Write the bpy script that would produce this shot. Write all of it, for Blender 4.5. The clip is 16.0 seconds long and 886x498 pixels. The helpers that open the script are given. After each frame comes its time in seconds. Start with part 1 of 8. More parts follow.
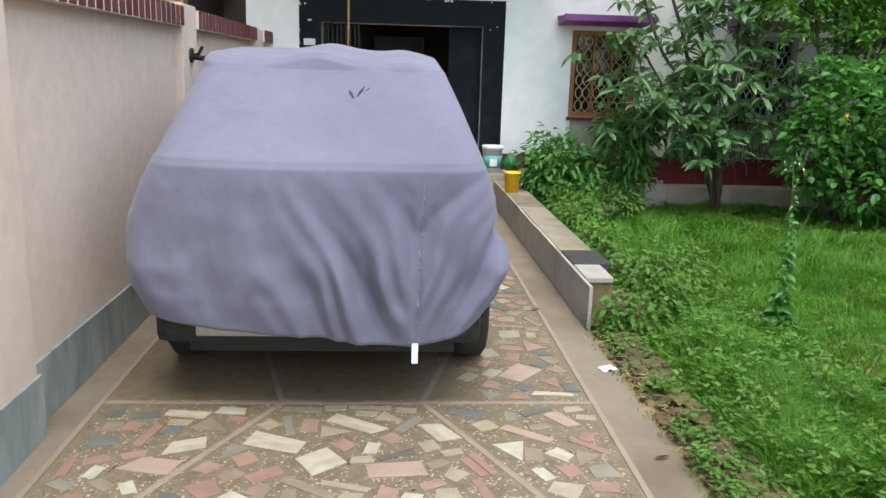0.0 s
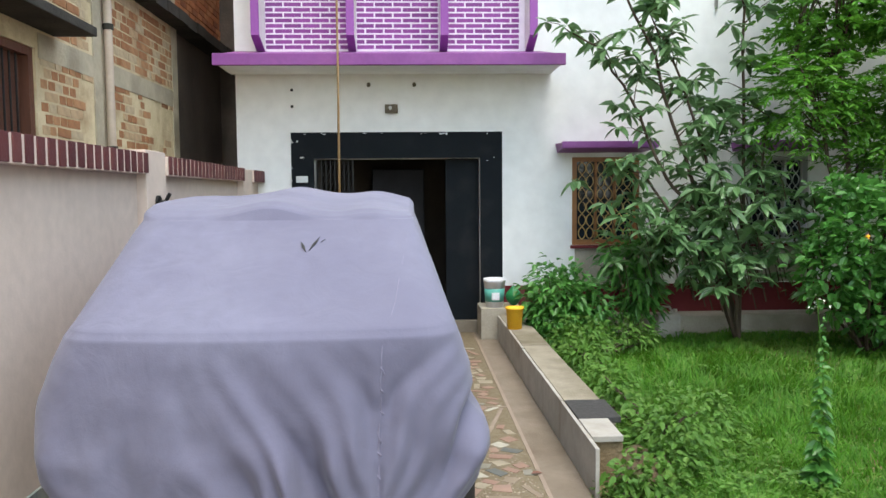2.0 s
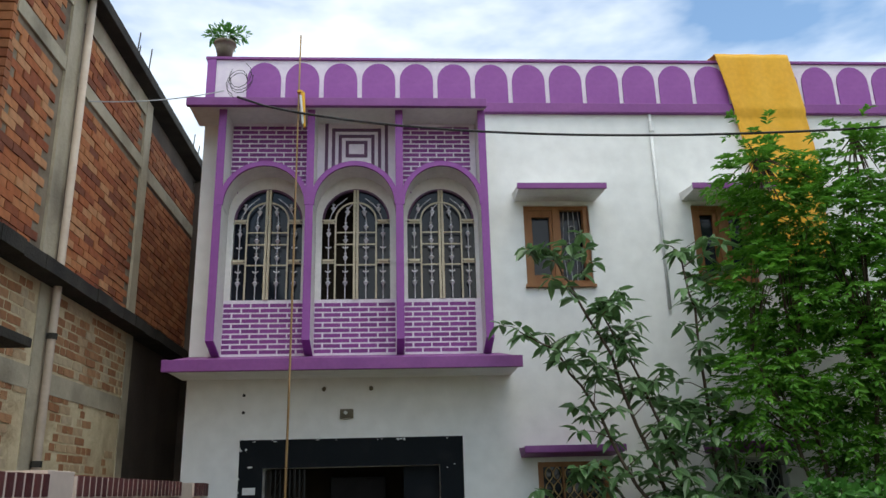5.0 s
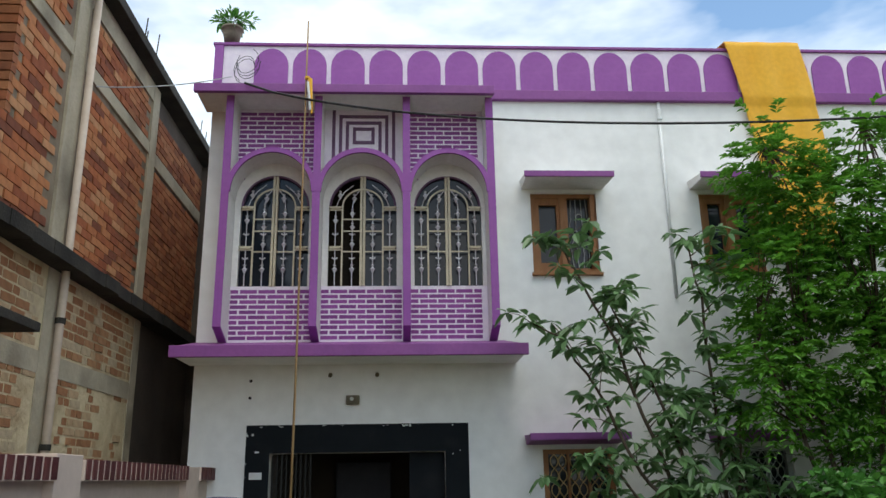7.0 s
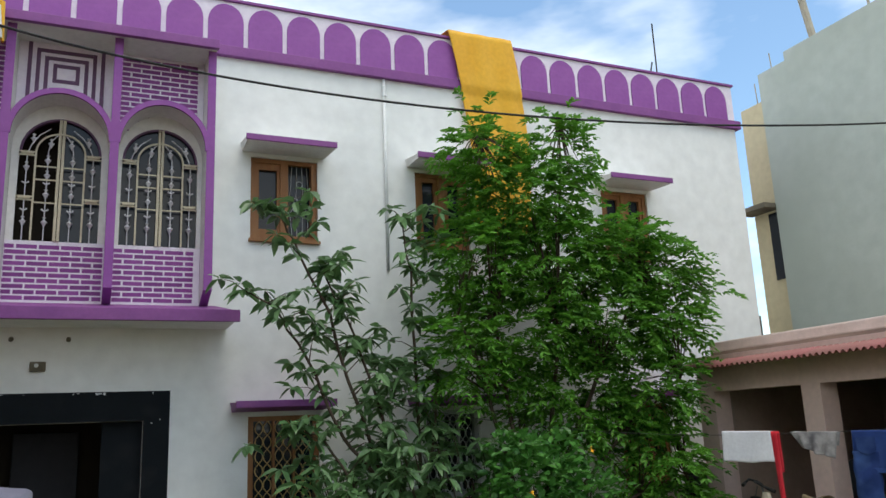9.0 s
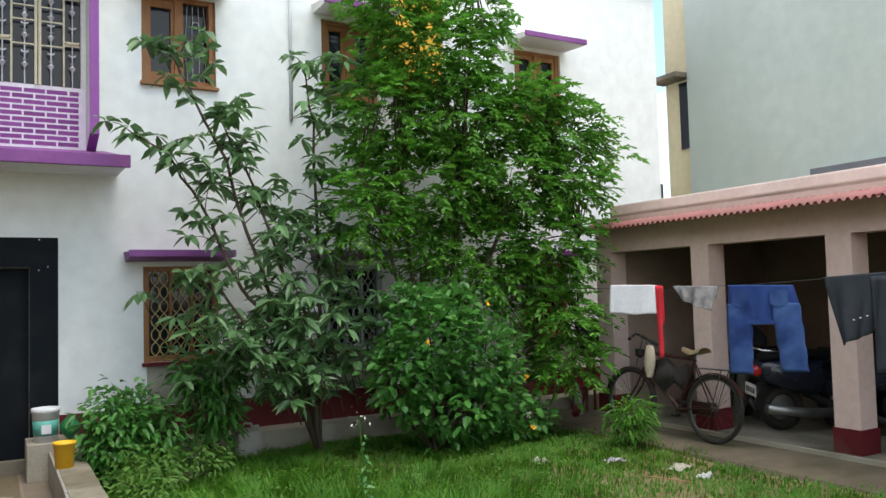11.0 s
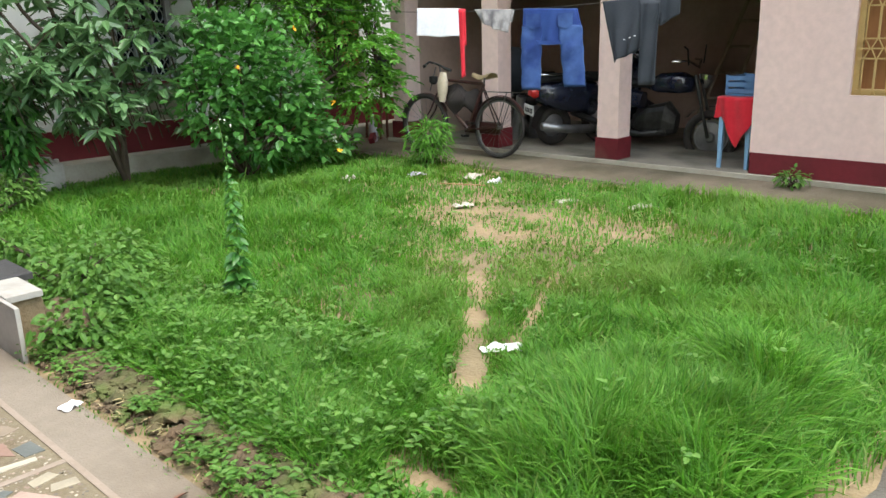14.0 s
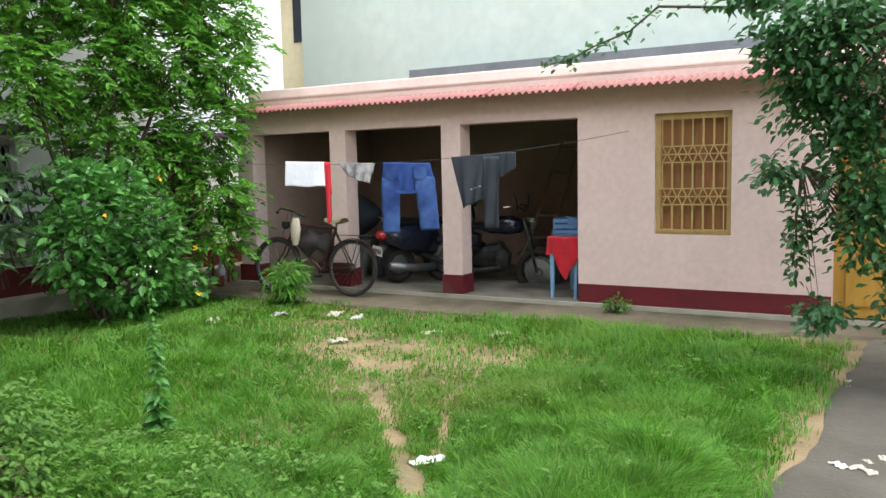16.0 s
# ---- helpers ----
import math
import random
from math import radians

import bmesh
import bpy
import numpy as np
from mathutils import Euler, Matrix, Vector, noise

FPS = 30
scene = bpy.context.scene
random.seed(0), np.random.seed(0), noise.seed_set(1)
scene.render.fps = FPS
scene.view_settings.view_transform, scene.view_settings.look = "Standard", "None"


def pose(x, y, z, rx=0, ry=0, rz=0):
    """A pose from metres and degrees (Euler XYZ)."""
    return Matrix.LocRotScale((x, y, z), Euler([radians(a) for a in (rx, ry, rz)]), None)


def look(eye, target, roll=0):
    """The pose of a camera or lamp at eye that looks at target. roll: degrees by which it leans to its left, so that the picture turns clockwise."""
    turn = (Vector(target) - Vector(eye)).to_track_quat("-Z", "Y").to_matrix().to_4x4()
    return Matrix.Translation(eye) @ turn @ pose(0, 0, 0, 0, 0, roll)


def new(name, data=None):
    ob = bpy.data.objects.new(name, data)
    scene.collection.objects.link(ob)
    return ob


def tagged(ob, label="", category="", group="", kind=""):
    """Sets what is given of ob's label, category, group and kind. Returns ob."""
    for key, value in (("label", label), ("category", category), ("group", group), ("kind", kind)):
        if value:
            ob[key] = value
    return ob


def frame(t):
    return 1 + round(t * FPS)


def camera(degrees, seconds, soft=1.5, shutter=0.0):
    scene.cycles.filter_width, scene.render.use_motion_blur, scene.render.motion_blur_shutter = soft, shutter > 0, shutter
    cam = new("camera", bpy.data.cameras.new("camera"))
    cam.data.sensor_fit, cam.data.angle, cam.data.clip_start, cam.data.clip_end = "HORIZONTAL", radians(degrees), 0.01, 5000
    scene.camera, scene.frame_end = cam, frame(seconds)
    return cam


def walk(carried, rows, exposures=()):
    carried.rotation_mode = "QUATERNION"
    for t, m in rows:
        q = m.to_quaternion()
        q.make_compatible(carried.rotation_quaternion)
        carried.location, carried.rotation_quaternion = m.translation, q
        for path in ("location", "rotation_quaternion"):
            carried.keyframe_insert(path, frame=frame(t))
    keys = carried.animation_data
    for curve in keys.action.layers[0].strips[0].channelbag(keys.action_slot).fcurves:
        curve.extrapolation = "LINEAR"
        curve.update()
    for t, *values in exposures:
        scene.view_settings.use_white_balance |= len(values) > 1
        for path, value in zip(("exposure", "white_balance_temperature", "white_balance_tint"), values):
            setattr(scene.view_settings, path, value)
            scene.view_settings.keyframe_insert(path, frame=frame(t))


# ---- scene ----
cam = camera(58.4, 16.0)
PATH = [
    (0, (0.006, 0.127, 1.48), (0.14, 2.072, 1.037), 1.7),
    (0.5, (0.02, 0.221, 1.475), (0.116, 2.163, 1.007), 2.0),
    (1, (0.002, 0.418, 1.514), (0.135, 2.378, 1.14), 1.1),
    (1.5, (0.074, 0.536, 1.537), (0.22, 2.513, 1.272), -0.3),
    (2, (0.241, 0.622, 1.563), (0.326, 2.615, 1.424), -0.50),
    (2.5, (0.344, 0.695, 1.586), (0.399, 2.694, 1.622), -0.81),
    (3, (0.433, 0.830, 1.663), (0.485, 2.805, 1.974), -1.03),
    (3.5, (0.498, 0.883, 1.709), (0.575, 2.802, 2.266), -1.14),
    (4, (0.538, 0.876, 1.688), (0.684, 2.770, 2.315), -1.37),
    (4.5, (0.563, 0.865, 1.680), (0.712, 2.766, 2.283), -1.52),
    (4.7, (0.570, 0.864, 1.673), (0.702, 2.769, 2.268), -1.71),
    (7, (0.562, 0.864, 1.673), (0.671, 2.782, 2.231), -0.99),
    (7.5, (0.500, 0.864, 1.683), (0.743, 2.780, 2.202), -1.17),
    (8, (0.490, 0.826, 1.730), (0.958, 2.708, 2.218), -1.68),
    (8.5, (0.500, 0.848, 1.753), (1.171, 2.672, 2.226), -2.01),
    (9, (0.530, 0.832, 1.758), (1.329, 2.612, 2.198), -2.51),
    (9.2, (0.559, 0.822, 1.758), (1.393, 2.590, 2.180), -2.53),
    (11.3, (0.727, 0.883, 1.592), (1.796, 2.572, 1.648), -1.8),
    (11.5, (0.721, 0.895, 1.577), (1.881, 2.524, 1.61), -1.5),
    (12, (0.71, 0.907, 1.57), (2.068, 2.374, 1.523), -1.0),
    (12.5, (0.687, 0.909, 1.518), (2.111, 2.295, 1.296), -0.8),
    (13, (0.567, 0.941, 1.433), (1.939, 2.331, 1.002), -0.4),
    (13.5, (0.31, 0.811, 1.398), (1.662, 2.189, 0.874), -0.4),
    (14, (0.067, 0.754, 1.429), (1.458, 2.091, 0.901), -1.5),
    (14.5, (-0.232, 0.809, 1.4), (1.178, 2.114, 0.844), -2.9),
    (15, (-0.473, 0.816, 1.412), (1.028, 2.02, 0.866), -1.0),
    (15.5, (-0.637, 0.819, 1.448), (0.973, 1.921, 1.01), -0.9),
    (16, (-0.738, 0.888, 1.51), (0.998, 1.862, 1.315), -1.2),
]
LIGHT = [(0.0, 1.03), (1.0, 1.03), (1.5, 1.03), (2.0, 1.05), (2.5, 1.05), (3.0, 0.72), (3.5, 0.12), (4.0, -0.18), (7.0, -0.1), (8.0, -0.13), (9.0, -0.08), (11.5, 0.75), (12.0, 0.88), (12.5, 0.98), (13.0, 1.25), (13.5, 1.4), (14.0, 1.46), (15.0, 1.46), (15.5, 1.42), (16.0, 1.3)]
walk(cam, [(t, look(eye, target, roll)) for t, eye, target, roll in PATH], LIGHT)
# ---- world, sun and exposure ----
world = bpy.data.worlds.new("world")
scene.world = world
world.use_nodes = True
wn, wl = world.node_tree.nodes, world.node_tree.links
wn.clear()
w_out, w_bg = wn.new("ShaderNodeOutputWorld"), wn.new("ShaderNodeBackground")
w_sky = wn.new("ShaderNodeTexSky")
w_sky.sky_type = "NISHITA"
w_sky.sun_disc = False
w_sky.sun_elevation, w_sky.sun_rotation = radians(70), radians(167)
w_gain = wn.new("ShaderNodeMix")
w_gain.data_type, w_gain.blend_type = "RGBA", "MULTIPLY"
w_gain.inputs[0].default_value = 1.0
w_gain.inputs[7].default_value = (0.145, 0.16, 0.155, 1)
w_tc, w_map = wn.new("ShaderNodeTexCoord"), wn.new("ShaderNodeMapping")
w_map.inputs["Scale"].default_value = (1.0, 1.0, 2.6)
w_noise = wn.new("ShaderNodeTexNoise")
w_noise.inputs["Scale"].default_value, w_noise.inputs["Detail"].default_value = 2.3, 6.0
w_ramp = wn.new("ShaderNodeValToRGB")
w_ramp.color_ramp.elements[0].position, w_ramp.color_ramp.elements[1].position = 0.36, 0.62
w_mix = wn.new("ShaderNodeMix")
w_mix.data_type = "RGBA"
w_mix.inputs[7].default_value = (1.07, 1.10, 1.08, 1)
wl.new(w_sky.outputs[0], w_gain.inputs[6])
wl.new(w_tc.outputs["Generated"], w_map.inputs[0])
wl.new(w_map.outputs[0], w_noise.inputs["Vector"])
wl.new(w_noise.outputs["Fac"], w_ramp.inputs[0])
wl.new(w_ramp.outputs[0], w_mix.inputs[0])
wl.new(w_gain.outputs[2], w_mix.inputs[6])
wl.new(w_mix.outputs[2], w_bg.inputs[0])
wl.new(w_bg.outputs[0], w_out.inputs[0])
w_bg.inputs[1].default_value = 1.7
sun = new("sun", bpy.data.lights.new("sun", "SUN"))
sun.data.energy, sun.data.angle, sun.data.color = 1.35, radians(30), (1.0, 0.93, 0.82)
sun.matrix_world = look((0.8, -3.4, 9.5), (0, 0, 0))

# ---- materials ----


def mat(name, c1, c2=None, scale=5.0, rough=0.75, bump=0.15, bscale=70.0, metal=0.0, stain=None, amount=0.5, stretch=(1, 1, 1), palette=None, island=False, spec=0.35, sheen=0.0, through_light=0.0, wrinkle=0.0):
    """A surface with colour drift at two scales, fine relief and, if given, stains. palette: colours dealt out piece by piece."""
    m = bpy.data.materials.new(name)
    m.use_nodes = True
    n, l = m.node_tree.nodes, m.node_tree.links
    b = n["Principled BSDF"]
    tc, mp = n.new("ShaderNodeTexCoord"), n.new("ShaderNodeMapping")
    mp.inputs["Scale"].default_value = stretch
    l.new(tc.outputs["Object"], mp.inputs[0])

    def tex(s, detail=5.0):
        t = n.new("ShaderNodeTexNoise")
        t.inputs["Scale"].default_value, t.inputs["Detail"].default_value = s, detail
        l.new(mp.outputs[0], t.inputs["Vector"])
        return t.outputs["Fac"]

    def blend(fac, a, bb, kind="MIX"):
        x = n.new("ShaderNodeMix")
        x.data_type, x.blend_type = "RGBA", kind
        for k, v in ((0, fac), (6, a), (7, bb)):
            if isinstance(v, (float, int)):
                x.inputs[k].default_value = v
            elif isinstance(v, tuple):
                x.inputs[k].default_value = (*v, 1)
            else:
                l.new(v, x.inputs[k])
        return x.outputs[2]

    def ramp(src, lo, hi, a=(0, 0, 0), bb=(1, 1, 1)):
        r = n.new("ShaderNodeValToRGB")
        r.color_ramp.elements[0].position, r.color_ramp.elements[1].position = lo, hi
        r.color_ramp.elements[0].color, r.color_ramp.elements[1].color = (*a, 1), (*bb, 1)
        l.new(src, r.inputs[0])
        return r.outputs[0]

    c2 = c2 or tuple(v * 0.82 for v in c1)
    col = blend(ramp(tex(scale), 0.35, 0.68), c1, c2)
    if palette:
        info = n.new("ShaderNodeNewGeometry" if island else "ShaderNodeObjectInfo")
        r = n.new("ShaderNodeValToRGB")
        r.color_ramp.interpolation = "LINEAR" if island else "CONSTANT"
        els = r.color_ramp.elements
        while len(els) < len(palette):
            els.new(0.5)
        for i, c in enumerate(palette):
            els[i].position = i / len(palette) if not island else i / (len(palette) - 1)
            els[i].color = (*c, 1)
        l.new(info.outputs["Random Per Island" if island else "Random"], r.inputs[0])
        col = blend(1.0, r.outputs[0], ramp(tex(scale), 0.3, 0.72, (0.74, 0.74, 0.74), (1.0, 1.0, 1.0)), "MULTIPLY")
    col = blend(0.35, col, ramp(tex(scale * 9, 3.0), 0.3, 0.7, (0.7, 0.7, 0.7), (1, 1, 1)), "MULTIPLY")
    if stain:
        col = blend(ramp(tex(scale * 0.45, 7.0), 0.62 - 0.3 * amount, 0.8 - 0.2 * amount), col, stain)
    l.new(col, b.inputs["Base Color"])
    b.inputs["Metallic"].default_value = metal
    b.inputs["Specular IOR Level"].default_value = spec
    if sheen:
        b.inputs["Sheen Weight"].default_value = sheen
    l.new(ramp(tex(scale * 2), 0.2, 0.8, (max(rough - 0.1, 0.02),) * 3, (min(rough + 0.1, 1),) * 3), b.inputs["Roughness"])
    if bump:
        bp = n.new("ShaderNodeBump")
        bp.inputs["Strength"].default_value, bp.inputs["Distance"].default_value = bump, 0.02
        l.new(tex(bscale, 4.0), bp.inputs["Height"])
        l.new(bp.outputs[0], b.inputs["Normal"])
        if wrinkle:
            w2, tw_ = n.new("ShaderNodeBump"), n.new("ShaderNodeTexNoise")
            tw_.inputs["Scale"].default_value, tw_.inputs["Detail"].default_value, tw_.inputs["Distortion"].default_value = 5.0, 7.0, 1.4
            l.new(mp.outputs[0], tw_.inputs["Vector"])
            w2.inputs["Strength"].default_value, w2.inputs["Distance"].default_value = wrinkle, 0.04
            l.new(tw_.outputs["Fac"], w2.inputs["Height"])
            l.new(w2.outputs[0], bp.inputs["Normal"])
    if through_light:
        tl, mx = n.new("ShaderNodeBsdfTranslucent"), n.new("ShaderNodeMixShader")
        mx.inputs[0].default_value = through_light
        l.new(col, tl.inputs[0])
        l.new(b.outputs[0], mx.inputs[1])
        l.new(tl.outputs[0], mx.inputs[2])
        l.new(mx.outputs[0], n["Material Output"].inputs[0])
    return m


def glass_mat(name, tint, rough=0.05):
    m = bpy.data.materials.new(name)
    m.use_nodes = True
    b = m.node_tree.nodes["Principled BSDF"]
    b.inputs["Base Color"].default_value = (*tint, 1)
    b.inputs["Roughness"].default_value = rough
    b.inputs["Specular IOR Level"].default_value = 0.28
    return m


M_WHITE = mat("white_paint", (0.82, 0.83, 0.815), (0.80, 0.81, 0.795), 0.6, 0.8, 0.04, 40, stain=(0.72, 0.74, 0.72), amount=0.10)
M_REVEAL = mat("cream_white_paint", (0.78, 0.77, 0.74), (0.72, 0.70, 0.68), 2.0, 0.8, 0.06)
M_PURPLE = mat("purple_paint", (0.29, 0.088, 0.34), (0.255, 0.075, 0.31), 2.0, 0.6, 0.08, 50)
M_PURPLE_EDGE = mat("magenta_paint", (0.25, 0.075, 0.27), (0.21, 0.06, 0.24), 3.0, 0.55, 0.06)
M_PBRICK = mat("purple_brick", (0.2, 0.08, 0.2), palette=[(0.265, 0.066, 0.285), (0.30, 0.080, 0.325), (0.225, 0.058, 0.245), (0.285, 0.073, 0.30)], scale=9, rough=0.7)
M_PJOINT = mat("white_joint", (0.82, 0.76, 0.83), (0.74, 0.67, 0.77), 12, 0.8)
M_STRIPE = mat("plum_stripe", (0.12, 0.06, 0.12), (0.15, 0.08, 0.15), 6, 0.7)
M_MAROON = mat("maroon_plinth_paint", (0.14, 0.012, 0.018), (0.11, 0.012, 0.016), 2.5, 0.65, 0.12, stain=(0.16, 0.09, 0.06), amount=0.12)
M_PINK = mat("peach_wall_paint", (0.63, 0.52, 0.44), (0.59, 0.485, 0.41), 1.4, 0.85, 0.08, 50, stain=(0.50, 0.39, 0.32), amount=0.15)
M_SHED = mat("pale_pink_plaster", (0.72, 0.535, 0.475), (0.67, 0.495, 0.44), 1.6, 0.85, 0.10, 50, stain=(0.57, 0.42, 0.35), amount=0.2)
# browner, darker version of the shed pink, with the bays' shade put into it
M_SHEDIN = mat("shaded_inner_plaster", (0.40, 0.29, 0.235), (0.32, 0.23, 0.19), 1.8, 0.9, 0.12, stain=(0.2, 0.15, 0.13), amount=0.35)
M_BLACK = mat("black_gate_paint", (0.006, 0.009, 0.012), (0.009, 0.012, 0.015), 4, 0.7, 0.1, stain=(0.02, 0.02, 0.022), amount=0.15, spec=0.12)
# near-black plaster: the shade of the porch and rooms is in its colour
M_DARKIN = mat("shade_dark_plaster", (0.055, 0.043, 0.031), (0.04, 0.032, 0.024), 2, 0.85)
M_DOOR = mat("dark_blue_door_paint", (0.016, 0.02, 0.035), (0.012, 0.014, 0.026), 5, 0.5)
M_WOOD = mat("orange_brown_wood", (0.306, 0.136, 0.047), (0.246, 0.102, 0.034), 3, 0.5, 0.2, 60, stretch=(6, 6, 0.7))
M_WOODD = mat("dark_brown_wood", (0.15, 0.06, 0.035), (0.11, 0.045, 0.028), 3, 0.55, 0.2, 60, stretch=(6, 6, 0.7))
M_GLASS = glass_mat("dark_window_glass", (0.012, 0.016, 0.024))
M_CREAM = mat("cream_iron_paint", (0.56, 0.50, 0.36), (0.48, 0.42, 0.30), 8, 0.5, 0.05)
M_GRILLE = mat("pale_grey_lilac_iron", (0.60, 0.59, 0.62), (0.50, 0.49, 0.52), 8, 0.5, 0.05)
M_GREYIRON = mat("pale_grey_iron_paint", (0.46, 0.47, 0.48), (0.38, 0.39, 0.40), 8, 0.5, 0.05)
M_TANIRON = mat("tan_iron_paint", (0.52, 0.36, 0.14), (0.44, 0.30, 0.12), 8, 0.5, 0.05)
M_CONC = mat("weathered_concrete", (0.255, 0.221, 0.170), (0.196, 0.170, 0.132), 3, 0.9, 0.4, 60, stain=(0.075, 0.068, 0.045), amount=0.58)
M_CONCP = mat("pale_concrete", (0.391, 0.357, 0.289), (0.323, 0.289, 0.230), 4, 0.9, 0.25, 60, stain=(0.212, 0.187, 0.145), amount=0.3)
M_SAND = mat("sandy_concrete_strip", (0.217, 0.176, 0.135), (0.180, 0.146, 0.109), 3, 0.9, 0.3, 120, stain=(0.128, 0.098, 0.068), amount=0.4)
M_TERR = mat("pebbled_terrazzo", (0.185, 0.148, 0.092), palette=None, scale=30, rough=0.6, bump=0.25, bscale=150, stain=(0.125, 0.092, 0.052), amount=0.5)
M_STRIP = mat("pink_cement_strip", (0.264, 0.208, 0.160), (0.232, 0.180, 0.136), 7, 0.8)
M_CHIP = mat("marble_chip", (0.356, 0.356, 0.356), scale=14, rough=0.45, bump=0.06, palette=[(0.335, 0.286, 0.206), (0.306, 0.185, 0.143), (0.356, 0.306, 0.220), (0.121, 0.128, 0.118), (0.286, 0.175, 0.132), (0.442, 0.412, 0.335), (0.235, 0.220, 0.178), (0.328, 0.214, 0.163), (0.256, 0.200, 0.143)])
M_MARBLE = mat("grey_green_marble", (0.259, 0.295, 0.288), (0.173, 0.209, 0.209), 4, 0.4, 0.05, stretch=(1, 2.5, 0.8), stain=(0.360, 0.360, 0.331), amount=0.3)
M_CAP = mat("mossy_cap_stone", (0.275, 0.240, 0.180), (0.215, 0.185, 0.135), 4, 0.85, 0.2, 60, stain=(0.12, 0.10, 0.06), amount=0.4)
M_KERB = mat("white_marble_kerb", (0.384, 0.355, 0.314), (0.314, 0.293, 0.258), 5, 0.55, 0.1, stain=(0.230, 0.195, 0.153), amount=0.3)
M_GRANITE = mat("black_granite", (0.035, 0.033, 0.032), (0.055, 0.05, 0.05), 30, 0.5, 0.1)
M_COPE = mat("maroon_coping_brick", (0.11, 0.03, 0.03), palette=[(0.115, 0.03, 0.03), (0.09, 0.022, 0.024), (0.135, 0.04, 0.038)], scale=10, rough=0.6)
M_BRICK = mat("red_brick", (0.354, 0.142, 0.083), scale=12, rough=0.9, bump=0.4, bscale=90, palette=[(0.496, 0.159, 0.061), (0.590, 0.242, 0.100), (0.354, 0.106, 0.047), (0.248, 0.083, 0.045), (0.637, 0.319, 0.153), (0.448, 0.142, 0.059), (0.543, 0.195, 0.077)])
M_BRICKS = mat("red_brick_far", (0.345, 0.138, 0.081), scale=12, rough=0.9, bump=0.4, bscale=90, island=True, palette=[(0.460, 0.149, 0.060), (0.575, 0.247, 0.109), (0.276, 0.090, 0.046), (0.517, 0.184, 0.078)])
M_MORTAR = mat("lime_mortar", (0.291, 0.240, 0.171), (0.228, 0.177, 0.121), 6, 0.95, 0.4, 50, stain=(0.127, 0.101, 0.076), amount=0.4)
M_PLASTER = mat("worn_lime_plaster", (0.717, 0.605, 0.392), (0.605, 0.504, 0.314), 5, 0.95, 0.9, 24, stain=(0.336, 0.224, 0.123), amount=0.38)
M_BEAM = mat("raw_concrete_beam", (0.52, 0.46, 0.34), (0.42, 0.37, 0.27), 3, 0.95, 0.4, 40, stain=(0.22, 0.19, 0.14), amount=0.35)
# mould on the ledges; also the black that stands for shade indoors
M_SOOTSHADE = mat("mouldy_concrete_and_shade_black", (0.022, 0.021, 0.018), (0.05, 0.046, 0.038), 4, 0.95, 0.4, 40)
# old wall colour darkened to hold the shade between the buildings
M_OLDWALL = mat("shade_dark_old_wall", (0.078, 0.065, 0.055), (0.130, 0.104, 0.085), 2, 0.95, 0.4, 30)
M_MINT = mat("pale_mint_wall_paint", (0.50, 0.55, 0.50), (0.455, 0.505, 0.455), 0.5, 0.9, 0.1, 20, stain=(0.38, 0.42, 0.37), amount=0.3)
M_BUTTER = mat("butter_wall_paint", (0.66, 0.58, 0.38), (0.6, 0.52, 0.34), 1, 0.9)
M_SHEET = mat("red_roof_sheet", (0.35, 0.118, 0.112), (0.30, 0.10, 0.095), 1.5, 0.6, 0.06, stain=(0.27, 0.12, 0.10), amount=0.35)
M_SLAB = mat("blue_grey_slab", (0.17, 0.18, 0.20), (0.13, 0.14, 0.155), 2, 0.8)
M_PVC = mat("old_pvc_pipe", (0.62, 0.52, 0.42), (0.52, 0.42, 0.33), 3, 0.5, 0.05)
M_WHITEPVC = mat("white_pvc_pipe", (0.74, 0.76, 0.75), None, 3, 0.5, 0.02)
M_BAMBOO = mat("bamboo", (0.345, 0.225, 0.105), (0.270, 0.165, 0.068), 3, 0.55, 0.1, stretch=(8, 8, 0.8))
M_CABLE = mat("black_cable", (0.012, 0.012, 0.012), None, 5, 0.5, 0)
M_YELLOW = mat("yellow_cloth", (0.80, 0.44, 0.035), (0.74, 0.38, 0.025), 2, 0.8, 0.1, 200, sheen=0.2)
M_SOIL = mat("bare_soil", (0.255, 0.185, 0.105), (0.185, 0.130, 0.070), 3, 0.95, 0.6, 40, stain=(0.10, 0.082, 0.042), amount=0.35)

# ---- building blocks ----
ORG = {}


def thing(name, label, category, at=(0, 0, 0), group="", kind=""):
    e = new(name)
    e.empty_display_size = 0.2
    e.location = at
    ORG[e.name] = Vector(at)
    return tagged(e, label, category, group, kind)


def mesh_of(name, bm, material, smooth=False):
    me = bpy.data.meshes.new(name)
    bmesh.ops.recalc_face_normals(bm, faces=bm.faces)
    bm.to_mesh(me)
    bm.free()
    for m in material if isinstance(material, (list, tuple)) else (material,):
        me.materials.append(m)
    if smooth:
        me.shade_smooth()
    return me


def part(name, bm, material, parent, label="", smooth=False):
    """One mesh object under a thing or part; bm is in world metres."""
    o = ORG[parent.name]
    bmesh.ops.translate(bm, verts=bm.verts, vec=-o)
    ob = new(name, mesh_of(name, bm, material, smooth))
    ob.parent = parent
    ORG[ob.name] = o
    if label:
        ob["label"] = label
    return ob


def solo(name, bm, material, label, category, at=(0, 0, 0), group="", kind="", smooth=False):
    """A thing that is one mesh."""
    bmesh.ops.translate(bm, verts=bm.verts, vec=-Vector(at))
    ob = new(name, mesh_of(name, bm, material, smooth))
    ob.location = at
    ORG[ob.name] = Vector(at)
    return tagged(ob, label, category, group, kind)


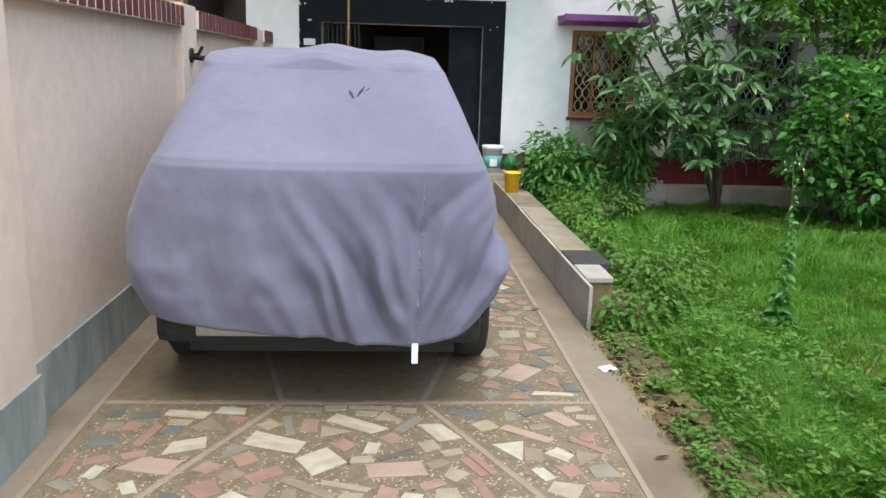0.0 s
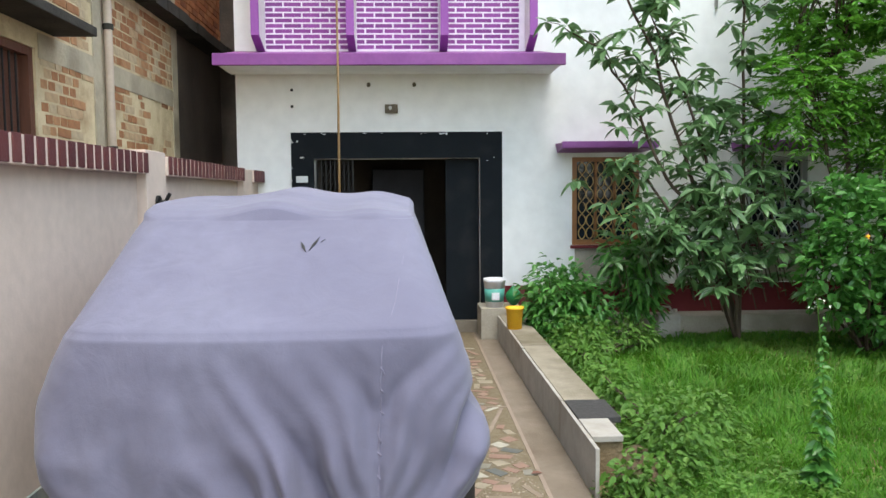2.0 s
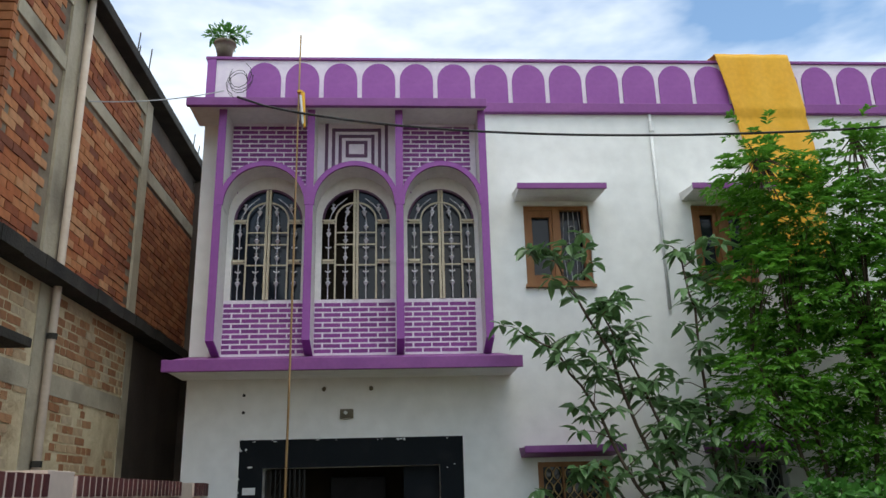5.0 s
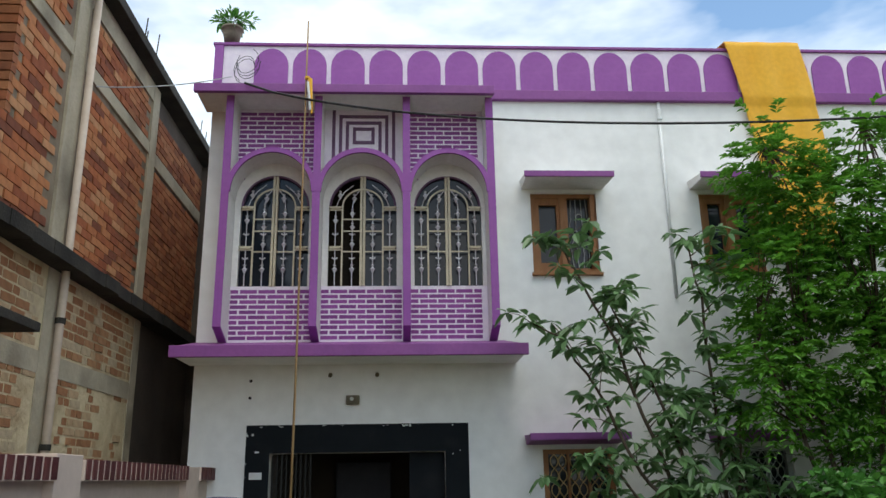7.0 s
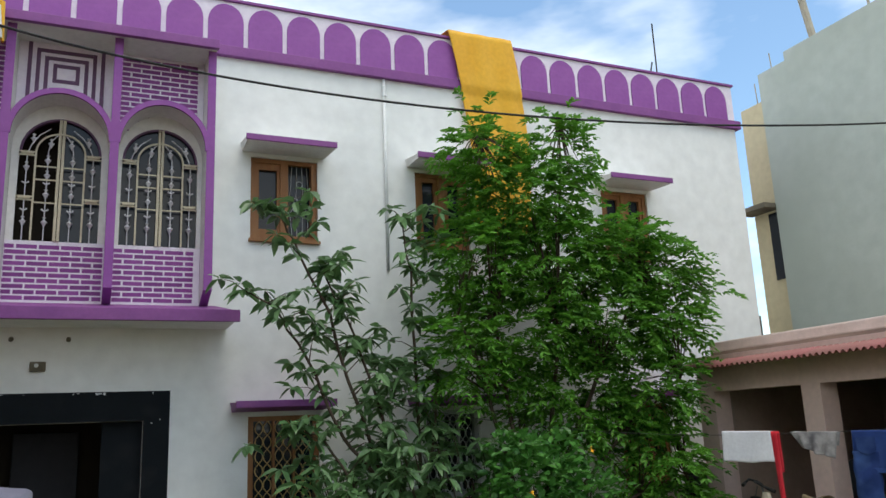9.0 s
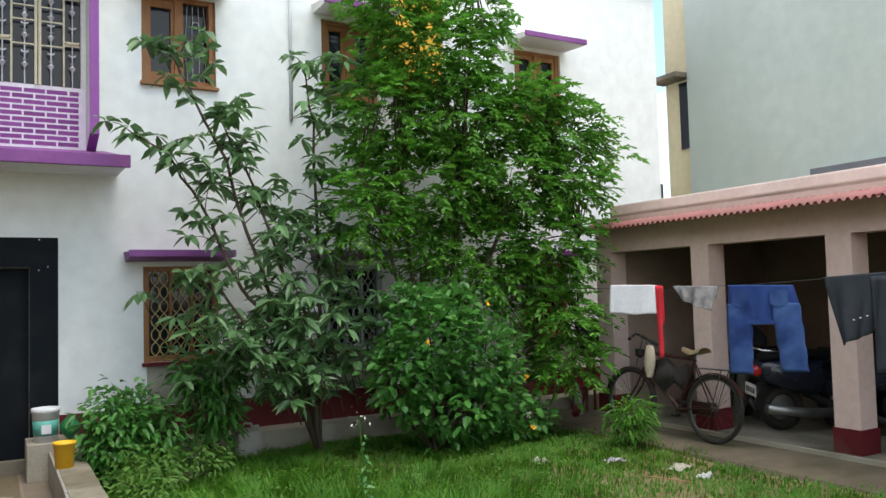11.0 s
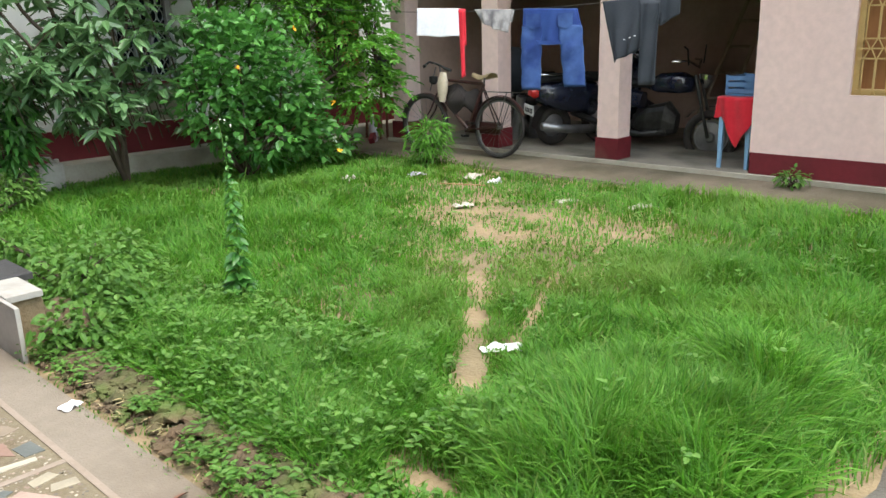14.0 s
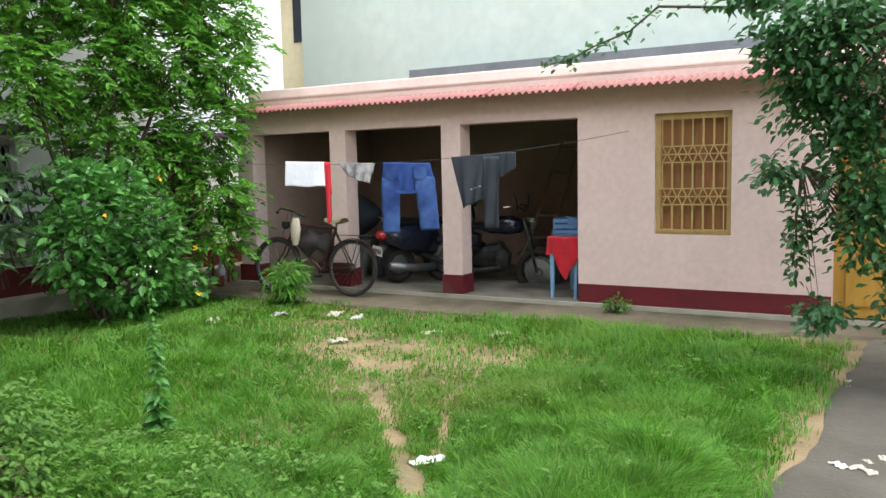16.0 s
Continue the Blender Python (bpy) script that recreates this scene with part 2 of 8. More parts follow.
def box(bm, x0, y0, z0, x1, y1, z1, bevel=0.0):
    r = bmesh.ops.create_cube(bm, size=1.0)
    vs = r["verts"]
    bmesh.ops.transform(bm, matrix=Matrix.Translation(((x0 + x1) / 2, (y0 + y1) / 2, (z0 + z1) / 2)) @ Matrix.Diagonal((x1 - x0, y1 - y0, z1 - z0, 1)), verts=vs)
    if bevel:
        es = list({e for v in vs for e in v.link_edges})
        bmesh.ops.bevel(bm, geom=es, offset=bevel, segments=2, affect="EDGES", profile=0.6)
    return bm


def B(*a, bevel=0.0):
    return box(bmesh.new(), *a, bevel=bevel)


def tube(bm, pts, r, seg=8, r_end=None):
    """A round bar along points, tapering to r_end."""
    pts = [Vector(p) for p in pts]
    rings = []
    for i, p in enumerate(pts):
        d = (pts[min(i + 1, len(pts) - 1)] - pts[max(i - 1, 0)]).normalized()
        a = d.orthogonal().normalized() if not rings else (prev - d * prev.dot(d)).normalized()
        prev = a
        b = d.cross(a)
        k = r if r_end is None else r + (r_end - r) * i / max(len(pts) - 1, 1)
        rings.append([bm.verts.new(p + (a * math.cos(q) + b * math.sin(q)) * k) for q in (2 * math.pi * j / seg for j in range(seg))])
    for u, v in zip(rings, rings[1:]):
        for j in range(seg):
            bm.faces.new((u[j], u[(j + 1) % seg], v[(j + 1) % seg], v[j]))
    bm.faces.new(rings[0][::-1])
    bm.faces.new(rings[-1])
    return bm


def T(pts, r, seg=8, r_end=None):
    return tube(bmesh.new(), pts, r, seg, r_end)


def holed(bm, x0, x1, z0, z1, y0, y1, holes):
    """A wall across x and z, y0 to y1 thick, with rectangular openings (x0, x1, z0, z1), as one closed skin."""
    xs = sorted({x0, x1, *[min(max(v, x0), x1) for h in holes for v in h[:2]]})
    zs = sorted({z0, z1, *[min(max(v, z0), z1) for h in holes for v in h[2:]]})
    made = {}

    def v(x, y, z):
        if (x, y, z) not in made:
            made[x, y, z] = bm.verts.new((x, y, z))
        return made[x, y, z]

    def free(i, j):
        if not (0 <= i < len(xs) - 1 and 0 <= j < len(zs) - 1):
            return False
        x, z = (xs[i] + xs[i + 1]) / 2, (zs[j] + zs[j + 1]) / 2
        return not any(h[0] <= x <= h[1] and h[2] <= z <= h[3] for h in holes)

    for i in range(len(xs) - 1):
        for j in range(len(zs) - 1):
            if not free(i, j):
                continue
            a, b, c, d = xs[i], xs[i + 1], zs[j], zs[j + 1]
            bm.faces.new((v(a, y0, c), v(b, y0, c), v(b, y0, d), v(a, y0, d)))
            bm.faces.new((v(a, y1, d), v(b, y1, d), v(b, y1, c), v(a, y1, c)))
            for di, dj, p, q in ((-1, 0, (a, c), (a, d)), (1, 0, (b, d), (b, c)), (0, -1, (b, c), (a, c)), (0, 1, (a, d), (b, d))):
                if not free(i + di, j + dj):
                    bm.faces.new((v(p[0], y0, p[1]), v(q[0], y0, q[1]), v(q[0], y1, q[1]), v(p[0], y1, p[1])))
    return bm


def lathe(bm, profile, at, seg=20, axis="z"):
    """Turns (radius, height) round an upright axis at a place."""
    rings = []
    for r, h in profile:
        rings.append([bm.verts.new((at[0] + r * math.cos(q), at[1] + r * math.sin(q), at[2] + h)) for q in (2 * math.pi * j / seg for j in range(seg))])
    for u, v in zip(rings, rings[1:]):
        for j in range(seg):
            bm.faces.new((u[j], u[(j + 1) % seg], v[(j + 1) % seg], v[j]))
    if profile[0][0] > 1e-4:
        bm.faces.new(rings[0][::-1])
    if profile[-1][0] > 1e-4:
        bm.faces.new(rings[-1])
    return bm


def grid(fn, nu, nv, closed=False):
    """A sheet from fn(u, v), u and v from 0 to 1."""
    bm = bmesh.new()
    vs = [[bm.verts.new(fn(i / nu, j / nv)) for j in range(nv + 1)] for i in range(nu + (0 if closed else 1))]
    for i in range(nu):
        for j in range(nv):
            k = (i + 1) % len(vs)
            bm.faces.new((vs[i][j], vs[k][j], vs[k][j + 1], vs[i][j + 1]))
    return bm


def thick(ob, t):
    m = ob.modifiers.new("thickness", "SOLIDIFY")
    m.thickness, m.offset = t, 0
    return ob


def piece(name, me, parent, m):
    """A small piece on shared mesh data, under its parent."""
    ob = new(name, me)
    ob.parent = parent
    ob.matrix_basis = Matrix.Translation(-ORG[parent.name]) @ m
    return ob


RNG = random.Random(7)

# ---- ground, driveway and kerb ----
g = bmesh.new()
gx = sorted({-400, -120, -40, -15, 60, 150, 400, *np.linspace(-6, 16, 56)})
gy = sorted({-400, -120, -40, -12, 40, 120, 400, *np.linspace(-3, 14, 44)})


def lawn_z(x, y):
    """Height of the garden soil."""
    k = max(0.0, min(1.0, (x - 1.25) / 0.5))
    return -0.012 + k * (0.03 * noise.noise(Vector((x * 0.7, y * 0.7, 0))) + 0.012 * noise.noise(Vector((x * 3, y * 3, 5)))) * (1 if x < 7 else 0)


vs = [[g.verts.new((x, y, lawn_z(x, y) if abs(x) < 12 and abs(y) < 12 else -0.02)) for y in gy] for x in gx]
for i in range(len(gx) - 1):
    for j in range(len(gy) - 1):
        g.faces.new((vs[i][j], vs[i + 1][j], vs[i + 1][j + 1], vs[i][j + 1]))
solo("ground", g, M_SOIL, "bare brown garden soil with moss under the grass", "ground", kind="structure", smooth=True)

drive = thing("driveway_floor", "terrazzo driveway set with broken marble pieces", "driveway", (0, 3, 0), kind="structure")
part("terrazzo_bed", B(-1.24, -3.0, -0.06, 0.94, 9.46, 0.0), M_TERR, drive)
part("border_strip", B(0.965, -3.0, -0.06, 1.17, 9.46, -0.003), M_SAND, drive, "sandy cement border along the garden")
part("border_strip", B(-1.46, -3.0, -0.06, -1.265, 9.46, -0.003), M_SAND, drive, "sandy cement border along the wall")
for x in (-1.265, 0.94):
    part("divider_strip", B(x, -3.0, -0.05, x + 0.025, 9.46, 0.004), M_STRIP, drive)
for y in (3.46, 6.3, 0.6):
    part("divider_strip", B(-1.24, y, -0.05, 0.94, y + 0.03, 0.003), M_STRIP, drive)


def slanted(x0, y0, x1, y1, w=0.028):
    bm = bmesh.new()
    d = Vector((x1 - x0, y1 - y0, 0))
    box(bm, 0, -w / 2, -0.05, d.length, w / 2, 0.0025)
    bmesh.ops.transform(bm, matrix=Matrix.Translation((x0, y0, 0)) @ Matrix.Rotation(math.atan2(d.y, d.x), 4, "Z"), verts=bm.verts)
    return bm


SLANTS = [(-0.47, 3.46, -1.2, 1.95), (0.17, 3.46, 0.90, 1.95), (-0.47, 3.5, -1.2, 6.28), (0.17, 3.5, 0.9, 6.28)]
for s in SLANTS:
    part("divider_strip", slanted(*s), M_STRIP, drive)

kerb = thing("garden_kerb", "marble-faced garden kerb beside the driveway, chipped at its open end", "kerb", (1.3, 7, 0), kind="structure")
part("kerb_core", B(1.20, 5.06, -0.05, 1.42, 9.0, 0.235, bevel=0.008), M_CONC, kerb)
part("kerb_fill", B(1.20, 4.74, -0.05, 1.38, 5.058, 0.235, bevel=0.03), M_SOIL, kerb, "mossy earth fill behind the facing")
ys = [4.54, 5.5, 6.35, 7.2, 8.1, 9.1]
for a, b in zip(ys, ys[1:]):
    bm = B(1.178, a + 0.004, -0.03, 1.2, b - 0.004, 0.262 - 0.01 * RNG.random(), bevel=0.003)
    part("facing_slab", bm, M_KERB, kerb)
part("end_cap", B(1.2, 4.72, 0.236, 1.37, 5.06, 0.268, bevel=0.004), M_KERB, kerb, "cream marble cap")
part("granite_cap", B(1.2, 5.066, 0.236, 1.45, 5.46, 0.272, bevel=0.004), M_GRANITE, kerb, "black granite cap")
for a, b in ((5.466, 6.4), (6.406, 7.3), (7.306, 8.2), (8.206, 9.2)):
    part("cap_slab", B(1.2, a, 0.236, 1.43, b, 0.262 + 0.006 * RNG.random(), bevel=0.004), M_CAP, kerb)

# ---- boundary wall ----
bw = thing("boundary_wall", "peach-painted boundary wall with a striped brick coping", "wall", (-1.5, 4, 0), kind="structure")
part("wall_body", B(-1.62, -3.0, -0.05, -1.425, 9.5, 1.70), M_PINK, bw)
for a, b, top in ((1.9, 3.14, 1.835), (5.58, 5.97, 1.85), (8.44, 8.9, 1.82)):
    part("pillar", B(-1.65, a, -0.05, -1.365, b, top, bevel=0.006), M_PINK, bw)
for a, b in ((-3, 1.9), (3.14, 5.58), (5.97, 8.44), (8.9, 9.5)):
    part("coping_bed", B(-1.64, a + 0.001, 1.70, -1.350, b - 0.001, 1.824), M_PINK, bw, "pale pink mortar bed")
    part("skirting", B(-1.43, a + 0.001, -0.04, -1.412, b - 0.001, 0.27, bevel=0.003), M_MARBLE, bw, "streaky grey-green marble skirting")
part("skirting", B(-1.37, 1.9, -0.04, -1.352, 3.155, 0.262, bevel=0.003), M_MARBLE, bw, "streaky grey-green marble skirting")
part("skirting", B(-1.412, 3.14, -0.04, -1.36, 3.158, 0.262, bevel=0.003), M_MARBLE, bw)
# hook and broken bracket on the pillar
hook = thing("wall_bracket", "broken lamp bracket on the wall pillar, rusty black", "bracket", (-1.36, 5.78, 1.5))
part("back_plate", T([(-1.366, 5.78, 1.52), (-1.35, 5.78, 1.52)], 0.05, 12), M_CABLE, hook)
part("arm", T([(-1.35, 5.78, 1.52), (-1.31, 5.77, 1.53), (-1.28, 5.76, 1.58)], 0.012, 8), M_CABLE, hook)
part("stub", T([(-1.35, 5.78, 1.51), (-1.27, 5.75, 1.50)], 0.018, 8), M_CABLE, hook)

# ---- house ----
FY = 9.5
house = thing("house", "white two-storey house with purple trim and an arched balcony bay", "house", (4, 9.5, 0), kind="structure")
WINX = [(2.08, 2.85), (4.08, 4.80), (6.83, 7.60)]
GW, UW = (0.97, 1.96), (3.90, 4.86)
holes = [(a, b, *GW) for a, b in WINX] + [(a, b, *UW) for a, b in WINX] + [(-0.80, 1.04, -0.06, 1.96), (-1.24, 1.53, 3.73, 5.2)]
part("front_wall", holed(bmesh.new(), -1.64, 9.43, -0.05, 6.05, FY, FY + 0.25, holes), M_WHITE, house)
bm = bmesh.new()
box(bm, -1.64, FY + 0.25, -0.05, -1.4, 17, 6.05)
box(bm, 9.19, FY + 0.25, -0.05, 9.43, 17, 6.05)
box(bm, -1.4, 16.8, -0.05, 9.19, 17, 6.05)
part("side_wall", bm, M_WHITE, house)
part("roof_slab", B(-1.66, FY - 0.04, 6.05, 9.47, 17.02, 6.13), M_WHITE, house)
part("floor_slab", B(-1.39, FY + 0.26, 2.85, 9.18, 16.79, 3.0), M_WHITE, house)
bm = bmesh.new()
for a, b in zip((-1.39, 1.5, 3.4, 6.0), (1.3, 3.3, 5.9, 9.18)):
    box(bm, a, FY + 2.2, 0, b, FY + 2.3, 2.84)
    box(bm, a, FY + 2.2, 3.01, b, FY + 2.3, 6.04)
# added room partitions, coloured dark in place of indoor shade
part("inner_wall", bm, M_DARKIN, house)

# plinth, ledge
part("plinth_band", B(1.3, FY - 0.016, 0.20, 9.44, FY, 0.52), M_MAROON, house, "dark maroon painted plinth")
part("plinth_ledge", B(1.45, FY - 0.34, -0.05, 9.43, FY, 0.20, bevel=0.012), M_CONCP, house, "pale concrete ledge along the wall")

# parapet with arched panels
part("parapet_wall", B(-1.64, FY - 0.02, 6.13, 9.43, FY + 0.13, 6.735), M_PJOINT, house, "parapet with white spandrels")
part("parapet_pier", B(-1.648, FY - 0.045, 6.165, -1.545, FY - 0.0215, 6.734), M_PURPLE, house)
part("parapet_cap", B(-1.67, FY - 0.05, 6.735, 9.46, FY + 0.17, 6.77, bevel=0.006), M_PURPLE_EDGE, house)
part("parapet_band", B(-1.66, FY - 0.07, 6.035, 9.50, FY + 0.0, 6.16, bevel=0.008), M_PURPLE_EDGE, house)
part("parapet_band", B(9.43, FY + 0.001, 6.035, 9.50, 17, 6.16, bevel=0.008), M_PURPLE_EDGE, house)
part("parapet_side", B(9.3, FY + 0.13, 6.13, 9.43, 17, 6.735), M_PURPLE, house)


def arch_panel(w, z0, spring, rise, y0, y1):
    """An upright slab with a rounded top, centred on x = 0."""
    bm = bmesh.new()
    out = [(-w / 2 * 1.0, z0), (w / 2, z0), (w / 2, spring)]
    out += [(w / 2 * math.cos(q), spring + rise * math.sin(q)) for q in np.linspace(0, math.pi, 13)[1:-1]]
    out += [(-w / 2, spring)]
    f = [bm.verts.new((x, y0, z)) for x, z in out]
    k = [bm.verts.new((x, y1, z)) for x, z in out]
    bm.faces.new(f)
    bm.faces.new(k[::-1])
    for i in range(len(out)):
        j = (i + 1) % len(out)
        bm.faces.new((f[i], k[i], k[j], f[j]))
    return bm


me_arch = mesh_of("arch_panel", arch_panel(0.402, 6.16, 6.47, 0.225, -0.018, 0.0), M_PURPLE)
for i in range(-8, 17):
    xc = 2.0 + 0.457 * (i + 0.5)
    if -1.6 < xc - 0.2 and xc + 0.2 < 9.45:
        piece("arch_panel", me_arch, house, Matrix.Translation((xc, FY - 0.021, 0)))

# canopy slab under the bay: a square lip, a sloping top and a white soffit
can = bmesh.new()
box(can, -1.71, 8.75, 2.868, 1.86, 8.81, 2.985, bevel=0.006)
top = [can.verts.new(p) for p in ((-1.69, 8.81, 2.90), (1.84, 8.81, 2.90), (1.84, 8.81, 2.985), (-1.69, 8.81, 2.985), (-1.64, FY, 2.90), (1.72, FY, 2.90), (1.72, FY, 3.135), (-1.64, FY, 3.135))]
for f in ((0, 1, 2, 3), (3, 2, 6, 7), (7, 6, 5, 4), (4, 5, 1, 0), (1, 5, 6, 2), (4, 0, 3, 7)):
    can.faces.new([top[i] for i in f])
part("canopy_slab", can, M_PURPLE_EDGE, house, "purple canopy slab over the gate, sloping to a square lip")
part("canopy_soffit", B(-1.685, 8.812, 2.884, 1.835, FY, 2.899), M_WHITE, house, "white underside of the canopy")
part("cornice", B(-1.71, 8.90, 5.835, 1.63, 8.96, 5.935, bevel=0.006), M_PURPLE_EDGE, house)
part("cornice_top", B(-1.70, 8.961, 5.885, 1.62, FY - 0.07, 5.93), M_PURPLE_EDGE, house)
part("cornice_soffit", B(-1.70, 8.962, 5.865, 1.62, FY, 5.884), M_REVEAL, house)

# the bay: purple-fronted fins, hooded arches and brick panels set back between them
BAYF, BAYB = 9.06, 9.42
XS = [-1.335, -0.35, 0.638, 1.58]
FW = 0.042


def prism_x(bm, x0, x1, outline):
    """A convex outline (y, z) drawn out along x."""
    a = [bm.verts.new((x0, y, z)) for y, z in outline]
    b = [bm.verts.new((x1, y, z)) for y, z in outline]
    bm.faces.new(a)
    bm.faces.new(b[::-1])
    for i in range(len(a)):
        j = (i + 1) % len(a)
        bm.faces.new((a[i], b[i], b[j], a[j]))
    return bm


for x in XS:
    fin = part("bay_fin", prism_x(bmesh.new(), x - FW + 0.003, x + FW - 0.003, [(BAYF + 0.02, 5.865), (BAYF + 0.02, 3.235), (9.40, 3.125), (BAYB + 0.04, 3.125), (BAYB + 0.04, 5.865)]), M_REVEAL, house, "white bay fin with a purple front edge")
    bm = prism_x(bmesh.new(), x - FW, x + FW, [(BAYF, 5.865), (BAYF + 0.02, 5.865), (BAYF + 0.02, 3.235), (BAYF, 3.225)])
    prism_x(bm, x - FW, x + FW, [(BAYF, 3.225), (BAYF + 0.02, 3.235), (9.40, 3.125), (9.40, 3.105)])
    part("front_edge", bm, M_PURPLE, fin)


def arch_ring(xc, hw, spring, rise, w, y0, y1, n=18):
    """An archivolt: a band w wide round an arch."""
    bm = bmesh.new()
    rows = []
    for q in np.linspace(math.pi, 0, n + 1):
        c, s = math.cos(q), math.sin(q)
        a, b = (xc + hw * c, spring + rise * s), (xc + (hw + w) * c, spring + (rise + w) * s)
        rows.append([bm.verts.new((p[0], y, p[1])) for p, y in ((a, y0), (b, y0), (b, y1), (a, y1))])
    for u, v in zip(rows, rows[1:]):
        for k in range(4):
            bm.faces.new((u[k], u[(k + 1) % 4], v[(k + 1) % 4], v[k]))
    bm.faces.new(rows[0])
    bm.faces.new(rows[-1][::-1])
    return bm


def spandrel(xc, hw, spring, rise, x0, x1, top, y0, y1, n=24):
    """Wall over an arch up to a level top, with the arch's soffit."""
    bm = bmesh.new()
    pts = [(x0, spring)] + [(xc + hw * math.cos(q), spring + rise * math.sin(q)) for q in np.linspace(math.pi, 0, n + 1)] + [(x1, spring)]
    rows = [[bm.verts.new((x, y0, z)), bm.verts.new((x, y0, top)), bm.verts.new((x, y1, top)), bm.verts.new((x, y1, z))] for x, z in pts]
    for u, v in zip(rows, rows[1:]):
        for k in range(4):
            bm.faces.new((u[k], u[(k + 1) % 4], v[(k + 1) % 4], v[k]))
    return bm


BW, BH, BJ = 0.183, 0.0405, 0.0165
me_pb = mesh_of("purple_brick", box(bmesh.new(), -BW / 2, -0.014, -BH / 2, BW / 2, 0.014, BH / 2, bevel=0.002), M_PBRICK)
me_pbh = mesh_of("purple_half_brick", box(bmesh.new(), -BW / 4 + 0.004, -0.014, -BH / 2, BW / 4 - 0.004, 0.014, BH / 2, bevel=0.002), M_PBRICK)


def brick_panel(parent, x0, x1, z0, z1, y, keep=lambda x, z: True):
    """Courses of painted bricks, cut to half bricks at the ends and along the arch."""
    row, z, step = 0, z0 + BJ + BH / 2, BW + BJ
    while z + BH / 2 <= z1 + 0.001:
        x = x0 + BJ * 0.5 - (step / 2 if row % 2 else 0)
        while x < x1 - BW / 4:
            halves = [x + BW * 0.25, x + BW * 0.75]
            on = [x0 < h - BW * 0.2 and h + BW * 0.2 < x1 and keep(h, z) for h in halves]
            turn = Matrix.Rotation(RNG.uniform(-0.008, 0.008), 4, "Y")
            if all(on):
                piece("purple_brick", me_pb, parent, Matrix.Translation((x + BW / 2, y, z)) @ turn)
            else:
                for h, o in zip(halves, on):
                    if o:
                        piece("purple_brick", me_pbh, parent, Matrix.Translation((h, y, z)) @ turn)
            x += step
        z += BH + BJ
        row += 1


SPR, RISE = 4.72, 0.46
SILL, WSP, WR, WHW = 3.74, 4.66, 0.385, 0.383
for i in range(3):
    x0, x1 = XS[i] + FW, XS[i + 1] - FW
    xc, hw = (x0 + x1) / 2, (x1 - x0) / 2
    # barrel hood: purple ring in front, white vault behind it
    part("archivolt", arch_ring(xc, hw - 0.012, SPR, RISE, 0.055, BAYF - 0.004, BAYF + 0.03, 26), M_PURPLE, house)
    part("arch_vault", arch_ring(xc, hw - 0.002, SPR, RISE + 0.01, 0.03, BAYF + 0.031, BAYB + 0.02, 26), M_REVEAL, house)
    low = part("sill_panel", B(x0, BAYB + 0.012, 3.10, x1, FY, SILL), M_PJOINT, house, "purple painted brick parapet with white joints")
    brick_panel(low, x0, x1, 3.13, SILL + 0.004, BAYB + 0.023)
    part("window_wall", spandrel(xc, WHW, WSP, WR, x0, x1, 5.24, BAYB + 0.012, FY - 0.002), M_REVEAL, house)
    bm = bmesh.new()
    box(bm, x0, BAYB + 0.012, SILL + 0.001, xc - WHW, FY - 0.002, WSP - 0.001)
    box(bm, xc + WHW, BAYB + 0.012, SILL + 0.001, x1, FY - 0.002, WSP - 0.001)
    part("window_jamb", bm, M_REVEAL, house)
    if i != 1:
        up = part("brick_panel", B(x0, BAYB + 0.005, 5.241, x1, FY - 0.001, 5.864), M_PJOINT, house, "purple painted brick panel with white joints")
        part("panel_haunch", spandrel(xc, hw - 0.004, SPR + 0.02, RISE + 0.03, x0, x1, 5.24, BAYB + 0.005, BAYB + 0.0115), M_PJOINT, up)
        brick_panel(up, x0, x1, 4.86, 5.864, BAYB + 0.016, lambda x, z: ((x - xc) / (hw + 0.03)) ** 2 + ((z - SPR) / (RISE + 0.03)) ** 2 > 1)
    else:
        sq = part("square_relief", B(x0, BAYB + 0.005, 5.241, x1, FY - 0.001, 5.864), M_PJOINT, house, "nested striped squares in plum and white relief")
        part("panel_haunch", spandrel(xc, hw - 0.004, SPR + 0.02, RISE + 0.03, x0, x1, 5.24, BAYB + 0.005, BAYB + 0.0115), M_PJOINT, sq)
        zc, t, yy = 5.54, 0.019, BAYB - 0.008
        for k, (wx, up_, dn) in enumerate(((0.348, 0.322, 0.6), (0.268, 0.262, 0.6), (0.19, 0.182, 0.30), (0.108, 0.104, 0.104))):
            bm = bmesh.new()
            for s in (-1, 1):
                xa = xc + s * wx
                q = 1 - ((xa - xc) / (hw + 0.02)) ** 2
                zf = max(zc - dn, SPR + (RISE + 0.05) * math.sqrt(max(q, 0)) + 0.01)
                box(bm, xa - t, yy, zf, xa + t, yy + 0.02, zc + up_)
            if k:
                box(bm, xc - wx + t, yy + 0.001, zc + up_ - 2 * t, xc + wx - t, yy + 0.02, zc + up_ - 0.001)
                if k > 1:
                    box(bm, xc - wx + t, yy + 0.001, zc - dn, xc + wx - t, yy + 0.02, zc - dn + 2 * t)
            part("plum_band", bm, M_STRIPE, sq)
        part("centre_boss", lathe(bmesh.new(), [(0.042, 0), (0.038, 0.01), (0.02, 0.016), (0.0, 0.018)], (0, 0, 0), 14), M_CONC, sq).matrix_basis = Matrix.Translation(Vector((xc, BAYB + 0.005, zc)) - ORG[house.name]) @ Matrix.Rotation(math.pi / 2, 4, "X")

